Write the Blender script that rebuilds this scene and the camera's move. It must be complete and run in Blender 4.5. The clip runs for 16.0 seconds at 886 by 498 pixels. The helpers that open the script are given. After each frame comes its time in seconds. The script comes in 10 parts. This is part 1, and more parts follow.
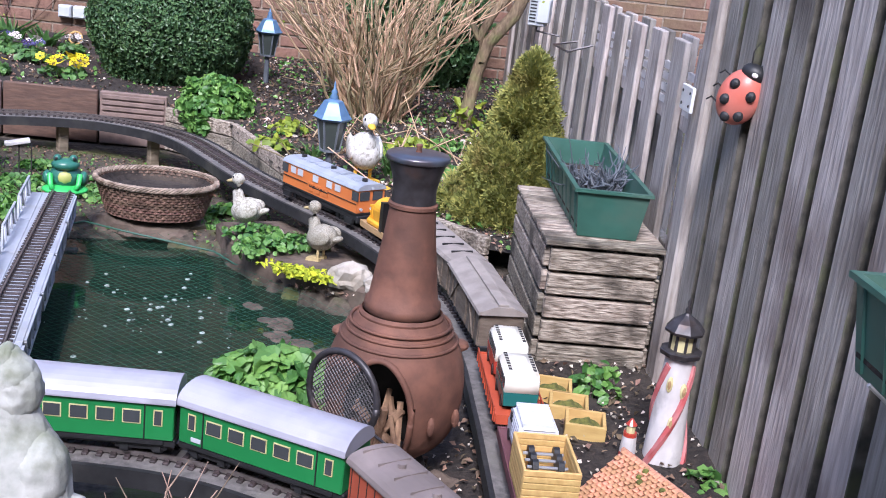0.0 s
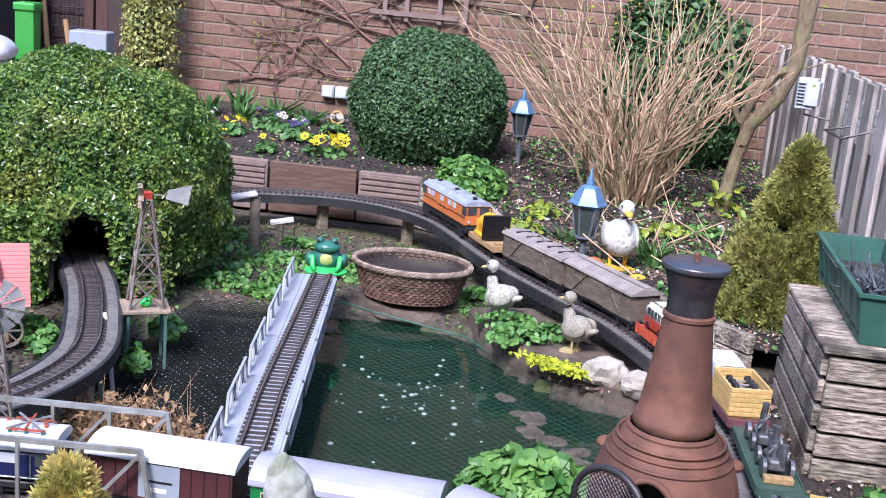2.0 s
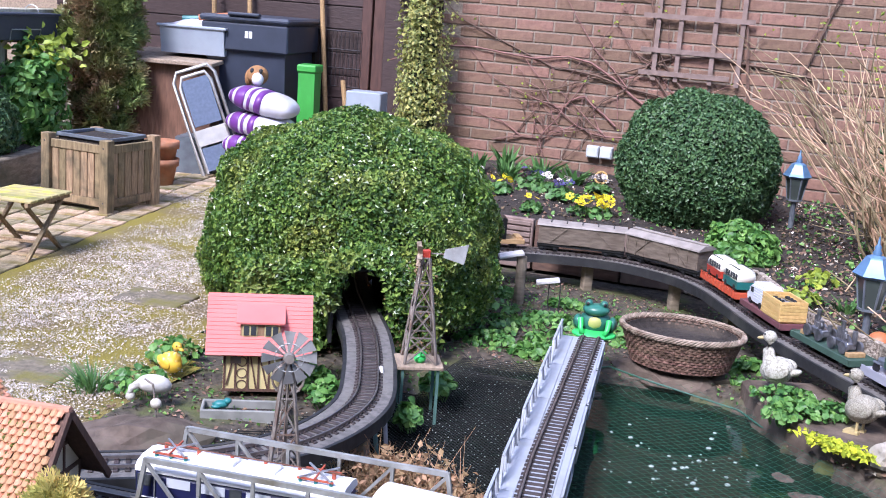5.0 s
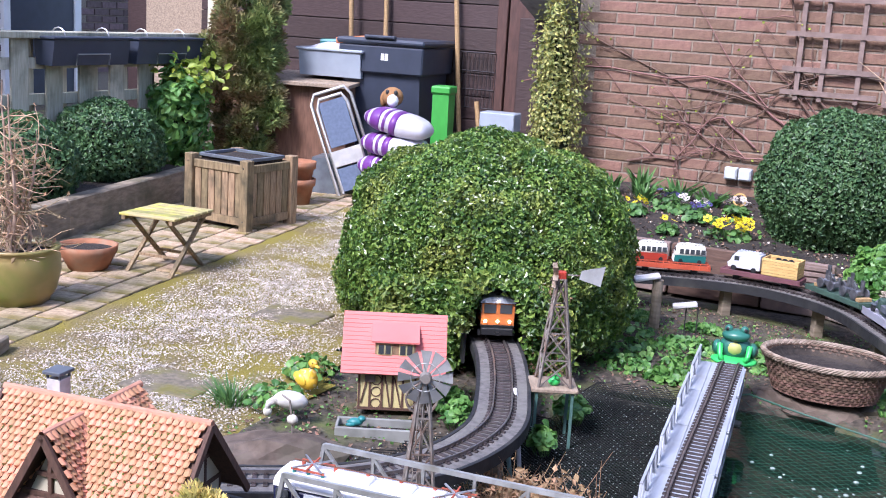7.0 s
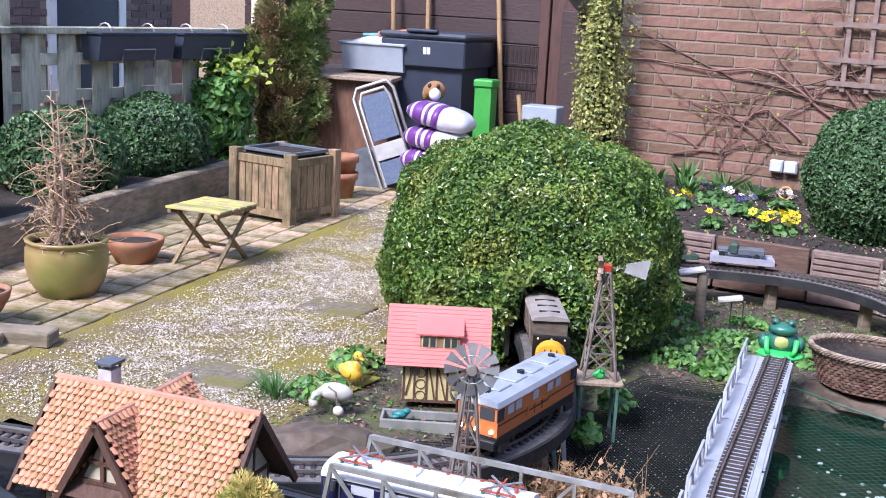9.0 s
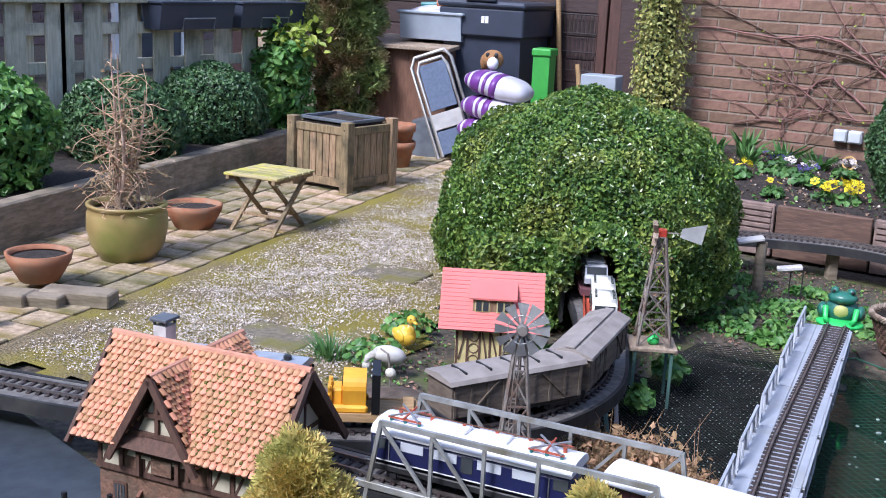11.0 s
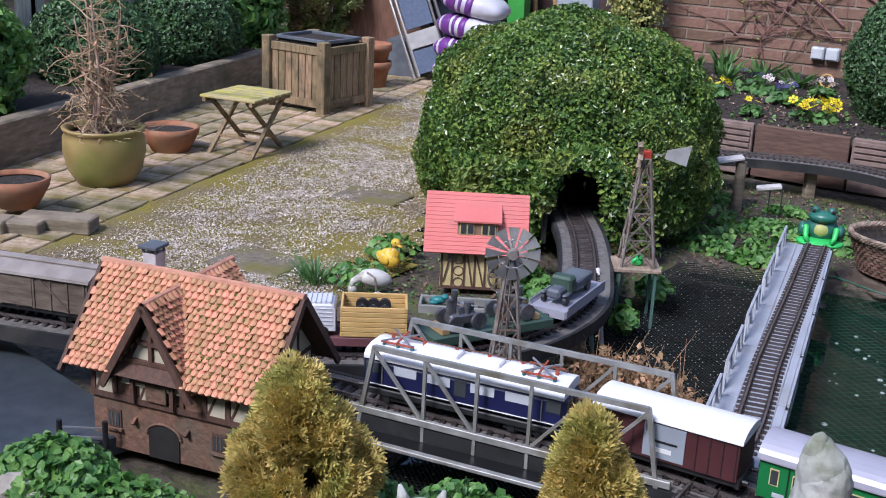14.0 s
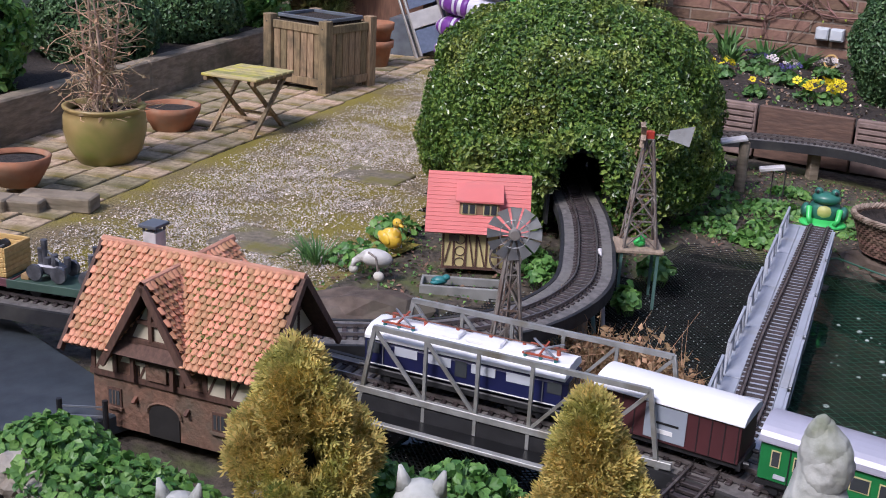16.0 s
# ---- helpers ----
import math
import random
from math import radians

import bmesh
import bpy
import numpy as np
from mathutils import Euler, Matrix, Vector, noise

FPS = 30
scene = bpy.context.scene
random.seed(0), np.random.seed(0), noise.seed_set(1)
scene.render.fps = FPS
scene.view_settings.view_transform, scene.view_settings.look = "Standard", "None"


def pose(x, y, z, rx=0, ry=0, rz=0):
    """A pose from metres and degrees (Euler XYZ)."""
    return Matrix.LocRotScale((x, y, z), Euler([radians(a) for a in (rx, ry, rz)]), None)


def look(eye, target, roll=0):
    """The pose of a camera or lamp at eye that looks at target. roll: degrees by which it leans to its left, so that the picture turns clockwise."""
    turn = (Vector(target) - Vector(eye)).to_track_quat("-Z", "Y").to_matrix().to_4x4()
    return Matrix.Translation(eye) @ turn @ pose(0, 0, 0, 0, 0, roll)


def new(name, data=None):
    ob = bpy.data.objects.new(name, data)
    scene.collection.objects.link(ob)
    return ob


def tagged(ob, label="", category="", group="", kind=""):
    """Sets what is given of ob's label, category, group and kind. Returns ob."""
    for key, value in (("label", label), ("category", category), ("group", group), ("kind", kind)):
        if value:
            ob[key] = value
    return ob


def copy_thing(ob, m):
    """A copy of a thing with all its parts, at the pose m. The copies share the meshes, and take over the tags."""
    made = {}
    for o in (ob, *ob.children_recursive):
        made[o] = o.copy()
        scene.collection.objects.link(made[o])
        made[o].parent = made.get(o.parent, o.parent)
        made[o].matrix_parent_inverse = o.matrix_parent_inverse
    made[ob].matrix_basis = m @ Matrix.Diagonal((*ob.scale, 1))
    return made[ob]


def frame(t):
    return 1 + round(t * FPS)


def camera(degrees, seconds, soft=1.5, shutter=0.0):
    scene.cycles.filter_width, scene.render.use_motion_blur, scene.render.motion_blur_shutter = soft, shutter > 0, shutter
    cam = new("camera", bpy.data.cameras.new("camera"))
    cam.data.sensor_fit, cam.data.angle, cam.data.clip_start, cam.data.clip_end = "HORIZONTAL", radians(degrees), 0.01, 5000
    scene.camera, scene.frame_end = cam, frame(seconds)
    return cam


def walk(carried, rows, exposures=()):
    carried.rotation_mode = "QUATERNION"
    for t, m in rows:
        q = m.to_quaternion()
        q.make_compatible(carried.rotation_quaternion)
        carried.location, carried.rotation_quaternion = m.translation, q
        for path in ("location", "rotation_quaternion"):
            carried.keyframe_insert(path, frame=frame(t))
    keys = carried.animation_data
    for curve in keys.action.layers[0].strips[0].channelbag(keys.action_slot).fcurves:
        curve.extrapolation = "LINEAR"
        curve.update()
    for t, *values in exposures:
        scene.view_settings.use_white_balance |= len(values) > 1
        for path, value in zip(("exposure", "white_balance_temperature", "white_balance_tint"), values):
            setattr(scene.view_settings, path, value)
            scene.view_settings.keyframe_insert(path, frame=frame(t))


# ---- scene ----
cam = camera(42.6, 16.0, soft=1.0)
PATH = [
    (0, (-0.155, -0.012, 1.128), (0.029, 1.898, 0.562), 6.7),
    (0.5, (-0.193, 0.018, 1.144), (-0.103, 1.938, 0.592), 5.7),
    (1, (-0.197, 0.068, 1.154), (-0.239, 1.991, 0.607), 6.6),
    (1.5, (-0.213, 0.085, 1.164), (-0.342, 2.017, 0.664), 5.0),
    (2, (-0.225, 0.079, 1.169), (-0.462, 2.002, 0.675), 5.2),
    (2.5, (-0.248, 0.082, 1.166), (-0.586, 1.99, 0.671), 4.9),
    (3, (-0.258, 0.074, 1.173), (-0.694, 1.969, 0.706), 4.4),
    (3.5, (-0.262, 0.068, 1.177), (-0.747, 1.956, 0.728), 4.0),
    (4, (-0.279, 0.074, 1.177), (-0.84, 1.941, 0.731), 4.0),
    (6.3, (-0.325, 0.094, 1.172), (-1.127, 1.879, 0.758), 3.8),
    (6.5, (-0.328, 0.096, 1.169), (-1.163, 1.865, 0.752), 3.6),
    (7, (-0.328, 0.094, 1.169), (-1.206, 1.844, 0.758), 3.5),
    (7.5, (-0.326, 0.091, 1.17), (-1.202, 1.843, 0.764), 3.3),
    (8, (-0.328, 0.091, 1.17), (-1.21, 1.839, 0.765), 3.3),
    (8.5, (-0.333, 0.084, 1.169), (-1.247, 1.817, 0.765), 3.3),
    (9, (-0.337, 0.084, 1.166), (-1.275, 1.798, 0.741), 3.1),
    (11.3, (-0.319, 0.091, 1.135), (-1.342, 1.738, 0.645), 2.7),
    (11.5, (-0.352, 0.073, 1.158), (-1.34, 1.734, 0.641), 3.0),
    (12, (-0.353, 0.073, 1.155), (-1.332, 1.734, 0.625), 2.9),
    (12.5, (-0.355, 0.072, 1.153), (-1.332, 1.729, 0.608), 2.9),
    (13, (-0.356, 0.072, 1.151), (-1.315, 1.73, 0.574), 2.4),
    (13.5, (-0.357, 0.071, 1.15), (-1.309, 1.727, 0.555), 2.8),
    (14, (-0.356, 0.073, 1.147), (-1.307, 1.723, 0.538), 2.8),
    (14.5, (-0.357, 0.073, 1.146), (-1.304, 1.723, 0.527), 3.0),
    (15, (-0.358, 0.07, 1.146), (-1.303, 1.717, 0.516), 3.2),
    (15.5, (-0.358, 0.074, 1.144), (-1.299, 1.721, 0.509), 3.1),
    (16, (-0.36, 0.082, 1.143), (-1.307, 1.722, 0.501), 3.0),
]
walk(cam, [(t, look(eye, target, roll)) for t, eye, target, roll in PATH],
     [(0.0, 1.24, 5880, 20), (1.0, 1.29, 5840, 20), (3.5, 1.37, 5740, 20), (7.0, 1.42, 5800, 21), (9.0, 1.38, 5830, 20), (11.3, 1.04, 5700, 15), (12.5, 0.88, 5640, 13), (14.0, 0.67, 5850, 17), (16.0, 0.545, 6100, 21)])

# ---- daylight: bright overcast ----
world = bpy.data.worlds.new("sky")
scene.world = world
world.use_nodes = True
wn = world.node_tree.nodes
sky = wn.new("ShaderNodeTexSky")
sky.sky_type, sky.sun_disc = "NISHITA", False
sky.sun_elevation, sky.sun_rotation = radians(48), radians(192)
sky.air_density, sky.dust_density, sky.ozone_density = 1.0, 1.6, 1.0
wn["Background"].inputs["Strength"].default_value = 0.157
world.node_tree.links.new(sky.outputs[0], wn["Background"].inputs["Color"])
sun = new("sun", bpy.data.lights.new("sun", "SUN"))
sun.data.energy, sun.data.angle, sun.data.color = 2.25, radians(15), (1.0, 0.985, 0.96)
sun.matrix_world = look((-2.5, -6, 9), (-1, 2, 0))

# ---- materials ----
def lin(c):
    return tuple(c) + (1.0,)


def mat(name, a, b=None, scale=20.0, rough=0.7, metal=0.0, bump=0.0, bump_scale=None, stain=None, stain_scale=3.0,
        stain_at=(0.5, 0.7), spec=0.5, stretch=(1, 1, 1), island=0.0, piece=0.0, through_light=0.0):
    """Two tones by fine noise, a stain tone by coarse noise, relief, and a tone shift by island or by object."""
    m = bpy.data.materials.new(name)
    m.use_nodes = True
    n, l = m.node_tree.nodes, m.node_tree.links
    p = n["Principled BSDF"]
    b = b or tuple(v * 0.7 for v in a)
    co = n.new("ShaderNodeTexCoord")
    mp = n.new("ShaderNodeMapping")
    mp.inputs["Scale"].default_value = stretch
    l.new(co.outputs["Object"], mp.inputs["Vector"])
    fine = n.new("ShaderNodeTexNoise")
    fine.inputs["Scale"].default_value, fine.inputs["Detail"].default_value = scale, 6.0
    l.new(mp.outputs[0], fine.inputs["Vector"])
    ramp = n.new("ShaderNodeValToRGB")
    ramp.color_ramp.elements[0].position, ramp.color_ramp.elements[1].position = 0.35, 0.65
    ramp.color_ramp.elements[0].color, ramp.color_ramp.elements[1].color = lin(b), lin(a)
    l.new(fine.outputs["Fac"], ramp.inputs[0])
    colour = ramp.outputs[0]
    if stain:
        coarse = n.new("ShaderNodeTexNoise")
        coarse.inputs["Scale"].default_value, coarse.inputs["Detail"].default_value = stain_scale, 8.0
        l.new(co.outputs["Object"], coarse.inputs["Vector"])
        edge = n.new("ShaderNodeMapRange")
        edge.inputs["From Min"].default_value, edge.inputs["From Max"].default_value = stain_at
        l.new(coarse.outputs["Fac"], edge.inputs["Value"])
        mix = n.new("ShaderNodeMix")
        mix.data_type = "RGBA"
        l.new(edge.outputs[0], mix.inputs["Factor"])
        l.new(colour, mix.inputs[6])
        mix.inputs[7].default_value = lin(stain)
        colour = mix.outputs[2]
    for amount, node, out in ((island, "ShaderNodeNewGeometry", "Random Per Island"), (piece, "ShaderNodeObjectInfo", "Random")):
        if amount:
            src = n.new(node)
            span = n.new("ShaderNodeMapRange")
            span.inputs["To Min"].default_value, span.inputs["To Max"].default_value = 1 - amount, 1 + amount
            l.new(src.outputs[out], span.inputs["Value"])
            hsv = n.new("ShaderNodeHueSaturation")
            l.new(span.outputs[0], hsv.inputs["Value"])
            hue = n.new("ShaderNodeMapRange")
            hue.inputs["To Min"].default_value, hue.inputs["To Max"].default_value = 0.5 + 0.05 * amount, 0.5 - 0.05 * amount
            l.new(src.outputs[out], hue.inputs["Value"])
            l.new(hue.outputs[0], hsv.inputs["Hue"])
            l.new(colour, hsv.inputs["Color"])
            colour = hsv.outputs[0]
    l.new(colour, p.inputs["Base Color"])
    p.inputs["Roughness"].default_value, p.inputs["Metallic"].default_value = rough, metal
    p.inputs["Specular IOR Level"].default_value = spec
    if bump:
        tex = fine
        if bump_scale:
            tex = n.new("ShaderNodeTexNoise")
            tex.inputs["Scale"].default_value, tex.inputs["Detail"].default_value = bump_scale, 6.0
            l.new(mp.outputs[0], tex.inputs["Vector"])
        bp = n.new("ShaderNodeBump")
        bp.inputs["Strength"].default_value, bp.inputs["Distance"].default_value = bump, 0.01
        l.new(tex.outputs["Fac"], bp.inputs["Height"])
        l.new(bp.outputs[0], p.inputs["Normal"])
    if through_light:
        tr = n.new("ShaderNodeBsdfTranslucent")
        l.new(colour, tr.inputs["Color"])
        mx = n.new("ShaderNodeMixShader")
        mx.inputs[0].default_value = through_light
        l.new(p.outputs[0], mx.inputs[1])
        l.new(tr.outputs[0], mx.inputs[2])
        l.new(mx.outputs[0], n["Material Output"].inputs["Surface"])
    return m


def glow(name, colour, strength):
    m = mat(name, colour)
    p = m.node_tree.nodes["Principled BSDF"]
    p.inputs["Emission Color"].default_value, p.inputs["Emission Strength"].default_value = lin(colour), strength
    return m


M = dict(
    soil=mat("soil", (0.040, 0.030, 0.024), (0.016, 0.012, 0.010), 60, 0.95, bump=0.9, stain=(0.065, 0.05, 0.038), stain_scale=5),
    ground=mat("earth", (0.10, 0.08, 0.06), (0.035, 0.028, 0.021), 45, 0.95, bump=0.9, stain=(0.085, 0.095, 0.03), stain_scale=9, stain_at=(0.5, 0.66)),
    litter=mat("dead_leaf_litter", (0.24, 0.16, 0.10), (0.12, 0.08, 0.055), 30, 0.9, island=0.6),
    gravel=mat("moss_grit", (0.30, 0.225, 0.125), (0.085, 0.064, 0.034), 130, 0.95, bump=1.0, stain=(0.23, 0.185, 0.028), stain_scale=3.5, stain_at=(0.36, 0.56)),
    chips=mat("chips", (0.64, 0.575, 0.50), (0.36, 0.30, 0.23), 30, 0.8, island=0.5),
    slab=mat("slab", (0.43, 0.335, 0.215), (0.25, 0.19, 0.115), 45, 0.9, bump=0.7, stain=(0.17, 0.135, 0.045), stain_scale=8, stain_at=(0.46, 0.64), piece=0.42),
    joint=mat("mossy_joint", (0.075, 0.062, 0.03), (0.035, 0.029, 0.016), 60, 0.95, bump=0.8, stain=(0.11, 0.105, 0.025), stain_scale=7),
    grey_slab=mat("grey_slab", (0.21, 0.175, 0.125), (0.12, 0.10, 0.07), 45, 0.9, bump=0.6, stain=(0.16, 0.14, 0.04), stain_scale=9, stain_at=(0.48, 0.64)),
    dark_slab=mat("dark_slab", (0.045, 0.055, 0.065), (0.03, 0.036, 0.044), 25, 0.5, bump=0.15, stain=(0.07, 0.08, 0.09), stain_scale=3),
    brick=mat("brick", (0.225, 0.128, 0.090), (0.165, 0.092, 0.066), 40, 0.9, bump=0.5, stain=(0.20, 0.138, 0.078), stain_scale=2.2, stain_at=(0.48, 0.7), piece=0.22, island=0.001),
    brick_rest=mat("brick_rest", (0.225, 0.128, 0.090), (0.165, 0.092, 0.066), 40, 0.9, bump=0.5, stain=(0.20, 0.138, 0.078), stain_scale=2.2, stain_at=(0.48, 0.7), island=0.22),
    purple_brick=mat("purple_brick", (0.17, 0.115, 0.11), (0.12, 0.08, 0.078), 30, 0.9, bump=0.4, island=0.3),
    mortar=mat("mortar", (0.28, 0.225, 0.175), (0.20, 0.16, 0.125), 60, 0.95, bump=0.5),
    # dark tone painting gap shade on fence edges, algae flecks; also colours the pond sill
    shade_algae=mat("gap_shade_algae", (0.13, 0.118, 0.095), (0.06, 0.055, 0.045), 30, 0.9, bump=0.5, stain=(0.09, 0.095, 0.05), stain_scale=9, stain_at=(0.52, 0.66)),
    fence=mat("grey_wood", (0.47, 0.425, 0.385), (0.29, 0.255, 0.225), 14, 0.85, bump=0.5, stretch=(6, 6, 0.6), stain=(0.17, 0.14, 0.12), stain_scale=4, piece=0.4),
    fence_green=mat("green_grey_wood", (0.56, 0.52, 0.40), (0.41, 0.38, 0.28), 14, 0.85, bump=0.4, stretch=(6, 6, 0.6), stain=(0.09, 0.09, 0.06), stain_scale=4, piece=0.2),
    oldwood=mat("weathered_plank", (0.46, 0.395, 0.32), (0.15, 0.115, 0.085), 26, 0.9, bump=0.9, stretch=(1, 5, 5), stain=(0.08, 0.065, 0.05), stain_scale=9, stain_at=(0.5, 0.66), piece=0.25),
    planter_wood=mat("planter_wood", (0.33, 0.235, 0.13), (0.19, 0.13, 0.07), 22, 0.8, bump=0.5, stretch=(5, 5, 0.7), stain=(0.10, 0.08, 0.045), stain_scale=8, stain_at=(0.52, 0.68), piece=0.22),
    sleeper_wood=mat("timber_edging", (0.29, 0.235, 0.17), (0.17, 0.135, 0.095), 14, 0.9, bump=0.5, stretch=(1, 1, 4), stain=(0.11, 0.10, 0.06), stain_scale=5),
    brown_board=mat("brown_board", (0.14, 0.08, 0.055), (0.09, 0.052, 0.038), 20, 0.7, bump=0.3, stretch=(1, 4, 4)),
    shed=mat("dark_stained_boards", (0.060, 0.036, 0.034), (0.042, 0.025, 0.023), 20, 0.6, bump=0.3, stretch=(1, 4, 4), piece=0.2),
    shed_door=mat("shed_door_brown", (0.095, 0.046, 0.036), (0.062, 0.03, 0.024), 14, 0.6, bump=0.3, stretch=(5, 5, 0.8)),
    chest=mat("red_brown_wood", (0.19, 0.095, 0.06), (0.12, 0.06, 0.038), 14, 0.6, bump=0.3, stretch=(5, 5, 0.8)),
    chest_top=mat("bleached_boards", (0.38, 0.29, 0.21), (0.24, 0.18, 0.13), 18, 0.8, bump=0.4, stretch=(5, 1, 5)),
    terracotta=mat("terracotta", (0.36, 0.15, 0.075), (0.27, 0.11, 0.055), 22, 0.8, bump=0.2, stain=(0.30, 0.20, 0.13), stain_scale=7),
    glaze=mat("green_ochre_glaze", (0.36, 0.255, 0.105), (0.27, 0.20, 0.07), 9, 0.35, stain=(0.17, 0.20, 0.04), stain_scale=4, stain_at=(0.45, 0.68), bump=0.1),
    rust=mat("rusty_iron", (0.21, 0.095, 0.062), (0.14, 0.065, 0.045), 30, 0.75, 0.25, bump=0.25, stain=(0.075, 0.04, 0.03), stain_scale=6, stain_at=(0.5, 0.75)),
    iron=mat("dark_iron", (0.07, 0.065, 0.07), (0.04, 0.035, 0.036), 40, 0.45, 0.5, bump=0.1, stain=(0.13, 0.065, 0.04), stain_scale=8, stain_at=(0.58, 0.75)),
    lid=mat("wet_iron_lid", (0.13, 0.15, 0.19), (0.09, 0.10, 0.13), 20, 0.3, 0.6, stain=(0.16, 0.10, 0.08), stain_scale=9),
    soot_and_shade=mat("soot_and_shade", (0.02, 0.018, 0.016), None, 30, 0.9, bump=0.3),
    kindling=mat("kindling", (0.33, 0.20, 0.12), (0.16, 0.09, 0.055), 40, 0.85, bump=0.5),
    bed=mat("track_bed", (0.17, 0.155, 0.145), (0.10, 0.092, 0.086), 60, 0.85, bump=0.5, stain=(0.17, 0.16, 0.14), stain_scale=6),
    rubber=mat("black_edge", (0.020, 0.020, 0.022), (0.012, 0.012, 0.013), 40, 0.7, bump=0.2, stain=(0.05, 0.047, 0.042), stain_scale=7, stain_at=(0.5, 0.7)),
    tie=mat("brown_sleeper", (0.052, 0.038, 0.037), (0.028, 0.021, 0.021), 60, 0.7, bump=0.2, piece=0.25),
    rail=mat("tarnished_rail", (0.28, 0.25, 0.24), (0.20, 0.17, 0.16), 50, 0.38, 0.75),
    bridge_grey=mat("grey_painted_metal", (0.38, 0.40, 0.45), (0.31, 0.33, 0.37), 12, 0.55, 0.0, bump=0.08, stain=(0.30, 0.30, 0.29), stain_scale=9, stain_at=(0.55, 0.75)),
    truss=mat("weathered_aluminium", (0.42, 0.42, 0.40), (0.30, 0.30, 0.28), 30, 0.5, 0.45, bump=0.15, stain=(0.22, 0.20, 0.15), stain_scale=14, stain_at=(0.52, 0.7)),
    tower=mat("rusty_galvanised", (0.26, 0.235, 0.21), (0.17, 0.135, 0.11), 40, 0.65, 0.3, bump=0.2, stain=(0.17, 0.09, 0.06), stain_scale=18, stain_at=(0.52, 0.7)),
    blade=mat("zinc_blade", (0.47, 0.475, 0.47), (0.37, 0.37, 0.36), 25, 0.5, 0.1, bump=0.1, stain=(0.28, 0.26, 0.25), stain_scale=15),
    steel=mat("galvanised_steel", (0.45, 0.45, 0.46), (0.36, 0.36, 0.37), 30, 0.4, 0.7),
    orange=mat("orange_paint", (0.62, 0.19, 0.05), (0.55, 0.16, 0.045), 8, 0.4, stain=(0.42, 0.12, 0.04), stain_scale=9, stain_at=(0.6, 0.8)),
    roof_grey=mat("roof_blue_grey", (0.36, 0.39, 0.44), (0.28, 0.31, 0.36), 14, 0.45, stain=(0.17, 0.18, 0.19), stain_scale=12),
    roof_silver=mat("roof_silver_violet", (0.44, 0.43, 0.50), (0.36, 0.355, 0.42), 8, 0.42, 0.15, stain=(0.26, 0.255, 0.29), stain_scale=6),
    roof_white=mat("roof_white", (0.84, 0.83, 0.83), (0.78, 0.77, 0.77), 10, 0.45),
    roof_brown=mat("roof_dusty_brown", (0.21, 0.17, 0.16), (0.16, 0.13, 0.12), 12, 0.7, stain=(0.27, 0.22, 0.20), stain_scale=9),
    black=mat("black_plastic", (0.02, 0.02, 0.022), None, 20, 0.5),
    blackpanel=mat("black_panel", (0.012, 0.012, 0.013), None, 20, 0.3),
    glassy=mat("dark_pane", (0.06, 0.065, 0.07), (0.045, 0.05, 0.055), 10, 0.12),
    pale_glass=mat("pale_pane", (0.55, 0.58, 0.62), (0.48, 0.5, 0.55), 6, 0.2),
    green_coach=mat("coach_green", (0.015, 0.20, 0.055), (0.013, 0.17, 0.047), 8, 0.4, stain=(0.03, 0.22, 0.07), stain_scale=9, stain_at=(0.6, 0.8)),
    cream=mat("cream_frame", (0.62, 0.55, 0.30), (0.5, 0.43, 0.2), 20, 0.6),
    red_brown=mat("maroon_van", (0.085, 0.025, 0.028), (0.065, 0.02, 0.022), 12, 0.5),
    wagon_red=mat("red_brown_wagon", (0.42, 0.09, 0.045), (0.34, 0.07, 0.035), 12, 0.6),
    van_brown=mat("weathered_van_brown", (0.16, 0.125, 0.095), (0.10, 0.075, 0.055), 25, 0.8, bump=0.3, stretch=(1, 1, 4)),
    van_roof=mat("weathered_van_roof", (0.32, 0.28, 0.25), (0.23, 0.20, 0.18), 18, 0.75, bump=0.2, stain=(0.18, 0.15, 0.13), stain_scale=12),
    blue=mat("loco_blue", (0.015, 0.018, 0.075), (0.012, 0.014, 0.058), 8, 0.35),
    yellow=mat("yellow_paint", (0.80, 0.42, 0.03), (0.68, 0.33, 0.025), 16, 0.45),
    flat_red=mat("flat_red", (0.50, 0.09, 0.04), (0.42, 0.07, 0.035), 15, 0.5),
    flat_plum=mat("flat_plum", (0.16, 0.06, 0.07), (0.11, 0.045, 0.05), 15, 0.6),
    flat_green=mat("flat_green", (0.05, 0.095, 0.07), (0.035, 0.065, 0.05), 15, 0.6),
    teal=mat("bus_teal", (0.02, 0.15, 0.14), (0.018, 0.13, 0.12), 8, 0.3),
    bus_red=mat("bus_red", (0.42, 0.05, 0.03), (0.36, 0.045, 0.028), 8, 0.3),
    white=mat("white_paint", (0.80, 0.79, 0.77), (0.74, 0.73, 0.71), 8, 0.4),
    cream_white=mat("cream_white_paint", (0.80, 0.76, 0.66), (0.74, 0.70, 0.60), 12, 0.4),
    pale_blue=mat("van_white_blue", (0.64, 0.65, 0.70), (0.54, 0.55, 0.60), 8, 0.4),
    crate_yellow=mat("crate_yellow_wood", (0.60, 0.40, 0.15), (0.50, 0.32, 0.11), 20, 0.7, bump=0.2, stretch=(1, 4, 4), piece=0.1),
    engine=mat("engine_grey", (0.22, 0.22, 0.24), (0.10, 0.10, 0.11), 40, 0.4, 0.6),
    bare_wood=mat("pale_wood", (0.42, 0.27, 0.13), (0.32, 0.20, 0.09), 25, 0.75, bump=0.2, stretch=(1, 4, 4)),
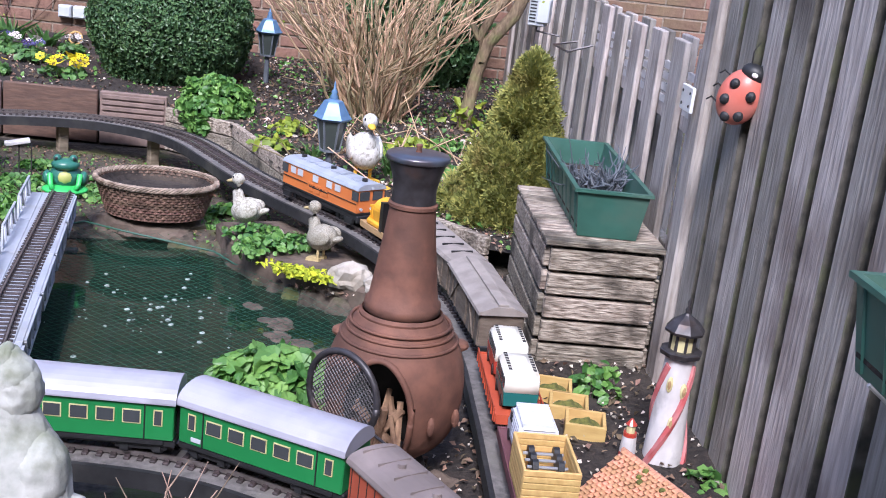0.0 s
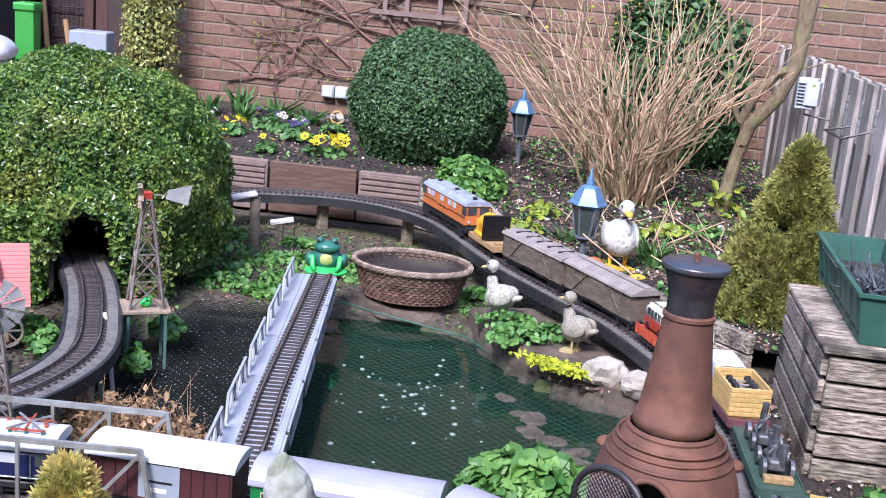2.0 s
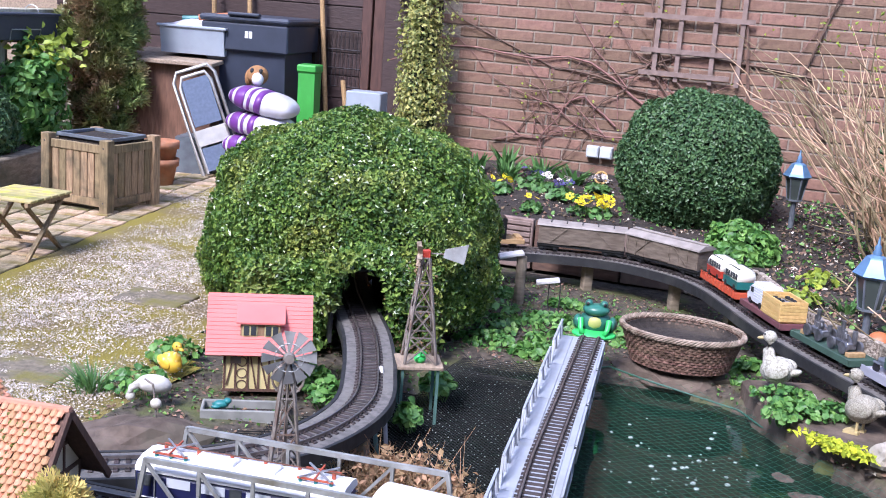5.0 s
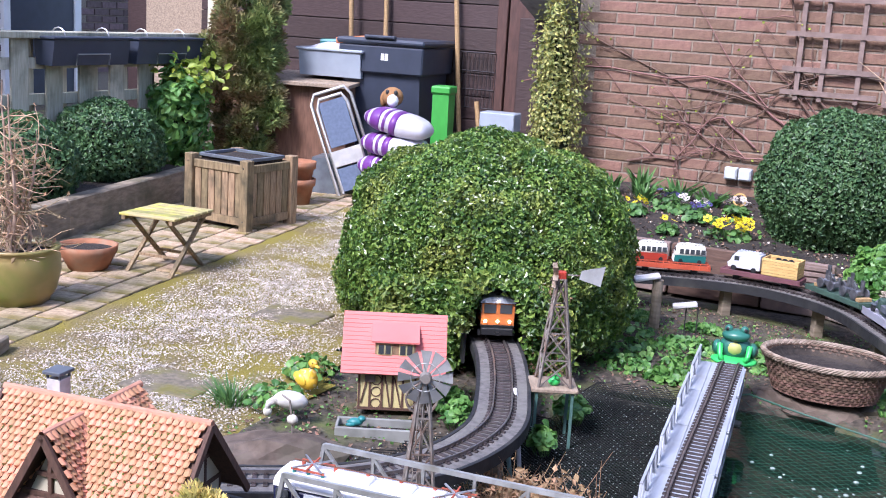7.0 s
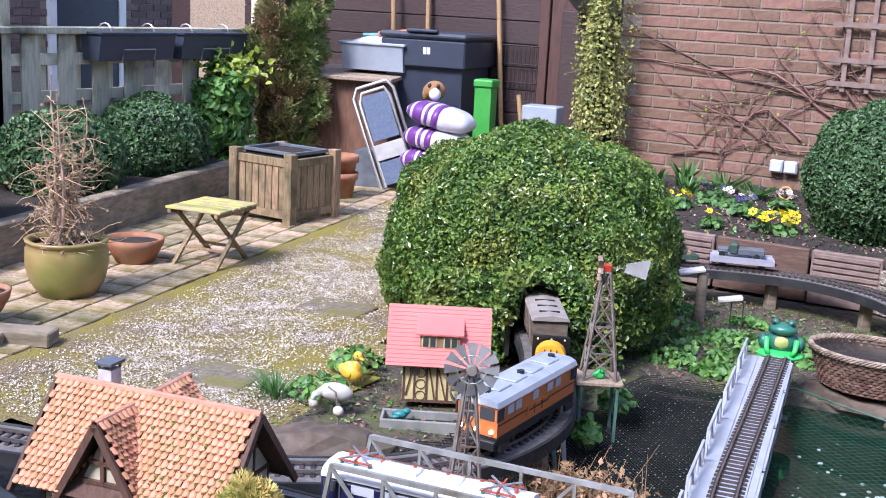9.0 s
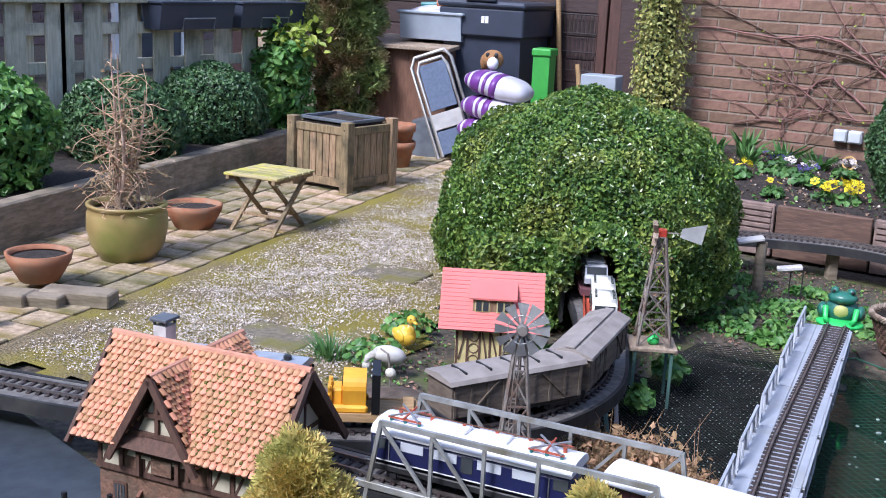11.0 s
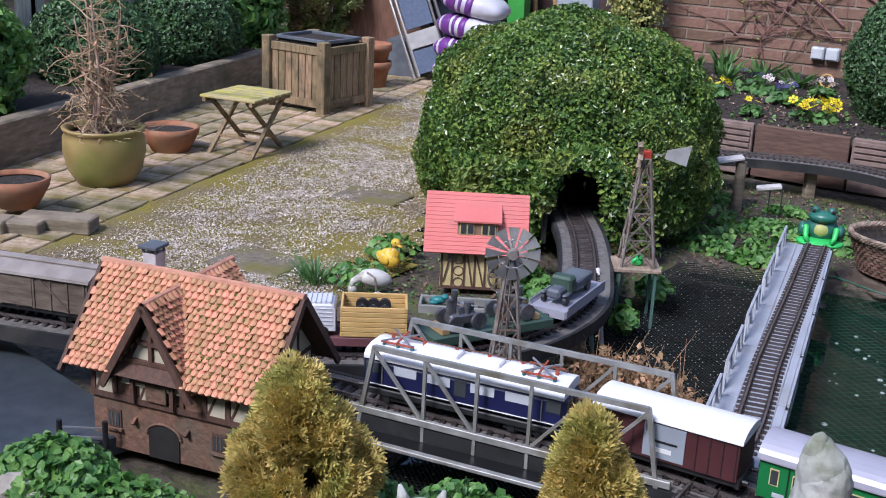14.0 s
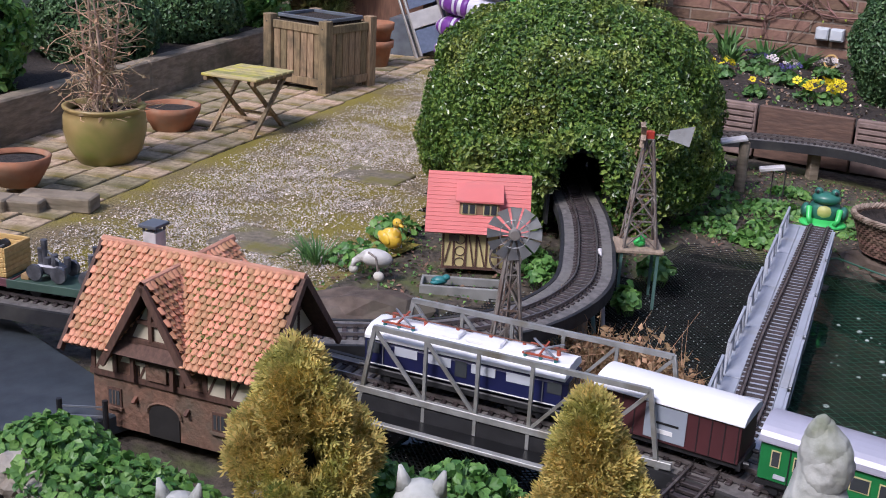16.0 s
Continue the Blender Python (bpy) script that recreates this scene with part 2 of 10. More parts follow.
    frog=mat("frog_green", (0.035, 0.17, 0.12), (0.022, 0.11, 0.085), 9, 0.35, stain=(0.03, 0.07, 0.05), stain_scale=16, stain_at=(0.55, 0.65)),
    frog_bright=mat("frog_bright_green", (0.05, 0.55, 0.12), (0.04, 0.45, 0.10), 10, 0.35),
    frog_belly=mat("frog_belly", (0.45, 0.45, 0.14), (0.33, 0.36, 0.10), 18, 0.5),
    wicker=mat("wicker", (0.19, 0.115, 0.08), (0.09, 0.05, 0.035), 40, 0.75, bump=0.4, island=0.35),
    wicker_rim=mat("wicker_pale", (0.40, 0.31, 0.24), (0.18, 0.125, 0.09), 30, 0.75, island=0.3),
    stone=mat("lichen_stone", (0.56, 0.56, 0.52), (0.38, 0.39, 0.35), 28, 0.9, bump=0.6, stain=(0.17, 0.19, 0.12), stain_scale=9, stain_at=(0.5, 0.65)),
    rock=mat("pale_rock", (0.50, 0.46, 0.40), (0.34, 0.30, 0.25), 18, 0.9, bump=0.9, stain=(0.24, 0.20, 0.15), stain_scale=10),
    brown_rock=mat("brown_rock", (0.15, 0.11, 0.085), (0.07, 0.05, 0.037), 20, 0.85, bump=0.9, stain=(0.10, 0.085, 0.06), stain_scale=9),
    duck_white=mat("duck_white", (0.66, 0.64, 0.60), (0.46, 0.44, 0.40), 22, 0.55, stain=(0.28, 0.26, 0.22), stain_scale=20, stain_at=(0.55, 0.68)),
    duck_speckle=mat("duck_speckle", (0.42, 0.40, 0.33), (0.17, 0.14, 0.10), 55, 0.6, bump=0.3),
    dull_beak=mat("dull_beak", (0.50, 0.40, 0.20), (0.40, 0.31, 0.15), 15, 0.5),
    duck_grey=mat("duck_grey", (0.56, 0.54, 0.47), (0.33, 0.31, 0.26), 40, 0.6, stain=(0.25, 0.23, 0.18), stain_scale=18, stain_at=(0.5, 0.62)),
    beak=mat("beak_yellow", (0.75, 0.45, 0.05), (0.62, 0.36, 0.04), 15, 0.5),
    lamp_blue=mat("lamp_blue", (0.13, 0.24, 0.40), (0.10, 0.185, 0.31), 18, 0.4, 0.2),
    lamp_pane=mat("lamp_pane", (0.07, 0.09, 0.08), (0.05, 0.06, 0.055), 8, 0.15),
    slate=mat("grey_post", (0.13, 0.15, 0.17), (0.09, 0.10, 0.12), 18, 0.6),
    trough=mat("trough_green", (0.04, 0.13, 0.10), (0.028, 0.095, 0.07), 10, 0.5, stain=(0.07, 0.13, 0.10), stain_scale=8),
    ladybird=mat("ladybird_red", (0.62, 0.17, 0.125), (0.55, 0.14, 0.10), 9, 0.35, stain=(0.62, 0.22, 0.17), stain_scale=8),
    lh_white=mat("lighthouse_white", (0.66, 0.63, 0.62), (0.52, 0.49, 0.48), 18, 0.55, stain=(0.36, 0.34, 0.33), stain_scale=14, stain_at=(0.55, 0.7)),
    lh_red=mat("lighthouse_red", (0.45, 0.09, 0.09), (0.5, 0.2, 0.2), 22, 0.55),
    moss=mat("moss", (0.17, 0.17, 0.035), (0.075, 0.08, 0.02), 80, 0.95, bump=0.8),
    tile=mat("clay_tile", (0.62, 0.305, 0.165), (0.40, 0.18, 0.095), 90, 0.7, bump=0.4, piece=0.28, stain=(0.46, 0.27, 0.15), stain_scale=40, stain_at=(0.54, 0.66)),
    tile_rest=mat("clay_tile_rest", (0.60, 0.30, 0.165), (0.40, 0.18, 0.095), 22, 0.8, bump=0.2, island=0.3),
    ridge=mat("clay_ridge", (0.56, 0.28, 0.18), (0.43, 0.20, 0.13), 22, 0.8, bump=0.2),
    timber=mat("dark_timber", (0.125, 0.065, 0.045), (0.08, 0.042, 0.03), 40, 0.8, stretch=(4, 4, 1)),
    plaster=mat("cream_plaster", (0.58, 0.53, 0.40), (0.48, 0.43, 0.32), 18, 0.85, bump=0.15),
    st_brick=mat("small_brick", (0.24, 0.13, 0.085), (0.15, 0.085, 0.055), 90, 0.85, bump=0.5, stain=(0.13, 0.10, 0.07), stain_scale=12),
    pink_roof=mat("salmon_roof", (0.66, 0.18, 0.16), (0.60, 0.155, 0.135), 9, 0.6, stain=(0.55, 0.17, 0.15), stain_scale=10),
    house_yellow=mat("house_yellow", (0.62, 0.52, 0.25), (0.52, 0.43, 0.2), 15, 0.8),
    blue_grey=mat("old_trough_wood", (0.26, 0.26, 0.24), (0.18, 0.18, 0.165), 20, 0.85, bump=0.3),
    teal_toy=mat("teal_toy", (0.03, 0.20, 0.20), (0.02, 0.15, 0.15), 12, 0.4),
    duck_yellow=mat("duck_yellow", (0.75, 0.48, 0.04), (0.65, 0.40, 0.035), 12, 0.5, stain=(0.70, 0.62, 0.45), stain_scale=8, stain_at=(0.55, 0.7)),
    table=mat("lichen_table", (0.36, 0.31, 0.15), (0.27, 0.25, 0.09), 16, 0.85, bump=0.3, stain=(0.40, 0.37, 0.07), stain_scale=12, stain_at=(0.48, 0.62), piece=0.3),
    plastic_blue=mat("blue_black_plastic", (0.038, 0.046, 0.07), (0.03, 0.037, 0.056), 10, 0.45),
    bin_green=mat("bin_green", (0.05, 0.32, 0.05), (0.04, 0.27, 0.04), 10, 0.5),
    tub=mat("grey_tub", (0.33, 0.37, 0.42), (0.28, 0.31, 0.36), 10, 0.4),
    purple=mat("bag_purple", (0.17, 0.045, 0.26), (0.13, 0.035, 0.20), 10, 0.4),
    bag=mat("bag_white", (0.60, 0.58, 0.64), (0.48, 0.46, 0.52), 10, 0.4, bump=0.2),
    mesh_blue=mat("chair_mesh", (0.10, 0.13, 0.20), (0.075, 0.10, 0.155), 60, 0.7),
    alu=mat("chair_frame", (0.48, 0.46, 0.43), (0.38, 0.36, 0.34), 20, 0.4, 0.5),
    dog=mat("dog_tan", (0.33, 0.17, 0.07), (0.26, 0.13, 0.05), 20, 0.8),
    socket=mat("socket_grey", (0.52, 0.55, 0.57), (0.45, 0.47, 0.49), 15, 0.5),
    bark=mat("bark", (0.26, 0.19, 0.115), (0.14, 0.10, 0.06), 30, 0.9, bump=0.9, stretch=(3, 3, 0.7), stain=(0.20, 0.20, 0.08), stain_scale=12),
    twig=mat("dry_twig", (0.50, 0.37, 0.225), (0.33, 0.22, 0.125), 25, 0.8, island=0.5),
    twig_red=mat("vine_twig", (0.20, 0.11, 0.085), (0.13, 0.07, 0.055), 25, 0.85, island=0.35),
    twig_grey=mat("grey_twig", (0.44, 0.32, 0.24), (0.28, 0.19, 0.135), 25, 0.85, island=0.3),
    trellis=mat("trellis_wood", (0.24, 0.17, 0.145), (0.17, 0.12, 0.10), 20, 0.85, bump=0.3),
    box_leaf=mat("box_leaf", (0.15, 0.26, 0.052), (0.07, 0.14, 0.026), 9, 0.28, island=0.6, through_light=0.25, stain=(0.22, 0.27, 0.06), stain_scale=6, stain_at=(0.5, 0.68)),
    dark_leaf=mat("dark_leaf", (0.082, 0.165, 0.06), (0.05, 0.11, 0.038), 9, 0.46, island=0.45, through_light=0.15),
    ivy_leaf=mat("ivy_leaf", (0.16, 0.32, 0.08), (0.08, 0.21, 0.04), 14, 0.45, island=0.4, through_light=0.25),
    lime_leaf=mat("lime_leaf", (0.33, 0.40, 0.05), (0.24, 0.32, 0.04), 14, 0.5, island=0.3, through_light=0.3),
    holly_leaf=mat("variegated_leaf", (0.50, 0.46, 0.14), (0.13, 0.19, 0.05), 45, 0.45, island=0.4, through_light=0.2),
    conifer=mat("conifer_green", (0.34, 0.345, 0.09), (0.21, 0.225, 0.052), 10, 0.7, island=0.45, stain=(0.17, 0.12, 0.035), stain_scale=6, stain_at=(0.55, 0.72), through_light=0.2),
    conifer_gold=mat("conifer_gold", (0.74, 0.61, 0.19), (0.52, 0.41, 0.12), 10, 0.7, island=0.35, stain=(0.34, 0.38, 0.09), stain_scale=9, stain_at=(0.5, 0.66), through_light=0.2),
    conifer_brown=mat("conifer_brown", (0.30, 0.20, 0.10), (0.20, 0.13, 0.065), 10, 0.75, island=0.4, stain=(0.20, 0.27, 0.08), stain_scale=3, stain_at=(0.4, 0.55), through_light=0.15),
    dead_grass=mat("dead_tuft", (0.46, 0.30, 0.165), (0.30, 0.185, 0.10), 20, 0.85, island=0.3, through_light=0.2),
    petal_yellow=mat("petal_yellow", (0.88, 0.74, 0.02), (0.85, 0.66, 0.02), 12, 0.6, island=0.15, through_light=0.2),
    petal_white=mat("petal_white", (0.80, 0.74, 0.72), (0.70, 0.60, 0.58), 12, 0.6, island=0.15, through_light=0.2),
    petal_violet=mat("petal_violet", (0.12, 0.10, 0.30), (0.09, 0.07, 0.22), 12, 0.6, island=0.3, through_light=0.2),
    spike_leaf=mat("bulb_leaf", (0.10, 0.22, 0.06), (0.07, 0.16, 0.04), 14, 0.5, island=0.3, through_light=0.2),
    # near-black fill for shrub and conifer insides, shade put into the colour
    core=mat("inner_shade", (0.02, 0.025, 0.012), (0.012, 0.014, 0.008), 30, 0.95, bump=0.6),
    black_net=mat("black_net", (0.022, 0.023, 0.024), (0.014, 0.015, 0.016), 30, 0.55),
    net=mat("green_net", (0.03, 0.11, 0.075), (0.024, 0.09, 0.06), 30, 0.6),
    pipe=mat("grey_green_pipe", (0.09, 0.17, 0.15), (0.07, 0.14, 0.12), 15, 0.5),
    lime_moss=mat("lime_moss", (0.42, 0.45, 0.02), (0.30, 0.36, 0.02), 40, 0.9, island=0.3),
    bubble=mat("bubble", (0.42, 0.47, 0.44), (0.32, 0.37, 0.34), 10, 0.1),
    pumpkin=mat("pumpkin", (0.48, 0.16, 0.06), (0.40, 0.13, 0.05), 15, 0.5),
    straw_pot=mat("cream_pot", (0.55, 0.52, 0.44), (0.45, 0.42, 0.35), 20, 0.8, bump=0.2),
)
head_light = glow("head_lamp", (1.0, 0.75, 0.5), 6.0)
tail_light = glow("marker_lamp", (1.0, 0.35, 0.12), 6.0)

water = bpy.data.materials.new("pond_water")
water.use_nodes = True
wp = water.node_tree.nodes["Principled BSDF"]
wp.inputs["Base Color"].default_value = lin((0.010, 0.026, 0.016))
wp.inputs["Roughness"].default_value, wp.inputs["IOR"].default_value = 0.04, 1.33
wtex = water.node_tree.nodes.new("ShaderNodeTexNoise")
wtex.inputs["Scale"].default_value, wtex.inputs["Detail"].default_value = 22.0, 2.0
wb = water.node_tree.nodes.new("ShaderNodeBump")
wb.inputs["Strength"].default_value, wb.inputs["Distance"].default_value = 0.06, 0.01
water.node_tree.links.new(wtex.outputs["Fac"], wb.inputs["Height"])
water.node_tree.links.new(wb.outputs[0], wp.inputs["Normal"])


# ---- mesh tools ----
def thing(name, m, label, category, group="", kind=""):
    ob = tagged(new(name), label, category, group, kind)
    ob.empty_display_size = 0.02
    ob.matrix_world = m
    return ob


def part(name, bm, material, parent=None, label="", m=None, smooth=False):
    """Links a bmesh (or ready mesh) as one object under a thing or part."""
    if isinstance(bm, bmesh.types.BMesh):
        me = bpy.data.meshes.new(name)
        bm.normal_update()
        bm.to_mesh(me)
        bm.free()
    else:
        me = bm
    if smooth:
        me.shade_smooth()
    if material and not me.materials:
        me.materials.append(M[material] if isinstance(material, str) else material)
    ob = new(name, me)
    if parent is not None:
        ob.parent = parent
    if m is not None:
        ob.matrix_basis = m
    return tagged(ob, label)


def solid(name, bm, material, label, category, m=None, kind="", group="", smooth=False):
    """A thing of one mesh."""
    return tagged(part(name, bm, material, None, label, m, smooth), label, category, group, kind)


def box(bm, x0, x1, y0, y1, z0, z1, bevel=0.0, m=None):
    at = Matrix.Translation(((x0 + x1) / 2, (y0 + y1) / 2, (z0 + z1) / 2)) @ Matrix.Diagonal((abs(x1 - x0), abs(y1 - y0), abs(z1 - z0), 1))
    made = bmesh.ops.create_cube(bm, size=1, matrix=(m @ at) if m else at)
    if bevel:
        edges = list({e for v in made["verts"] for e in v.link_edges})
        bmesh.ops.bevel(bm, geom=edges, offset=bevel, segments=1, affect="EDGES")
    return bm


def cube(x0, x1, y0, y1, z0, z1, bevel=0.0, m=None):
    return box(bmesh.new(), x0, x1, y0, y1, z0, z1, bevel, m)


def bar(bm, a, b, w, h=None, sides=4, w2=None):
    """A straight bar from a to b."""
    a, b = Vector(a), Vector(b)
    d = b - a
    turn = d.to_track_quat("Z", "Y").to_matrix().to_4x4()
    k = math.sqrt(2) if sides == 4 else 1
    m = Matrix.Translation((a + b) / 2) @ turn @ Matrix.Diagonal((1, (h or w) / w, 1, 1)) @ (pose(0, 0, 0, 0, 0, 45) if sides == 4 else Matrix())
    bmesh.ops.create_cone(bm, cap_ends=True, segments=sides, radius1=w / 2 * k, radius2=(w2 or w) / 2 * k, depth=d.length, matrix=m)
    return bm


def cyl(bm, x, y, z0, z1, r, r2=None, seg=16):
    bmesh.ops.create_cone(bm, cap_ends=True, segments=seg, radius1=r, radius2=r if r2 is None else r2, depth=z1 - z0, matrix=pose(x, y, (z0 + z1) / 2))
    return bm


def ball(bm, x, y, z, rx, ry=None, rz=None, seg=14, rot=(0, 0, 0), lump=0.0, freq=6.0):
    m = pose(x, y, z, *rot) @ Matrix.Diagonal((rx, ry or rx, rz or rx, 1))
    made = bmesh.ops.create_uvsphere(bm, u_segments=seg, v_segments=max(6, seg * 2 // 3), radius=1, matrix=m)
    if lump:
        for v in made["verts"]:
            v.co += (v.co - Vector((x, y, z))) * lump * noise.noise(v.co * freq)
    return bm


def lathe(profile, seg=32, close=False):
    """Turned shape from (radius, height) pairs."""
    bm = bmesh.new()
    rings = [[bm.verts.new((r * math.cos(2 * math.pi * k / seg), r * math.sin(2 * math.pi * k / seg), z)) for k in range(seg)] for r, z in profile]
    for a, b in zip(rings, rings[1:]):
        for k in range(seg):
            bm.faces.new((a[k], a[(k + 1) % seg], b[(k + 1) % seg], b[k]))
    if close:
        bm.faces.new(rings[0][::-1])
        bm.faces.new(rings[-1])
    return bm


def prism(points, x0, x1, axis="x"):
    """An outline (in the plane across the axis) pushed along that axis."""
    bm = bmesh.new()
    ends = []
    for x in (x0, x1):
        ends.append([bm.verts.new((x, a, b) if axis == "x" else (a, x, b) if axis == "y" else (a, b, x)) for a, b in points])
    n = len(points)
    for k in range(n):
        bm.faces.new((ends[0][k], ends[0][(k + 1) % n], ends[1][(k + 1) % n], ends[1][k]))
    bm.faces.new(ends[0][::-1])
    bm.faces.new(ends[1])
    bmesh.ops.recalc_face_normals(bm, faces=bm.faces)
    return bm


def tubes(name, lines, sides=5):
    """Bent tapered rods: each line is a list of (point, radius)."""
    verts, faces = [], []
    for line in lines:
        first = len(verts)
        for k, (p, r) in enumerate(line):
            p = Vector(p)
            a, b = Vector(line[max(k - 1, 0)][0]), Vector(line[min(k + 1, len(line) - 1)][0])
            q = (b - a).to_track_quat("Z", "Y")
            for i in range(sides):
                w = 2 * math.pi * i / sides
                verts.append(p + q @ Vector((r * math.cos(w), r * math.sin(w), 0)))
        for k in range(len(line) - 1):
            for i in range(sides):
                o, j = first + k * sides, (i + 1) % sides
                faces.append((o + i, o + j, o + sides + j, o + sides + i))
        faces.append(tuple(first + (len(line) - 1) * sides + i for i in range(sides)))
    me = bpy.data.meshes.new(name)
    me.from_pydata(verts, [], faces)
    return me


def leaves(name, centres, ways, size, rng, long=1.6, fold=0.25, vary=0.35):
    """Folded leaves, one at each centre, that face roughly along the given ways."""
    n = len(centres)
    c = np.asarray(centres, float)
    w = np.asarray(ways, float) + rng.normal(0, 0.62, (n, 3))
    w /= np.linalg.norm(w, axis=1)[:, None] + 1e-9
    u = np.cross(w, rng.normal(0, 1, (n, 3)))
    u /= np.linalg.norm(u, axis=1)[:, None] + 1e-9
    v = np.cross(w, u)
    s = size * (1 + rng.uniform(-vary, vary, (n, 1)))
    tip, base = c + u * s * long / 2, c - u * s * long / 2
    mid = c + u * s * 0.1
    left, right = mid + v * s / 2 + w * s * fold, mid - v * s / 2 + w * s * fold
    if size >= 0.016:
        l2, r2 = c + u * s * long * 0.32 + v * s * 0.34 + w * s * fold * 0.6, c + u * s * long * 0.32 - v * s * 0.34 + w * s * fold * 0.6
        left, right = left - u * s * long * 0.22, right - u * s * long * 0.22
        rib = c + w * s * 0.04
        verts = np.stack([base, left, l2, tip - w * s * 0.1, r2, right, rib], 1).reshape(-1, 3)
        k = np.arange(n)[:, None] * 7
        faces = np.concatenate([k + [[0, 1, 2, 6]], k + [[6, 2, 3, 4]], k + [[0, 6, 4, 5]]])
    else:
        verts = np.stack([base, left, tip, right], 1).reshape(-1, 3)
        k = np.arange(n)[:, None] * 4
        faces = np.concatenate([k + [[0, 1, 2]], k + [[0, 2, 3]]])
    me = bpy.data.meshes.new(name)
    me.from_pydata(verts.tolist(), [], faces.tolist())
    return me


def shell(rng, n, fn, depth=0.12):
    """Points near the skin of a shape given by fn(direction) -> (centre, radius vector)."""
    d = rng.normal(0, 1, (n, 3))
    d /= np.linalg.norm(d, axis=1)[:, None]
    out = [fn(Vector(v)) for v in d]
    k = 1 - depth * rng.random(n) ** 1.5
    return np.array([c + r * f for (c, r), f in zip(out, k)]), d


def spline(points, step):
    """Even points and headings along a smooth line through the points."""
    p = np.array(points, float)
    q = np.vstack([2 * p[0] - p[1], p, 2 * p[-1] - p[-2]])
    out = []
    for i in range(1, len(q) - 2):
        a, b, c, d = q[i - 1:i + 3]
        for u in np.arange(24) / 24:
            out.append(0.5 * (2 * b + (c - a) * u + (2 * a - 5 * b + 4 * c - d) * u * u + (3 * b - a - 3 * c + d) * u ** 3))
    out = np.array(out + [p[-1]])
    run = np.r_[0, np.cumsum(np.linalg.norm(np.diff(out, axis=0), axis=1))]
    n = max(2, int(run[-1] / step) + 1)
    s = np.linspace(0, run[-1], n)
    xy = np.stack([np.interp(s, run, out[:, k]) for k in range(out.shape[1])], 1)
    way = np.gradient(xy, axis=0)
    return s, xy, np.arctan2(way[:, 1], way[:, 0])


def ribbon(xy, yaw, offset, half, z0, z1):
    """A strip of rectangular section along a line."""
    bm = bmesh.new()
    rows = []
    for (x, y), a in zip(xy, yaw):
        nx, ny = -math.sin(a), math.cos(a)
        rows.append([bm.verts.new((x + nx * (offset + w), y + ny * (offset + w), z)) for w, z in ((-half, z0), (half, z0), (half, z1), (-half, z1))])
    for a, b in zip(rows, rows[1:]):
        for k in range(4):
            bm.faces.new((a[k], a[(k + 1) % 4], b[(k + 1) % 4], b[k]))
    bm.faces.new(rows[0])
    bm.faces.new(rows[-1][::-1])
    bmesh.ops.recalc_face_normals(bm, faces=bm.faces)
    return bm


def inside(x, y, poly):
    hit = False
    for (ax, ay), (bx, by) in zip(poly, poly[1:] + poly[:1]):
        if (ay > y) != (by > y) and x < (bx - ax) * (y - ay) / (by - ay) + ax:
            hit = not hit
    return hit


def edge_distance(x, y, poly):
    best = 9.0
    for (ax, ay), (bx, by) in zip(poly, poly[1:] + poly[:1]):
        dx, dy = bx - ax, by - ay
        k = max(0, min(1, ((x - ax) * dx + (y - ay) * dy) / (dx * dx + dy * dy)))
        best = min(best, math.hypot(x - ax - k * dx, y - ay - k * dy))
    return best


# ---- ground, pond, patio ----
POND = [(-1.75, 2.55), (-1.52, 2.95), (-1.44, 3.2), (-1.46, 3.50), (-1.1, 3.60), (-0.75, 3.62), (-0.5, 3.52), (-0.42, 3.3), (-0.22, 3.12), (0.0, 3.04), (0.08, 2.75),
        (-0.06, 2.5), (-0.2, 2.3), (-0.26, 2.02), (-0.7, 2.06), (-0.98, 2.06), (-0.98, 1.55), (-1.42, 1.55), (-1.52, 2.05), (-1.72, 2.25)]
WATER_Z = -0.02


def rise(x, y):
    """Height of the ground."""
    d = edge_distance(x, y, POND) if -2.2 < x < 0.6 and 1 < y < 4.2 else 9
    if d < 9 and inside(x, y, POND):
        return max(-0.3, 0.0 - 5 * d)
    z = 0.012 * noise.noise(Vector((x * 4, y * 4, 0)))
    if x < -2.15 - 0.2 * max(0, y - 3) or y > 6.6:
        return 0.3 * z - 0.004
    if x > -0.35:
        z += 0.07 * min(1, (x + 0.35) / 0.5)
    return z + (0.01 if d > 0.05 else 0)


def grown(lo, hi, step, far):
    mid = list(np.arange(lo, hi + step / 2, step))
    return [-far, -12.0, lo - 2.0] + mid + [hi + 2.0, 12.0, far]


def make_ground():
    xs, ys = grown(-4.6, 1.0, 0.05, 80.0), grown(0.6, 6.6, 0.05, 80.0)
    verts = [(x, y, rise(x, y)) for y in ys for x in xs]
    w = len(xs)
    faces = [(r * w + c, r * w + c + 1, (r + 1) * w + c + 1, (r + 1) * w + c) for r in range(len(ys) - 1) for c in range(w - 1)]
    me = bpy.data.meshes.new("ground")
    me.from_pydata(verts, [], faces)
    return solid("ground", me, "ground", "damp earth with moss and thin grass", "ground", kind="structure", smooth=True)


make_ground()
bm = bmesh.new()
bmesh.ops.create_grid(bm, x_segments=2, y_segments=2, size=1, matrix=pose(-0.85, 2.6, WATER_Z) @ Matrix.Diagonal((1.0, 1.1, 1, 1)))
solid("water", bm, water, "dark green pond water", "pond", kind="structure")

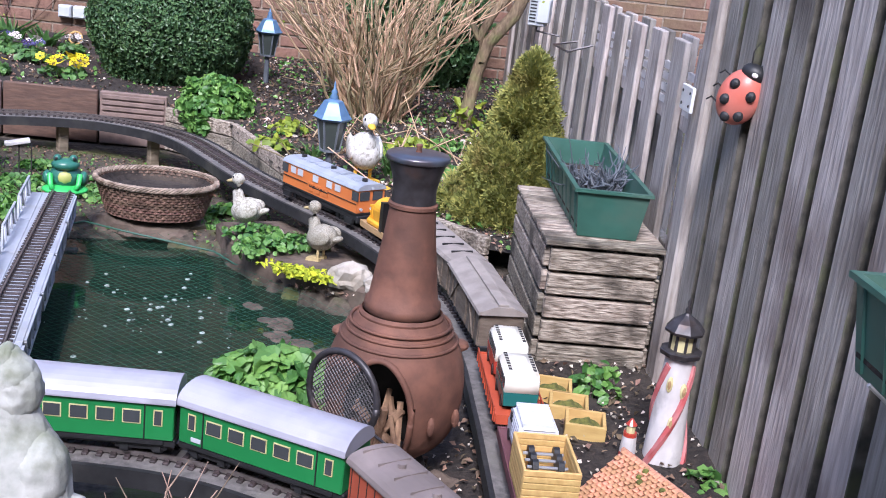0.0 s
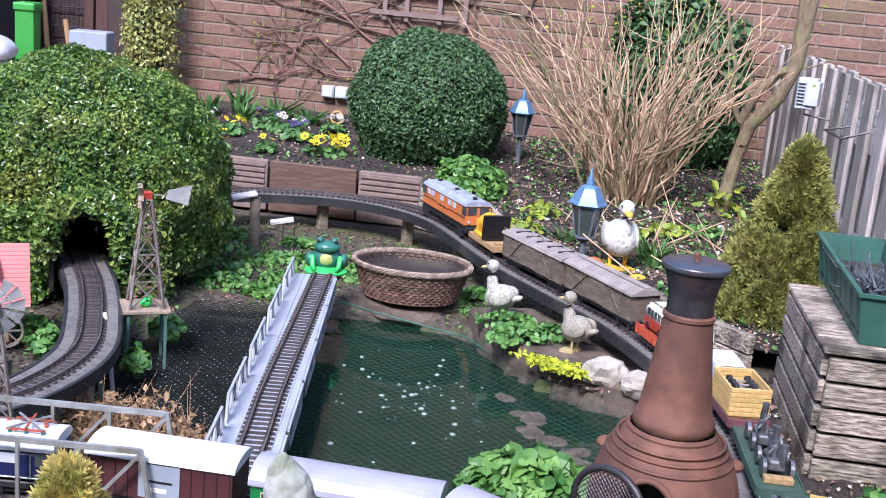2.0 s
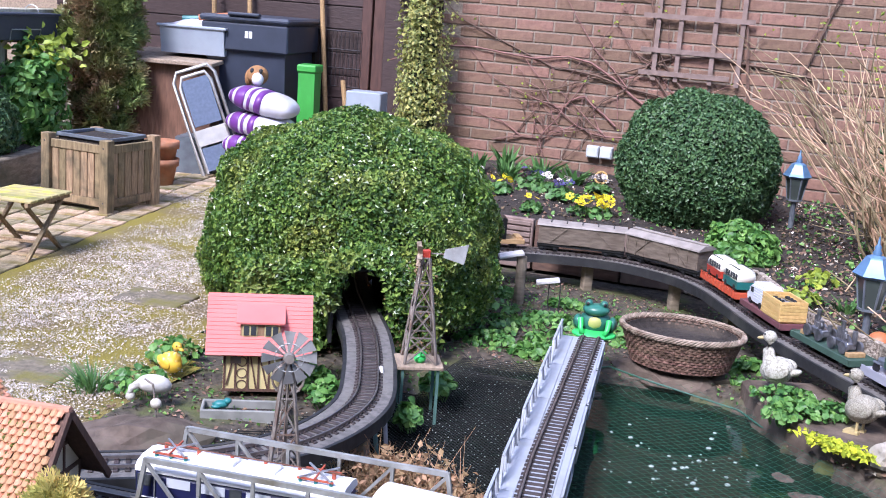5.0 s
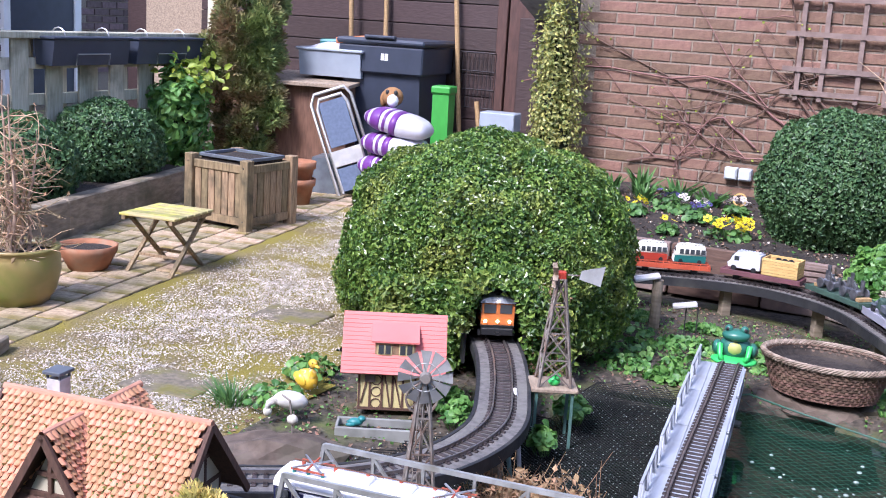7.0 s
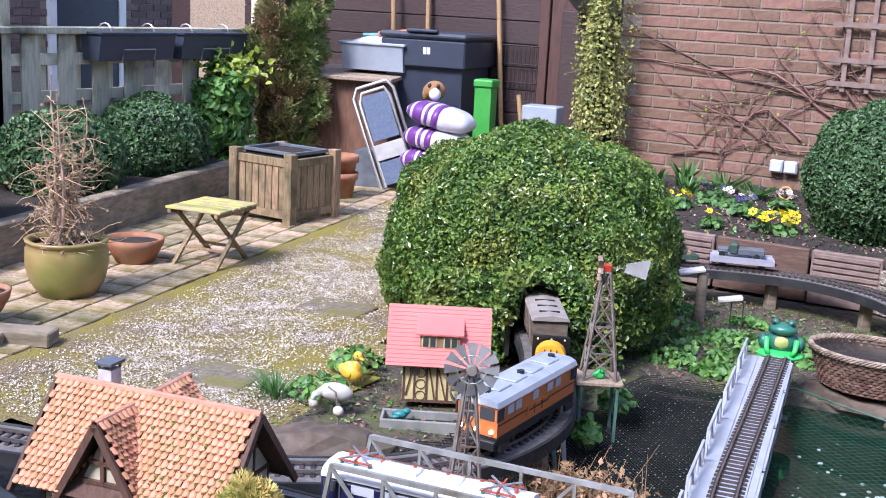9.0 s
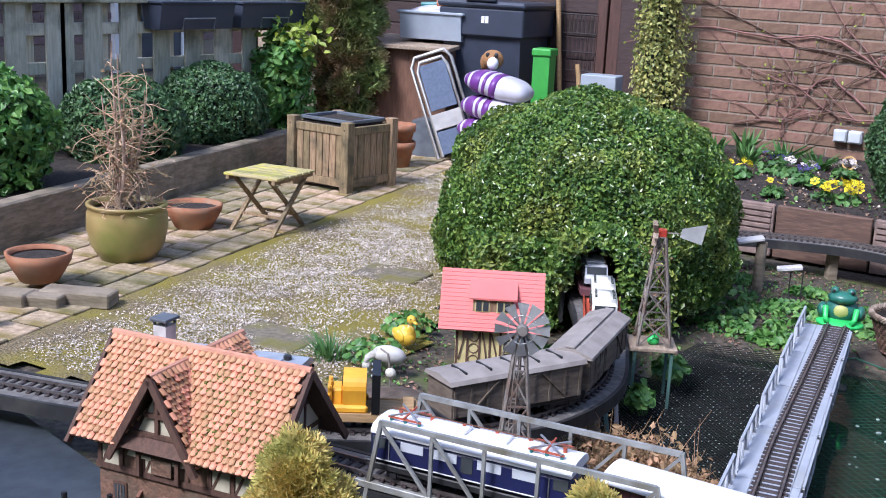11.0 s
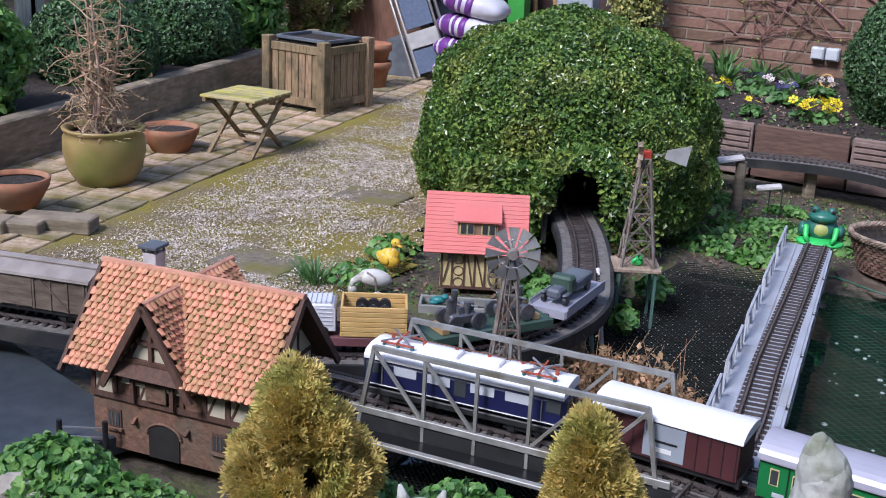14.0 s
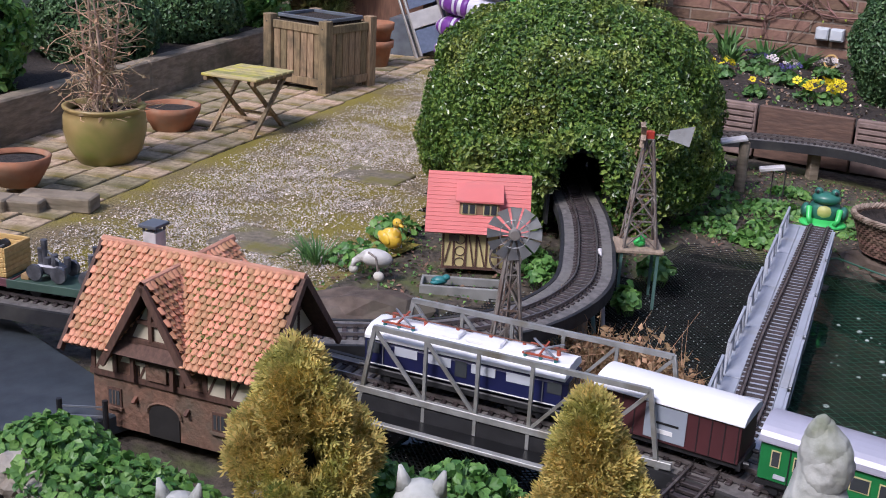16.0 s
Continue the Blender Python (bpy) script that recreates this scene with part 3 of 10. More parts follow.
# moss and grit yard with pale chips
GRIT = [(-2.05, 2.0), (-3.3, 2.0), (-3.4, 2.4), (-3.5, 2.75), (-3.6, 3.3), (-3.9, 4.9), (-4.3, 5.3), (-4.3, 6.6), (-2.3, 6.6), (-2.3, 4.6), (-2.5, 3.8), (-2.15, 3.1), (-2.05, 2.7)]
CHIPS = [(-2.12, 2.08), (-3.0, 2.05), (-3.14, 2.75), (-3.25, 3.3), (-3.55, 4.9), (-3.9, 5.4), (-3.7, 6.3), (-2.4, 6.3), (-2.35, 4.6), (-2.5, 3.8), (-2.15, 3.1), (-2.08, 2.7)]


def make_grit():
    rng = random.Random(4)
    xs, ys = np.arange(-4.4, -1.9, 0.05), np.arange(1.9, 6.7, 0.05)
    index, verts, faces = {}, [], []
    for i, x in enumerate(xs):
        for j, y in enumerate(ys):
            wob = 0.05 * noise.noise(Vector((x * 6, y * 6, 3)))
            if inside(x + wob, y + wob, GRIT):
                index[i, j] = len(verts)
                verts.append((x, y, 0.015 + 0.006 * noise.noise(Vector((x * 9, y * 9, 1)))))
    for i, j in index:
        q = [(i, j), (i + 1, j), (i + 1, j + 1), (i, j + 1)]
        if all(k in index for k in q):
            faces.append(tuple(index[k] for k in q))
    me = bpy.data.meshes.new("grit_yard")
    me.from_pydata(verts, [], faces)
    solid("grit_yard", me, "gravel", "mossy grit yard between patio and hedge", "gravel", kind="structure", smooth=True)
    verts, faces = [], []
    while len(faces) < 95000:
        x, y = rng.uniform(-3.9, -1.9), rng.uniform(2.0, 6.4)
        density = 0.60 + 0.85 * noise.noise(Vector((x * 2.2, y * 2.2, 5))) + 0.5 * noise.noise(Vector((x * 9, y * 9, 8)))
        if y > 4.6:
            density *= 0.6
        if not inside(x, y, CHIPS) or edge_distance(x, y, CHIPS) < 0.32 * rng.random() ** 1.3 or rng.random() > density:
            continue
        s, a, z = rng.uniform(0.0016, 0.0050), rng.uniform(0, 6.3), 0.018 + 0.006 * noise.noise(Vector((x * 9, y * 9, 1)))
        o = len(verts)
        k = rng.choice((3, 4, 5))
        for i in range(k):
            b = a + 2 * math.pi * i / k
            verts.append((x + s * rng.uniform(0.6, 1) * math.cos(b), y + s * rng.uniform(0.6, 1) * math.sin(b), z + rng.uniform(0, 0.005)))
        faces.append(tuple(range(o, o + k)))
    me = bpy.data.meshes.new("stone_chips")
    me.from_pydata(verts, [], faces)
    solid("stone_chips", me, "chips", "scattered white stone chips and fallen petals on moss", "chips", kind="stuff")


make_grit()

# patio bedding, then slabs row by row along the yard edge
PATIO_TURN = 11.0
patio = thing("patio", pose(-3.08, 2.2, 0.0, 0, 0, PATIO_TURN), "worn concrete paving with mossy joints", "paving", kind="structure")
part("bedding", cube(-1.75, -0.004, -1.6, 4.6, -0.05, 0.016), "joint", patio)
slab_bm = cube(-0.0625, 0.0625, -0.0635, 0.0635, -0.02, 0.022, 0.003)
slab_mesh = bpy.data.meshes.new("slab")
slab_bm.to_mesh(slab_mesh)
slab_bm.free()
slab_mesh.materials.append(M["slab"])
r = random.Random(9)
far_v, far_f = [], []
for i in range(13):
    for j in range(44):
        m_ = pose(-0.067 - 0.135 * i + r.uniform(-0.003, 0.003), -1.5 + 0.137 * j + (0.068 if i % 2 else 0) + r.uniform(-0.003, 0.003), r.uniform(-0.003, 0.002), r.uniform(-0.8, 0.8), r.uniform(-0.8, 0.8), r.uniform(-1, 1))
        if i < 9 and 6 <= j < 39:
            part("slab", slab_mesh, None, patio).matrix_basis = m_
        else:
            o = len(far_v)
            far_v += [m_ @ v.co for v in slab_mesh.vertices]
            far_f += [tuple(o + k for k in f.vertices) for f in slab_mesh.polygons]
me = bpy.data.meshes.new("far_slabs")
me.from_pydata(far_v, [], far_f)
tagged(part("far_slabs", me, "slab", patio), kind="stuff")
# two sunk flags in the grit
for x, y, a in ((-2.50, 2.66, 6), (-2.66, 3.52, 6)):
    solid("stepping_slab", cube(-0.13, 0.13, -0.10, 0.10, -0.02, 0.0235, 0.004), "grey_slab", "grey stepping slab sunk in mossy grit", "slab", pose(x, y, 0.0, 0, 0, a), group="stepping slabs", kind="structure")

# dark rubber sheet on boards beside the little station
solid("dark_sheet", cube(-1.4, 0.10, -0.85, 0.0, 0.0, 0.045, 0.004), "dark_slab", "dark slate-blue rubber sheet lying on the ground", "sheet", pose(-2.0, 1.60, 0.03, 0, 0, -14), kind="structure")


# ---- brick house wall ----
WALL_Y, CX, CZ = 6.29, 0.22, 0.0635
wall = thing("wall_north", pose(0, WALL_Y, 0), "weathered red-brown brick house wall with pale mortar", "wall", kind="structure")
part("core", cube(-2.66, 3.2, 0.002, 0.25, -0.1, 3.2), "mortar", wall)


# ---- right-hand board fence, low part and tall part ----
FX = 0.67
fence = thing("fence_east", pose(FX, 0, 0), "weathered grey double-sided board fence", "fence", kind="structure")
for z in (0.30, 0.66):
    part("rail", cube(0.02, 0.05, 2.55, 6.28, z, z + 0.07, 0.003), "fence", fence)
r = random.Random(3)
y = 2.60
while y < 6.2:
    part("board", cube(0.0, 0.018, y, y + 0.115, -0.02, 0.885 + r.uniform(-0.006, 0.006), 0.003), "fence", fence)
    part("board", cube(0.052, 0.07, y + 0.118, y + 0.233, -0.02, 0.885 + r.uniform(-0.006, 0.006), 0.003), "fence", fence)
    y += 0.236
# louvre strips that show pale behind the boards
y = 2.72
while y < 6.1:
    bm = bmesh.new()
    for k in range(4):
        box(bm, 0.0185, 0.026, y + 0.001, y + 0.115, 0.70 + 0.030 * k, 0.720 + 0.030 * k)
    part("louvre", bm, "lh_white", fence, "pale plastic slats seen between the boards")
    y += 0.236


def gap_shade_edges(ob):
    """Gap shade painted dark on a fence board's narrow edges, with algae flecks."""
    ob.data.materials.append(M["shade_algae"])
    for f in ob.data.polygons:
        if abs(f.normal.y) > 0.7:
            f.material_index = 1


tall = thing("fence_tall", pose(FX, 0, 0), "tall weathered grey board screen", "fence", kind="structure")
for z in (0.25, 0.75, 1.35):
    part("rail", cube(0.022, 0.055, -1.2, 2.58, z, z + 0.07, 0.003), "fence", tall)
y = 2.50
while y > -1.2:
    gap_shade_edges(part("board", cube(-0.010 - r.uniform(0, 0.006), 0.018, y - 0.094, y, -0.02, 1.75 + r.uniform(-0.01, 0.01), 0.002), "fence", tall))
    part("board", cube(0.085, 0.105, y - 0.146, y - 0.036, -0.02, 1.75 + r.uniform(-0.01, 0.01), 0.004), "fence", tall)
    y -= 0.128
part("post", cube(-0.03, 0.05, 2.52, 2.60, -0.1, 1.80, 0.006), "fence", tall)
for k in range(11):
    yy = 2.50 - 0.128 * k - 0.111
    for z0 in ((0.72, 0.19) if k > 1 else (0.72,)):
        bm = bmesh.new()
        for i in range(4):
            box(bm, 0.020, 0.028, yy - 0.026, yy + 0.026, z0 + 0.027 * i, z0 + 0.020 + 0.027 * i)
        part("louvre", bm, "lh_white", tall, "pale slats between the boards")

# ---- left fence with hanging window boxes, timber bed edge ----
left = thing("fence_west", pose(-4.98, 0, 0), "grey-green garden fence of spaced boards", "fence", kind="structure")
part("top_rail", cube(-0.05, 0.06, 1.0, 6.05, 0.90, 0.935, 0.004), "fence_green", left)
for z in (0.55, 0.74):
    part("rail", cube(-0.02, 0.01, 1.0, 6.05, z, z + 0.06, 0.003), "fence_green", left)
y = 1.0
while y < 5.95:
    part("board", cube(0.012, 0.03, y, y + 0.115, 0.0, 0.90, 0.003), "fence_green", left)
    part("board", cube(-0.06, -0.042, y + 0.145, y + 0.215, 0.0, 0.90, 0.003), "fence_green", left)
    y += 0.235
for y in (3.9, 5.95):
    part("post", cube(-0.06, 0.03, y, y + 0.09, 0.0, 1.5, 0.005), "fence_green", left)
edge = thing("bed_edge", pose(-3.90, 2.4, 0.0, 0, 0, 13.5), "long weathered timber edge of a raised bed", "edging", kind="structure")
for k in range(3):
    part("timber", cube(-0.04, 0.04, -1.4 + 1.5 * k, 0.095 + 1.5 * k, -0.02, 0.20, 0.008), "sleeper_wood", edge)
solid("bed_soil_west", cube(-0.9, -0.035, -1.4, 3.1, -0.05, 0.17), "soil", "dark soil of the raised bed", "soil", pose(-3.90, 2.4, 0.0, 0, 0, 13.5), kind="structure")


# ---- railway ----
TZ = 0.16
LOOP = [(0.22, -0.6), (0.225, 0.6), (0.225, 1.2), (0.225, 1.76), (0.225, 2.13), (0.212, 2.51), (0.13, 2.93), (-0.06, 3.36), (-0.30, 3.69), (-0.48, 3.95), (-0.63, 4.22), (-0.78, 4.47),
        (-0.97, 4.63), (-1.25, 4.70), (-1.62, 4.60), (-1.9, 4.40), (-2.03, 4.15), (-2.03, 3.85), (-1.92, 3.6), (-1.77, 3.35), (-1.63, 3.12), (-1.49, 2.83), (-1.4, 2.58),
        (-1.41, 2.33), (-1.51, 2.13), (-1.68, 1.98), (-1.9, 1.865), (-2.28, 1.74), (-2.5, 1.68), (-3.0, 1.55), (-3.8, 1.4), (-5.4, 1.3)]
SIDING = [(-2.2, 1.775), (-1.9, 1.785), (-1.5, 1.82), (-1.2, 1.855), (-0.92, 1.88), (-0.74, 1.865), (-0.57, 1.852), (-0.4, 1.83), (-0.24, 1.77), (-0.08, 1.67), (0.0, 1.55), (0.06, 1.38), (0.09, 0.9)]
SPUR = [(-0.85, 1.55), (-0.83, 1.8), (-0.832, 2.1), (-0.893, 2.5), (-0.958, 3.0), (-1.025, 3.50)]
tie_bm = cube(-0.0055, 0.0055, -0.038, 0.038, -0.008, 0.0, 0.0015)
for side in (-0.0245, 0.0245):
    box(tie_bm, -0.005, 0.005, side - 0.007, side + 0.007, 0.0, 0.003)
tie_mesh = bpy.data.meshes.new("sleeper")
tie_bm.to_mesh(tie_mesh)
tie_bm.free()
tie_mesh.materials.append(M["tie"])


def track(name, line, label, bed=True, from_s=0.0, to_s=99.0, thick=0.030):
    s, xy, yaw = spline(line, 0.0245)
    keep = (s >= from_s) & (s <= to_s)
    s, xy, yaw = s[keep], xy[keep], yaw[keep]
    ob = thing(name, pose(0, 0, TZ), label, "railway track", kind="structure")
    if bed:
        part("track_bed", ribbon(xy[::2], yaw[::2], 0, 0.066, -thick, -0.004), "bed", ob)
        for side in (-0.071, 0.071):
            part("bed_edge", ribbon(xy[::2], yaw[::2], side, 0.005, -thick - 0.006, -0.002), "rubber", ob)
    for side in (-0.0245, 0.0245):
        part("rail", ribbon(xy, yaw, side, 0.002, 0.0, 0.0085), "rail", ob)
    for (x, y), a in zip(xy, yaw):
        t = part("sleeper", tie_mesh, None, ob)
        t.matrix_basis = pose(x, y, 0, 0, 0, math.degrees(a))
    return ob


track("loop_track", LOOP, "brown model railway track on a raised bed", from_s=1.2, to_s=11.0)
track("siding_track", SIDING, "model railway track passing over the pond front", from_s=0.1, to_s=2.4)
track("spur_track", SPUR, "straight model track crossing the pond", bed=False)
loop_s, loop_xy, _ = spline(LOOP, 0.005)


def on_loop(s):
    return np.array([np.interp(s, loop_s, loop_xy[:, 0]), np.interp(s, loop_s, loop_xy[:, 1])])


# trestle posts under the back of the loop
r = random.Random(5)
for s in (4.75, 5.15, 5.55, 5.95, 6.35, 8.2, 8.6, 9.0):
    x, y = on_loop(s)
    solid("trestle_post", cube(-0.02, 0.02, -0.02, 0.02, rise(x, y) - 0.05, TZ - 0.037, 0.003), "sleeper_wood", "short wooden post carrying the track bed", "post", pose(x, y, 0, 0, 0, r.uniform(0, 40)), group="trestle posts")


# ---- grey girder bridge over the pond ----
def bridge():
    s, xy, yaw = spline(SPUR, 0.01)
    a, b = Vector((-0.80, 1.98, TZ)), Vector((-1.03, 3.50, TZ))
    d = b - a
    ob = thing("girder_bridge", Matrix.Translation(a) @ pose(0, 0, 0, 0, 0, math.degrees(math.atan2(d.y, d.x))), "grey painted model girder bridge with lattice side rails", "bridge")
    length, n = d.length, 5
    step = length / n
    for k in range(n):
        x0, x1 = k * step + 0.002, (k + 1) * step - 0.002
        for y0, y1 in ((-0.046, -0.029), (0.051, 0.084)):
            part("walkway", cube(x0, x1, y0, y1, -0.014, -0.003, 0.001), "bridge_grey", ob)
        part("deck", cube(x0, x1, -0.028, 0.050, -0.018, -0.0035), "bridge_grey", ob)
        for side in (-1, 1):
            y = 0.087 if side > 0 else -0.049
            lo, hi = (-0.008, 0.056) if side > 0 else (-0.008, -0.060)
            bm = bmesh.new()
            bar(bm, (x0 + 0.012, y, lo), (x1 - 0.012, y, lo), 0.006)
            rail = part("side_rail", bm, "bridge_grey", ob)
            part("rail_bar", bar(bmesh.new(), (x0 + 0.035, y, hi), (x1 - 0.035, y, hi), 0.006), "bridge_grey", rail)
            part("rail_bar", bar(bmesh.new(), (x0 + 0.012, y, lo), (x0 + 0.036, y, hi), 0.006), "bridge_grey", rail)
            part("rail_bar", bar(bmesh.new(), (x1 - 0.012, y, lo), (x1 - 0.036, y, hi), 0.006), "bridge_grey", rail)
            xs = np.linspace(x0 + 0.04, x1 - 0.04, 5)
            for i, x in enumerate(xs):
                part("rail_bar", bar(bmesh.new(), (x, y, lo), (x, y, hi), 0.004), "bridge_grey", rail)
                if i:
                    part("rail_bar", bar(bmesh.new(), (xs[i - 1], y, lo if i % 2 else hi), (x, y, hi if i % 2 else lo), 0.004), "bridge_grey", rail)
        part("girder", cube(x0, x1, -0.03, 0.045, -0.04, -0.0185, 0.002), "bridge_grey", ob)
    return ob


bridge()


# ---- aluminium truss bridge on the siding ----
def truss():
    ob = thing("truss_bridge", pose(-1.205, 1.862, TZ, 0, 0, 6.0), "weathered aluminium model truss bridge", "bridge")
    part("deck", cube(-0.31, 0.31, -0.075, 0.075, -0.030, -0.012, 0.002), "rubber", ob)
    part("shelf", cube(-0.32, 0.32, -0.128, -0.076, -0.036, -0.031, 0.001), "blackpanel", ob)
    for side in (-1, 1):
        y = side * 0.083
        part("bottom_chord", cube(-0.32, 0.32, y - 0.005, y + 0.005, 0.002, 0.016, 0.001), "truss", ob)
        part("ledge", cube(-0.32, 0.32, 0.089 if side > 0 else -0.142, 0.109 if side > 0 else -0.1285, -0.034, -0.026, 0.001), "truss", ob)
        part("top_chord", bar(bmesh.new(), (-0.268, y, 0.142), (0.268, y, 0.142), 0.008, 0.010), "truss", ob)
        xs = [-0.268, -0.16, -0.053, 0.053, 0.16, 0.268]
        for k, x in enumerate(xs[1:-1]):
            part("upright", bar(bmesh.new(), (x, y, -0.030), (x, y, 0.139), 0.0065), "truss", ob)
        for a, b in ((-0.30, -0.268), (0.30, 0.268)):
            part("end_post", bar(bmesh.new(), (a, y, -0.03), (b, y, 0.145), 0.008), "truss", ob)
        for a, b in ((0, 1), (1, 2), (4, 3), (5, 4)):
            part("diagonal", bar(bmesh.new(), (xs[a], y, 0.137), (xs[b], y, 0.010), 0.006), "truss", ob)
    return ob


truss()


# ---- rolling stock (each stands on the rail head, nose towards +x) ----
RH = TZ + 0.0085


def wheels(ob, xs, r=0.0145, gauge=0.045):
    for x in xs:
        bm = bmesh.new()
        for side in (-1, 1):
            bmesh.ops.create_cone(bm, cap_ends=True, segments=18, radius1=r, radius2=r, depth=0.006, matrix=pose(x, side * (gauge / 2 + 0.003), r, 90, 0, 0))
        bar(bm, (x, -gauge / 2, r), (x, gauge / 2, r), 0.005, sides=8)
        part("wheelset", bm, "black", ob)


def bogie(ob, x):
    bm = cube(x - 0.045, x + 0.045, -0.036, -0.028, 0.010, 0.026, 0.002)
    box(bm, x - 0.045, x + 0.045, 0.028, 0.036, 0.010, 0.026, 0.002)
    box(bm, x - 0.02, x + 0.02, -0.03, 0.03, 0.016, 0.03)
    for s in (-1, 1):
        for dx in (-0.028, 0.028):
            box(bm, x + dx - 0.007, x + dx + 0.007, s * 0.036 - 0.003, s * 0.036 + 0.003, 0.008, 0.022)
    part("bogie", bm, "black", ob)
    wheels(ob, (x - 0.028, x + 0.028))


def arched(half, rise_, n=9):
    return [(half * math.cos(math.pi * k / (n - 1)), rise_ * math.sin(math.pi * k / (n - 1))) for k in range(n)]


def loco():
    ob = thing("diesel_locomotive", pose(0, 0, RH), "orange model diesel locomotive with blue-grey roof", "locomotive")
    L = 0.202
    part("chassis", cube(-L, L, -0.05, 0.05, 0.026, 0.044, 0.003), "black", ob)
    body = [(-0.052, 0.044), (0.052, 0.044), (0.052, 0.115), (0.046, 0.122), (-0.046, 0.122), (-0.052, 0.115)]
    part("body", prism(body, -L, L), "orange", ob)
    part("stripe", cube(-L - 0.001, L + 0.001, -0.0532, 0.0532, 0.044, 0.050), "black", ob, "dark lower band")
    roof = [(-0.056, 0.121), (0.056, 0.121), (0.05, 0.132), (0.03, 0.139), (-0.03, 0.139), (-0.05, 0.132)]
    part("roof", prism(roof, -L - 0.004, L + 0.004), "roof_grey", ob)
    for x in (-0.13, -0.045, 0.04, 0.12):
        part("roof_hatch", cube(x - 0.03, x + 0.03, -0.025, 0.025, 0.138, 0.143, 0.002), "roof_grey", ob)
    for x in (-0.165, 0.0, 0.165):
        part("roof_vent", cyl(bmesh.new(), x, 0, 0.138, 0.148, 0.009, seg=12), "black", ob)
    for side in (-1, 1):
        y = side * 0.0535
        for x in (-0.10, -0.055, 0.02, 0.105, 0.145):
            w = part("window", cube(x - 0.014, x + 0.014, y - 0.001, y + 0.001, 0.094, 0.115), "pale_glass", ob)
        for x in (-0.192, 0.192):
            part("cab_window", cube(x - 0.016, x + 0.016, y - 0.001, y + 0.001, 0.088, 0.116), "glassy", ob)
        for k in range(3):
            part("grille", cube(-0.05 + 0.04 * k, -0.02 + 0.04 * k, y - 0.001, y + 0.001, 0.06, 0.085), "orange", ob)
        part("handrail", bar(bmesh.new(), (-0.2, y, 0.078), (0.2, y, 0.078), 0.002), "black", ob)
        part("name_bar", cube(-0.05, 0.05, y - 0.0015, y + 0.0015, 0.072, 0.076), "black", ob)
        part("step", cube(-0.19, -0.15, y - 0.004, y + 0.004, 0.012, 0.028), "black", ob)
        part("step", cube(0.15, 0.19, y - 0.004, y + 0.004, 0.012, 0.028), "black", ob)
    for end in (-1, 1):
        x = end * (L + 0.0008)
        for yy in (-0.025, 0.025):
            part("windscreen", cube(x - 0.001, x + 0.001, yy - 0.0185, yy + 0.0185, 0.088, 0.116), "glassy", ob)
        for yy in (-0.038, 0.0, 0.038):
            bm = bmesh.new()
            bmesh.ops.create_cone(bm, cap_ends=True, segments=12, radius1=0.005, radius2=0.004, depth=0.006, matrix=pose(x + end * 0.003, yy, 0.062, 0, 90, 0))
            part("head_lamp", bm, head_light if end > 0 else "pale_glass", ob)
        bm = bmesh.new()
        bmesh.ops.create_cone(bm, cap_ends=True, segments=12, radius1=0.005, radius2=0.004, depth=0.006, matrix=pose(x + end * 0.003, 0, 0.127, 0, 90, 0))
        part("top_lamp", bm, head_light if end > 0 else "pale_glass", ob)
        part("buffer_beam", cube(x - 0.004, x + 0.006, -0.05, 0.05, 0.018, 0.04, 0.002), "black", ob)
        part("coupler", cube(min(x, x + end * 0.02), max(x, x + end * 0.02), -0.006, 0.006, 0.022, 0.03), "black", ob)
    for x in (-0.12, 0.12):
        bogie(ob, x)
    part("fuel_tank", cube(-0.05, 0.05, -0.035, 0.035, 0.010, 0.027, 0.003), "black", ob)
    return ob


def flat(name, half, material, label):
    ob = thing(name, pose(0, 0, RH), label, "wagon", "wagons of the goods train")
    part("deck", cube(-half, half, -0.048, 0.048, 0.030, 0.038, 0.002), material, ob)
    for side in (-1, 1):
        part("side_sill", cube(-half, half, side * 0.048 - 0.002, side * 0.048 + 0.002, 0.022, 0.042, 0.001), material, ob)
    for side in (-1, 1):
        x = side * half
        part("buffer_beam", cube(x - 0.003, x + 0.003, -0.046, 0.046, 0.02, 0.04), material, ob)
        part("coupler", cube(min(x, x + side * 0.014), max(x, x + side * 0.014), -0.006, 0.006, 0.02, 0.028), "black", ob)
    bm = cube(-half * 0.9, half * 0.9, -0.012, 0.012, 0.014, 0.03)
    part("underframe", bm, "black", ob)
    wheels(ob, (-half * 0.62, half * 0.62))
    return ob


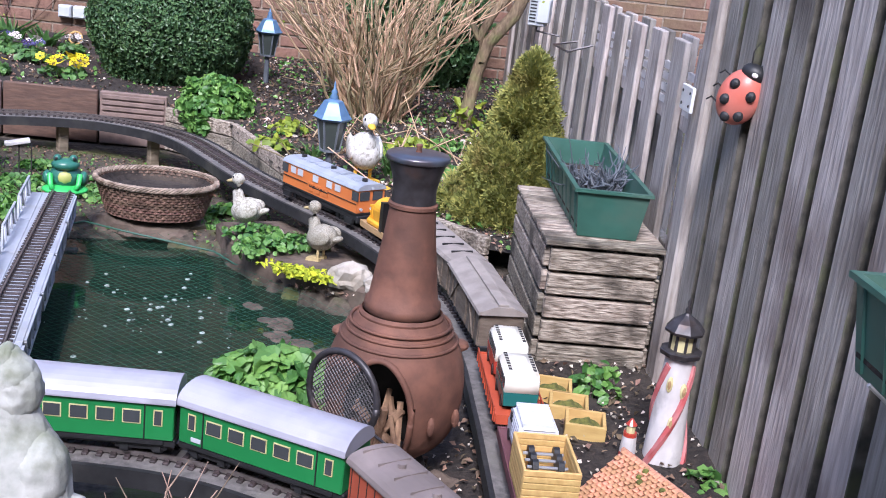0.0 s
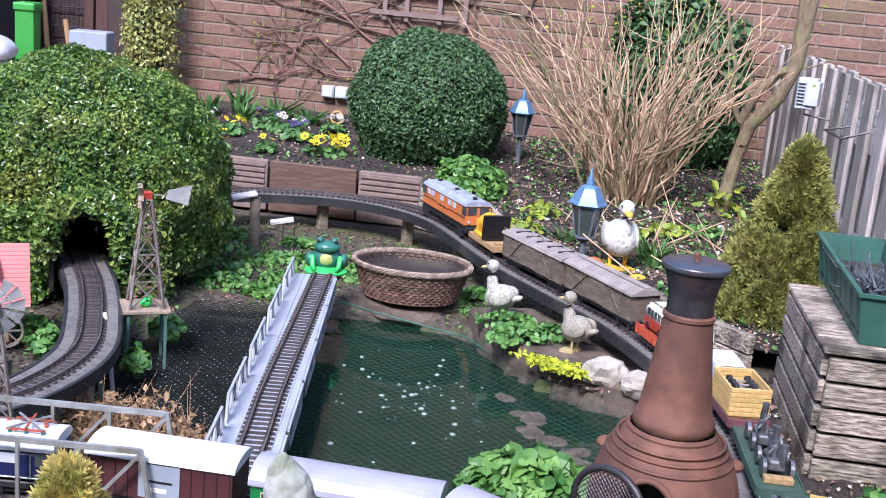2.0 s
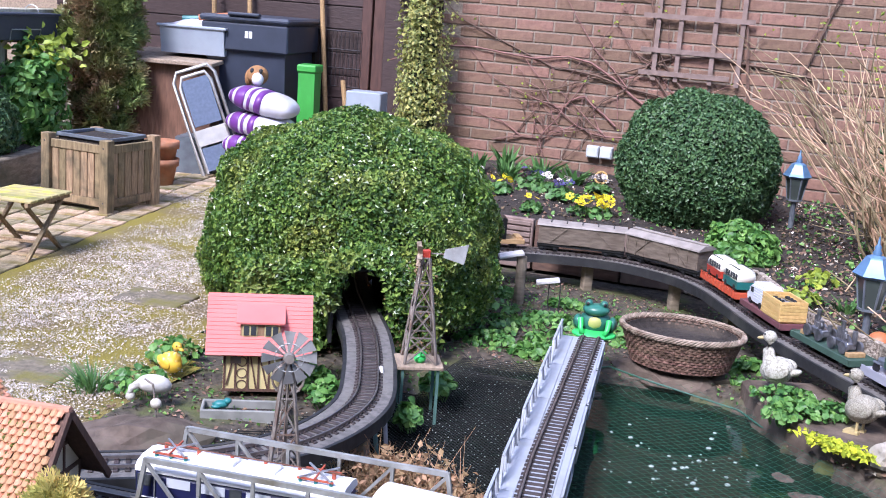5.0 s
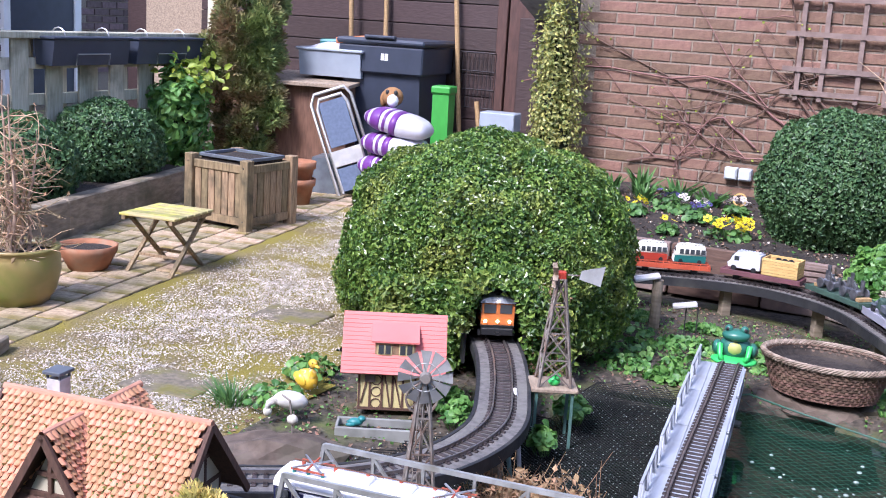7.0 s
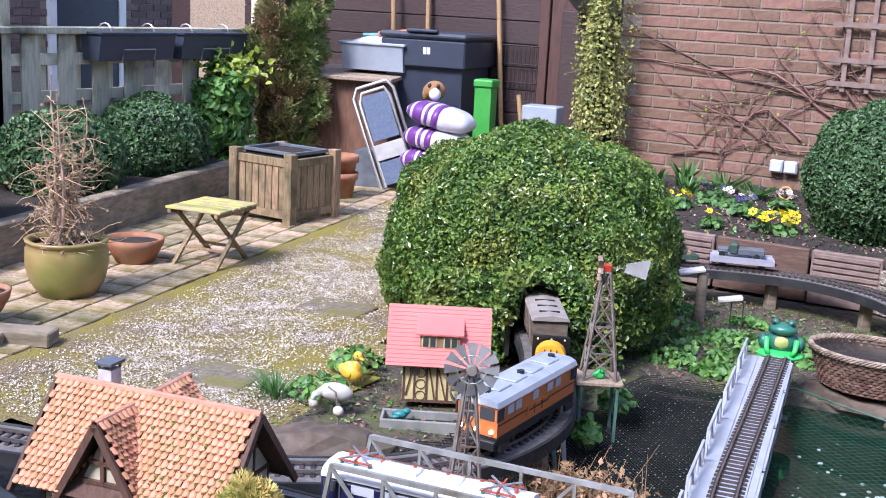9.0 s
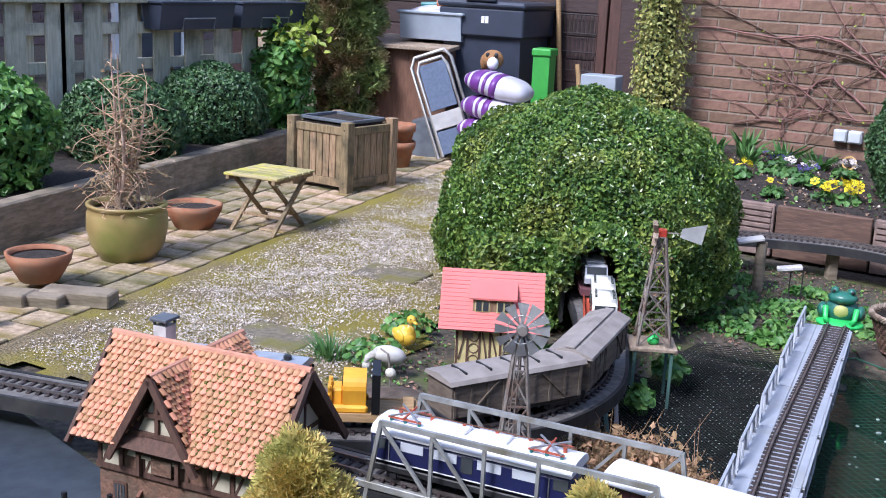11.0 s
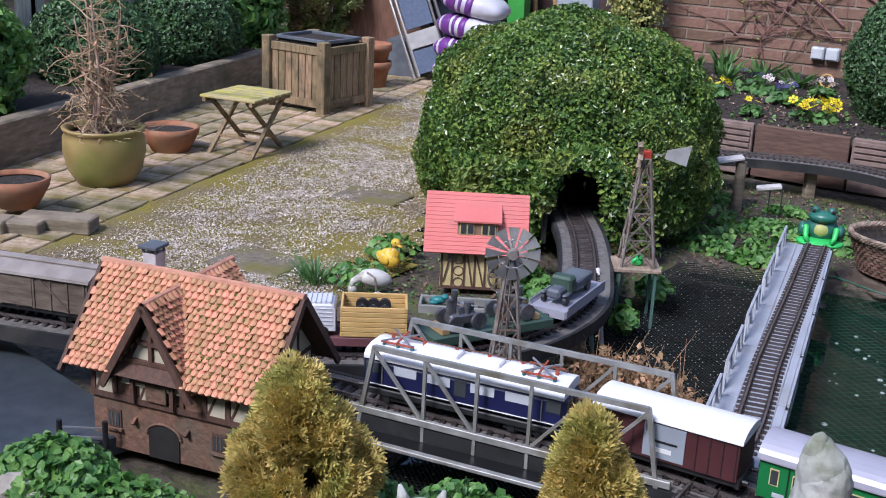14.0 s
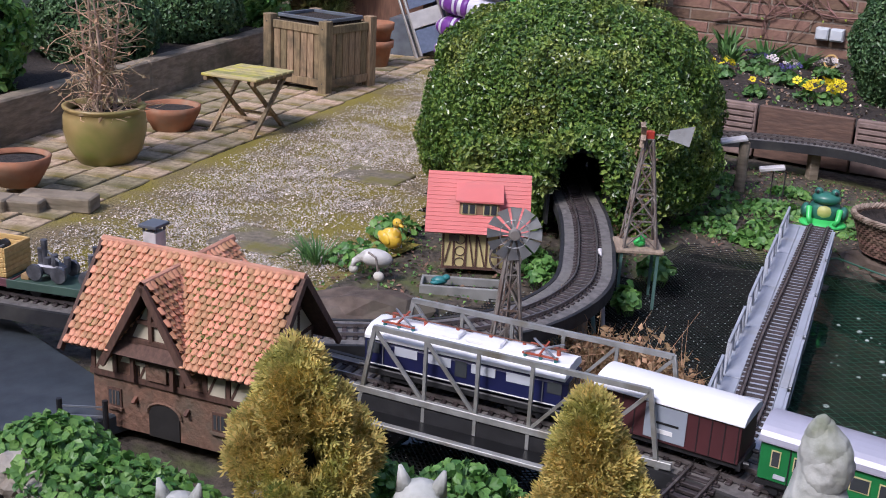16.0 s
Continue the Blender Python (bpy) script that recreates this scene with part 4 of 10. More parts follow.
def digger_flat():
    ob = flat("flat_wagon", 0.11, "bare_wood", "low flat wagon with a yellow machine and a black panel")
    z = 0.038
    dome = [(0.041 * math.cos(a), z + 0.052 + 0.036 * math.sin(a)) for a in np.linspace(0, math.pi, 13)] + [(-0.034, z + 0.004), (0.034, z + 0.004)]
    m = part("machine", prism(dome, 0.0, 0.05), "yellow", ob, "tall rounded yellow toy machine")
    for y in (-0.016, 0.0, 0.016):
        part("slot", tubes("slot", [[((0.0505, y, z + 0.055), 0.002), ((0.0505, y, z + 0.072), 0.002), ((0.045, y, z + 0.086 - abs(y) * 0.25), 0.002)]], 5), "black", m)
    part("engine", cube(0.05, 0.075, -0.026, 0.026, z + 0.006, z + 0.05, 0.004), "yellow", m)
    for y in (-0.028, 0.0, 0.028):
        part("beam", bar(bmesh.new(), (0.078, y, z + 0.006), (0.078, y, z + 0.058), 0.008), "yellow", m)
    for zz in (0.02, 0.038, 0.055):
        part("crossbar", bar(bmesh.new(), (0.08, -0.036, z + zz), (0.08, 0.036, z + zz), 0.005), "yellow", m)
    for y in (-0.036, 0.036):
        part("track", cube(-0.005, 0.085, y - 0.007, y + 0.007, z, z + 0.018, 0.005), "yellow", m)
    p = part("panel", cube(-0.030, -0.012, -0.050, 0.050, z, z + 0.092), "blackpanel", ob, "upright black frame panel")
    for y in (-0.036, 0.0, 0.036):
        part("rivet", ball(bmesh.new(), -0.011, y, z + 0.086, 0.002, 0.003, 0.003, 8), "pale_glass", p)
    part("box", cube(-0.105, -0.08, -0.04, 0.03, z, z + 0.012, 0.001), "bare_wood", ob)
    return ob


def van(name, wide_ridge):
    ob = thing(name, pose(0, 0, RH), "weathered brown model goods van with pale grey roof", "wagon", "wagons of the goods train")
    H = 0.182
    part("chassis", cube(-H, H, -0.045, 0.045, 0.022, 0.034, 0.002), "black", ob)
    part("body", cube(-H + 0.004, H - 0.004, -0.05, 0.05, 0.034, 0.112), "van_brown", ob)
    for side in (-1, 1):
        for k in range(9):
            x = -H + 0.012 + k * (2 * H - 0.024) / 8
            part("plank_post", cube(x - 0.003, x + 0.003, side * 0.051 - 0.0015, side * 0.051 + 0.0015, 0.034, 0.112), "van_brown", ob)
        part("door", cube(-0.04, 0.04, side * 0.053 - 0.001, side * 0.053 + 0.001, 0.038, 0.106), "van_brown", ob)
        part("brace", bar(bmesh.new(), (-0.13, side * 0.0525, 0.04), (-0.06, side * 0.0525, 0.105), 0.004), "van_brown", ob)
        part("brace", bar(bmesh.new(), (0.13, side * 0.0525, 0.04), (0.06, side * 0.0525, 0.105), 0.004), "van_brown", ob)
    roof = [(-0.058, 0.110), (0.058, 0.110), (0.056, 0.116), (0.02, 0.130), (-0.02, 0.130), (-0.056, 0.116)] if wide_ridge else [(-0.056, 0.110), (0.056, 0.110), (0.05, 0.119), (0.0, 0.126), (-0.05, 0.119)]
    part("roof", prism(roof, -H - 0.004, H + 0.004), "van_roof", ob)
    if wide_ridge:
        part("roof_walk", cube(-H, H, -0.012, 0.012, 0.131, 0.136, 0.001), "van_roof", ob)
    else:
        for k in range(5):
            x = -0.13 + 0.065 * k
            part("roof_rib", cube(x - 0.002, x + 0.002, -0.03, 0.03, 0.121, 0.127), "black", ob)
    for x in (-0.135, 0.135):
        bogie(ob, x)
    return ob


def bus(parent, x, colour):
    """A small toy camper van, on a wagon."""
    z = 0.040
    b = part("camper_van", prism([(-0.033, z + 0.008), (0.033, z + 0.008), (0.035, z + 0.03), (-0.035, z + 0.03)], x - 0.07, x + 0.07), colour, parent, "toy camper van with a white top")
    b.matrix_basis = Matrix.Translation((x, 0, z)) @ Matrix.Diagonal((0.90, 1.0, 1.28, 1)) @ Matrix.Translation((-x, 0, -z))
    side = [(x - 0.07, z + 0.03), (x + 0.073, z + 0.03), (x + 0.062, z + 0.055), (x + 0.05, z + 0.064), (x - 0.06, z + 0.064), (x - 0.07, z + 0.054)]
    top = prism(side, -0.034, 0.034, "y")
    bmesh.ops.bevel(top, geom=[e for e in top.edges if all(v.co.z > z + 0.045 for v in e.verts)], offset=0.006, segments=2, affect="EDGES")
    part("top", top, "cream_white", b, smooth=True)
    for s in (-1, 1):
        for k in range(5):
            xx = x - 0.056 + k * 0.024
            part("window", cube(xx - 0.009, xx + 0.009, s * 0.0345 - 0.001, s * 0.0345 + 0.001, z + 0.035, z + 0.051), "glassy", b)
        for k in range(7):
            xx = x - 0.05 + k * 0.015
            part("roof_light", cube(xx - 0.0045, xx + 0.0045, s * 0.0245 - 0.0035, s * 0.0245 + 0.0035, z + 0.063, z + 0.0648), "glassy", b)
        for xx in (x - 0.042, x + 0.042):
            bm = bmesh.new()
            bmesh.ops.create_cone(bm, cap_ends=True, segments=14, radius1=0.010, radius2=0.010, depth=0.008, matrix=pose(xx, s * 0.031, z + 0.009, 90, 0, 0))
            part("tyre", bm, "black", b)
        bm = bmesh.new()
        ball(bm, x + 0.071, s * 0.02, z + 0.02, 0.004, 0.007, 0.007, 10)
        part("headlight", bm, "white", b)
    part("windscreen", cube(x + 0.0655, x + 0.0685, -0.028, 0.028, z + 0.036, z + 0.05), "glassy", b)
    part("bumper", cube(x + 0.07, x + 0.076, -0.033, 0.033, z + 0.008, z + 0.013, 0.001), "white", b)
    part("sunroof", cube(x - 0.02, x + 0.02, -0.014, 0.014, z + 0.063, z + 0.0660, 0.001), "cream_white", b)


def bus_flat():
    ob = flat("car_wagon", 0.160, "flat_red", "red car-carrying wagon with two toy camper vans")
    for s in (-1, 1):
        for k in range(11):
            x = -0.15 + 0.03 * k
            part("stake", cube(x - 0.002, x + 0.002, s * 0.051 - 0.0015, s * 0.051 + 0.0015, 0.022, 0.052), "flat_red", ob)
        part("side_bar", cube(-0.156, 0.156, s * 0.051 - 0.001, s * 0.051 + 0.001, 0.048, 0.052), "flat_red", ob)
    bus(ob, 0.078, "bus_red")
    bus(ob, -0.078, "teal")
    return ob


def lorry_flat():
    ob = flat("crate_wagon", 0.160, "flat_plum", "plum flat wagon with a white toy van and a wooden crate")
    z = 0.039
    side = [(0.005, z + 0.012), (0.135, z + 0.012), (0.14, z + 0.03), (0.128, z + 0.04), (0.118, z + 0.066), (0.108, z + 0.074), (0.01, z + 0.077), (0.005, z + 0.07)]
    shape = prism(side, -0.035, 0.035, "y")
    bmesh.ops.bevel(shape, geom=[e for e in shape.edges if all(v.co.z > z + 0.05 for v in e.verts)], offset=0.007, segments=3, affect="EDGES")
    v = part("delivery_van", shape, "pale_blue", ob, "white toy delivery van with corrugated sides")
    for s in (-1, 1):
        part("window", cube(0.092, 0.112, s * 0.0355 - 0.001, s * 0.0355 + 0.001, z + 0.042, z + 0.06), "glassy", v)
        for x in (0.03, 0.112):
            bm = bmesh.new()
            bmesh.ops.create_cone(bm, cap_ends=True, segments=14, radius1=0.011, radius2=0.011, depth=0.007, matrix=pose(x, s * 0.033, z + 0.011, 90, 0, 0))
            part("tyre", bm, "black", v)
        for k in range(5):
            part("rib", cube(0.012, 0.088, s * 0.0357 - 0.0008, s * 0.0357 + 0.0008, z + 0.026 + 0.009 * k, z + 0.028 + 0.009 * k), "pale_blue", v)
    part("windscreen", cube(0, 0.002, -0.03, 0.03, -0.012, 0.010), "glassy", v, m=pose(0.1245, 0, z + 0.054, 0, -20, 0))
    for k in range(9):
        part("roof_rib", cube(0.015 + 0.011 * k, 0.018 + 0.011 * k, -0.03, 0.03, z + 0.074, z + 0.0785), "pale_blue", v)
    c = part("crate", cube(-0.145, -0.01, -0.044, 0.044, z, z + 0.005), "crate_yellow", ob, "open yellow wooden crate")
    for k in range(6):
        z0 = z + 0.005 + 0.0115 * k
        for s in (-1, 1):
            part("slat", cube(-0.145, -0.01, s * 0.046 - 0.0025, s * 0.046 + 0.0025, z0, z0 + 0.0105, 0.001), "crate_yellow", c)
        for x in (-0.147, -0.008):
            part("slat", cube(x - 0.0025, x + 0.0025, -0.048, 0.048, z0, z0 + 0.0105, 0.001), "crate_yellow", c)
    for x in (-0.1, -0.075, -0.05):
        part("axle_load", bar(bmesh.new(), (x, -0.035, z + 0.055), (x, 0.035, z + 0.055), 0.006, sides=8), "steel", c)
        for s in (-1, 1):
            bm = bmesh.new()
            bmesh.ops.create_cone(bm, cap_ends=True, segments=14, radius1=0.014, radius2=0.014, depth=0.01, matrix=pose(x, s * 0.022, z + 0.055, 90, 0, 0))
            part("spare_wheel", bm, "black", c)
    return ob


def engine_flat(seed, label):
    ob = flat("machine_wagon", 0.155, "flat_green", label)
    rr = random.Random(seed)
    z = 0.04
    for k in range(2):
        cx = -0.065 + 0.13 * k
        e = part("engine", cube(cx - 0.035, cx + 0.035, -0.018, 0.018, z + 0.012, z + 0.035, 0.004), "engine", ob, "grey cast engine load")
        for i in range(4):
            x = cx - 0.03 + 0.02 * i
            part("cylinder", cyl(bmesh.new(), x, rr.uniform(-0.012, 0.012), z + 0.03, z + rr.uniform(0.05, 0.075), 0.008, seg=10), "engine", e)
        for s in (-1, 1):
            for x in (cx - 0.03, cx + 0.03):
                bm = bmesh.new()
                bmesh.ops.create_cone(bm, cap_ends=True, segments=16, radius1=0.019, radius2=0.019, depth=0.008, matrix=pose(x, s * 0.028, z + 0.02, 90, 0, 0))
                part("flywheel", bm, "engine", e)
        part("pipe", bar(bmesh.new(), (cx - 0.03, 0.02, z + 0.05), (cx + 0.03, -0.015, z + 0.062), 0.005, sides=8), "steel", e)
        part("funnel", cyl(bmesh.new(), cx + 0.02, 0, z + 0.03, z + 0.09, 0.005, 0.008, 10), "engine", e)
    for x in (-0.12, 0.12):
        part("chock", cube(x - 0.01, x + 0.01, -0.03, 0.03, z - 0.001, z + 0.012, 0.001), "bare_wood", ob)
    return ob


def truck_flat():
    ob = flat("truck_wagon", 0.125, "roof_silver", "pale flat wagon with a dark old-fashioned toy lorry")
    z = 0.039
    t = part("toy_lorry", cube(-0.085, 0.02, -0.03, 0.03, z + 0.016, z + 0.042, 0.003), "slate", ob, "dark grey-green toy lorry")
    part("cab", cube(0.02, 0.055, -0.028, 0.028, z + 0.016, z + 0.06, 0.006), "flat_green", t)
    part("bonnet", cube(0.055, 0.1, -0.018, 0.018, z + 0.016, z + 0.04, 0.006), "slate", t)
    for s in (-1, 1):
        for x in (-0.055, 0.082):
            bm = bmesh.new()
            bmesh.ops.create_cone(bm, cap_ends=True, segments=14, radius1=0.013, radius2=0.013, depth=0.008, matrix=pose(x, s * 0.028, z + 0.013, 90, 0, 0))
            part("tyre", bm, "black", t)
        part("mudguard", cube(0.066, 0.098, s * 0.028 - 0.006, s * 0.028 + 0.006, z + 0.024, z + 0.03, 0.003), "slate", t)
    for s in (-1, 1):
        part("side_board", cube(-0.12, 0.12, s * 0.05 - 0.001, s * 0.05 + 0.001, 0.04, 0.05), "roof_silver", ob)
    return ob


TRAIN = [(loco(), 0.207, 0.13), (digger_flat(), 0.565, 0.07), (van("goods_van", False), 0.92, 0.12), (van("goods_van", True), 1.305, 0.12), (bus_flat(), 1.70, 0.1),
         (lorry_flat(), 2.075, 0.1), (engine_flat(1, "green flat wagon loaded with grey engines"), 2.44, 0.095), (truck_flat(), 2.78, 0.08)]


# ---- standing stock on the siding ----
def coach(m):
    ob = thing("railway_coach", m, "green model passenger coach with silver roof", "coach", "green coaches")
    L = 0.165
    part("chassis", cube(-L, L, -0.042, 0.042, 0.02, 0.034, 0.002), "black", ob)
    part("body", cube(-L + 0.003, L - 0.003, -0.046, 0.046, 0.034, 0.106, 0.002), "green_coach", ob)
    roof = [(0.052, 0.104)] + [(0.052 * math.cos(math.pi * k / 12), 0.107 + 0.03 * math.sin(math.pi * k / 12)) for k in range(13)] + [(-0.052, 0.104)]
    part("roof", prism(roof, -L, L), "roof_silver", ob)
    for s in (-1, 1):
        y = s * 0.0465
        for k in range(7):
            x = -0.135 + 0.045 * k
            w, h = (0.006, 0.016) if k in (0, 6) else (0.014, 0.012)
            f = part("window_frame", cube(x - w - 0.002, x + w + 0.002, y - 0.0008, y + 0.0008, 0.076 - h / 2 - 0.006, 0.076 + h / 2 + 0.008), "cream", ob)
            part("pane", cube(x - w, x + w, y - 0.0016, y + 0.0016, 0.076 - h / 2 - 0.004, 0.076 + h / 2 + 0.006), "glassy", f)
        for x in (-0.112, 0.112):
            part("door_joint", cube(x - 0.001, x + 0.001, y - 0.0014, y + 0.0014, 0.036, 0.104), "black", ob)
        part("sill_bar", cube(-L + 0.02, L - 0.02, s * 0.044 - 0.002, s * 0.044 + 0.002, 0.026, 0.034), "black", ob)
    part("number_bar", cube(-0.135, -0.115, -0.0478, -0.0468, 0.042, 0.05), "pale_glass", ob)
    for x in (-0.105, 0.105):
        bogie(ob, x)
    for s in (-1, 1):
        part("gangway", cube(s * L - 0.004, s * L + 0.004, -0.018, 0.018, 0.036, 0.09), "black", ob)
    return ob


def siding_pose(x):
    s, xy, yaw = spline(SIDING, 0.005)
    k = int(np.argmin(abs(xy[:, 0] - x)))
    return pose(xy[k, 0], xy[k, 1], RH, 0, 0, math.degrees(yaw[k]))


first = coach(pose(-0.568, 1.846, RH, 0, 0, -2))
copy_thing(first, pose(-0.235, 1.765, RH, 0, 0, -28))


def brown_van(m):
    ob = thing("covered_van", m, "maroon model covered van with white roof", "wagon")
    L = 0.135
    part("chassis", cube(-L, L, -0.042, 0.042, 0.018, 0.03, 0.002), "black", ob)
    part("body", cube(-L + 0.002, L - 0.002, -0.048, 0.048, 0.03, 0.105, 0.001), "red_brown", ob)
    roof = [(0.053, 0.104)] + [(0.053 * math.cos(math.pi * k / 10), 0.106 + 0.018 * math.sin(math.pi * k / 10)) for k in range(11)] + [(-0.053, 0.104)]
    part("roof", prism(roof, -L - 0.003, L + 0.003), "roof_white", ob)
    for s in (-1, 1):
        y = s * 0.0485
        d = part("door", cube(-0.038, 0.038, y - 0.0015, y + 0.0015, 0.036, 0.1), "tub" if s < 0 else "red_brown", ob, "grey sliding door")
        part("label_bar", cube(-0.02, 0.015, y - 0.0025, y + 0.0025, 0.048, 0.056), "white", d)
        part("label_bar", cube(-0.018, 0.025, y - 0.0025, y + 0.0025, 0.066, 0.07), "black", d)
        for k in range(12):
            x = -0.128 + k * 0.0233
            if abs(x) > 0.045:
                part("plank", cube(x - 0.0008, x + 0.0008, y - 0.0007, y + 0.0007, 0.032, 0.103), "black", ob)
    wheels(ob, (-0.085, 0.085))
    for s in (-1, 1):
        part("buffer_beam", cube(s * L - 0.003, s * L + 0.003, -0.045, 0.045, 0.018, 0.034), "black", ob)
        for y in (-0.028, 0.028):
            part("buffer", bar(bmesh.new(), (s * L, y, 0.027), (s * (L + 0.014), y, 0.027), 0.008, sides=10), "black", ob)
    return ob


brown_van(siding_pose(-0.905))


def blue_loco(m):
    ob = thing("electric_locomotive", m, "dark blue model electric locomotive with white roof", "locomotive")
    L = 0.208
    part("chassis", cube(-L, L, -0.044, 0.044, 0.022, 0.036, 0.002), "black", ob)
    part("body", cube(-L, L, -0.048, 0.048, 0.036, 0.1, 0.01), "blue", ob)
    roof = [(0.05, 0.098), (0.05, 0.104), (0.042, 0.114), (0.02, 0.12), (-0.02, 0.12), (-0.042, 0.114), (-0.05, 0.104), (-0.05, 0.098)]
    part("roof", prism(roof, -L + 0.004, L - 0.004), "roof_white", ob)
    for x, w in ((-0.06, 0.04), (0.03, 0.035), (0.1, 0.025)):
        part("roof_box", cube(x - w, x + w, -0.02, 0.02, 0.119, 0.128, 0.002), "roof_white", ob)
    part("roof_line", bar(bmesh.new(), (-0.19, 0.01, 0.132), (0.19, 0.01, 0.132), 0.002), "rust", ob)
    for k in range(6):
        x = -0.17 + 0.068 * k
        part("insulator", cyl(bmesh.new(), x, 0.01, 0.119, 0.131, 0.004, seg=8), "wagon_red", ob)
    for c in (-0.145, 0.145):
        pan = part("pantograph", cube(c - 0.035, c + 0.035, -0.026, -0.022, 0.126, 0.129), "wagon_red", ob, "folded pantograph with red fittings")
        part("frame_bar", cube(c - 0.035, c + 0.035, 0.022, 0.026, 0.126, 0.129), "wagon_red", pan)
        for dx in (-0.03, 0.0, 0.03):
            part("arm", bar(bmesh.new(), (c + dx, -0.028, 0.131), (c - dx, 0.028, 0.136), 0.003), "steel" if dx else "wagon_red", pan)
            part("foot", cyl(bmesh.new(), c + dx, -0.02, 0.117, 0.128, 0.004, seg=8), "teal_toy", pan)
    for s in (-1, 1):
        y = s * 0.0485
        for x in (-0.115, -0.045, 0.045, 0.115):
            part("window", cube(x - 0.024, x + 0.024, y - 0.001, y + 0.001, 0.074, 0.092), "pale_glass", ob)
        part("side_door", cube(-0.012, 0.012, y - 0.001, y + 0.001, 0.06, 0.092), "glassy", ob)
        for x in (-0.185, 0.185):
            part("cab_window", cube(x - 0.014, x + 0.014, y - 0.001, y + 0.001, 0.07, 0.092), "glassy", ob)
        for x in (-0.163, 0.163):
            part("handrail", bar(bmesh.new(), (x, y + s * 0.002, 0.05), (x, y + s * 0.002, 0.09), 0.002), "steel", ob)
        part("white_line", cube(-0.19, 0.19, y - 0.0007, y + 0.0007, 0.046, 0.048), "white", ob)
    for s in (-1, 1):
        for yy in (-0.022, 0.022):
            part("windscreen", cube(s * (L + 0.0005) - 0.001, s * (L + 0.0005) + 0.001, yy - 0.016, yy + 0.016, 0.074, 0.094), "glassy", ob)
            part("buffer", bar(bmesh.new(), (s * L, yy * 1.3, 0.03), (s * (L + 0.014), yy * 1.3, 0.03), 0.009, sides=10), "black", ob)
    for x in (-0.13, 0.13):
        bogie(ob, x)
    return ob


blue_loco(siding_pose(-1.305))


def red_wagon(m):
    ob = thing("covered_wagon", m, "red-brown model wagon with dusty brown roof", "wagon")
    L = 0.13
    part("chassis", cube(-L, L, -0.042, 0.042, 0.018, 0.03, 0.002), "black", ob)
    part("body", cube(-L + 0.002, L - 0.002, -0.046, 0.046, 0.03, 0.104, 0.001), "wagon_red", ob)
    roof = [(0.052, 0.102)] + [(0.052 * math.cos(math.pi * k / 10), 0.105 + 0.02 * math.sin(math.pi * k / 10)) for k in range(11)] + [(-0.052, 0.102)]
    part("roof", prism(roof, -L - 0.003, L + 0.003), "roof_brown", ob)
    for x in (-0.05, 0.05):
        part("vent", cyl(bmesh.new(), x, 0, 0.122, 0.132, 0.007, seg=10), "roof_brown", ob)
    for k in range(6):
        part("roof_seam", cube(-0.12 + 0.048 * k, -0.118 + 0.048 * k, -0.03, 0.03, 0.118, 0.1262), "roof_brown", ob)
    for s in (-1, 1):
        for k in range(11):
            x = -0.12 + 0.024 * k
            part("plank", cube(x - 0.0008, x + 0.0008, s * 0.0462 - 0.0007, s * 0.0462 + 0.0007, 0.032, 0.102), "black", ob)
    wheels(ob, (-0.08, 0.08))
    return ob


red_wagon(pose(0.0, 1.545, RH, 0, 0, -60))


# ---- planting ----
RNG = np.random.default_rng(7)
BED = [(-2.35, 4.88), (-0.95, 4.88), (-0.62, 4.66), (-0.37, 4.07), (-0.16, 3.85), (0.09, 3.52), (0.30, 3.28), (0.65, 3.28), (0.65, 6.27), (-2.35, 6.27)]


def bed_z(x, y):
    return 0.165 + 0.055 * max(0, y - 4.2) + 0.02 * noise.noise(Vector((x * 5, y * 5, 2)))


def make_bed():
    xs, ys = np.arange(-2.4, 0.72, 0.04), np.arange(3.2, 6.32, 0.04)
    index, verts, faces = {}, [], []
    for i, x in enumerate(xs):
        for j, y in enumerate(ys):
            if inside(x, y, BED) or edge_distance(x, y, BED) < 0.03:
                index[i, j] = len(verts)
                verts.append((x, y, bed_z(x, y)))
    for i, j in index:
        q = [(i, j), (i + 1, j), (i + 1, j + 1), (i, j + 1)]
        if all(k in index for k in q):
            faces.append(tuple(index[k] for k in q))
    me = bpy.data.meshes.new("bed_soil")
    me.from_pydata(verts, [], faces)
    solid("bed_soil", me, "soil", "dark crumbly soil of the flower border", "soil", kind="structure", smooth=True)
    boards = thing("border_boards", pose(0, 0, 0), "brown boards edging the raised flower bed", "edging", kind="structure")
    for k, (x0, x1, m) in enumerate(((-2.35, -1.62, "trellis"), (-1.61, -1.22, "brown_board"), (-1.21, -0.93, "trellis"))):
        b = part("board", cube(x0, x1, 4.855, 4.885, 0.02, 0.245, 0.004), m, boards)
        if m == "trellis":
            for i in range(6):
                part("groove_slat", cube(x0 + 0.01, x1 - 0.01, 4.847, 4.856, 0.09 + 0.025 * i, 0.108 + 0.025 * i, 0.002), m, b)
    for (ax, ay), (bx, by) in zip(BED[1:6], BED[2:7]):
        d = Vector((bx - ax, by - ay, 0))
        m = pose(ax, ay, 0, 0, 0, math.degrees(math.atan2(d.y, d.x)))
        for z in (0.02, 0.082, 0.144):
            part("plank", cube(0.0, d.length - 0.004, -0.012, 0.012, z, z + 0.058, 0.003, m), "oldwood", boards)


make_bed()


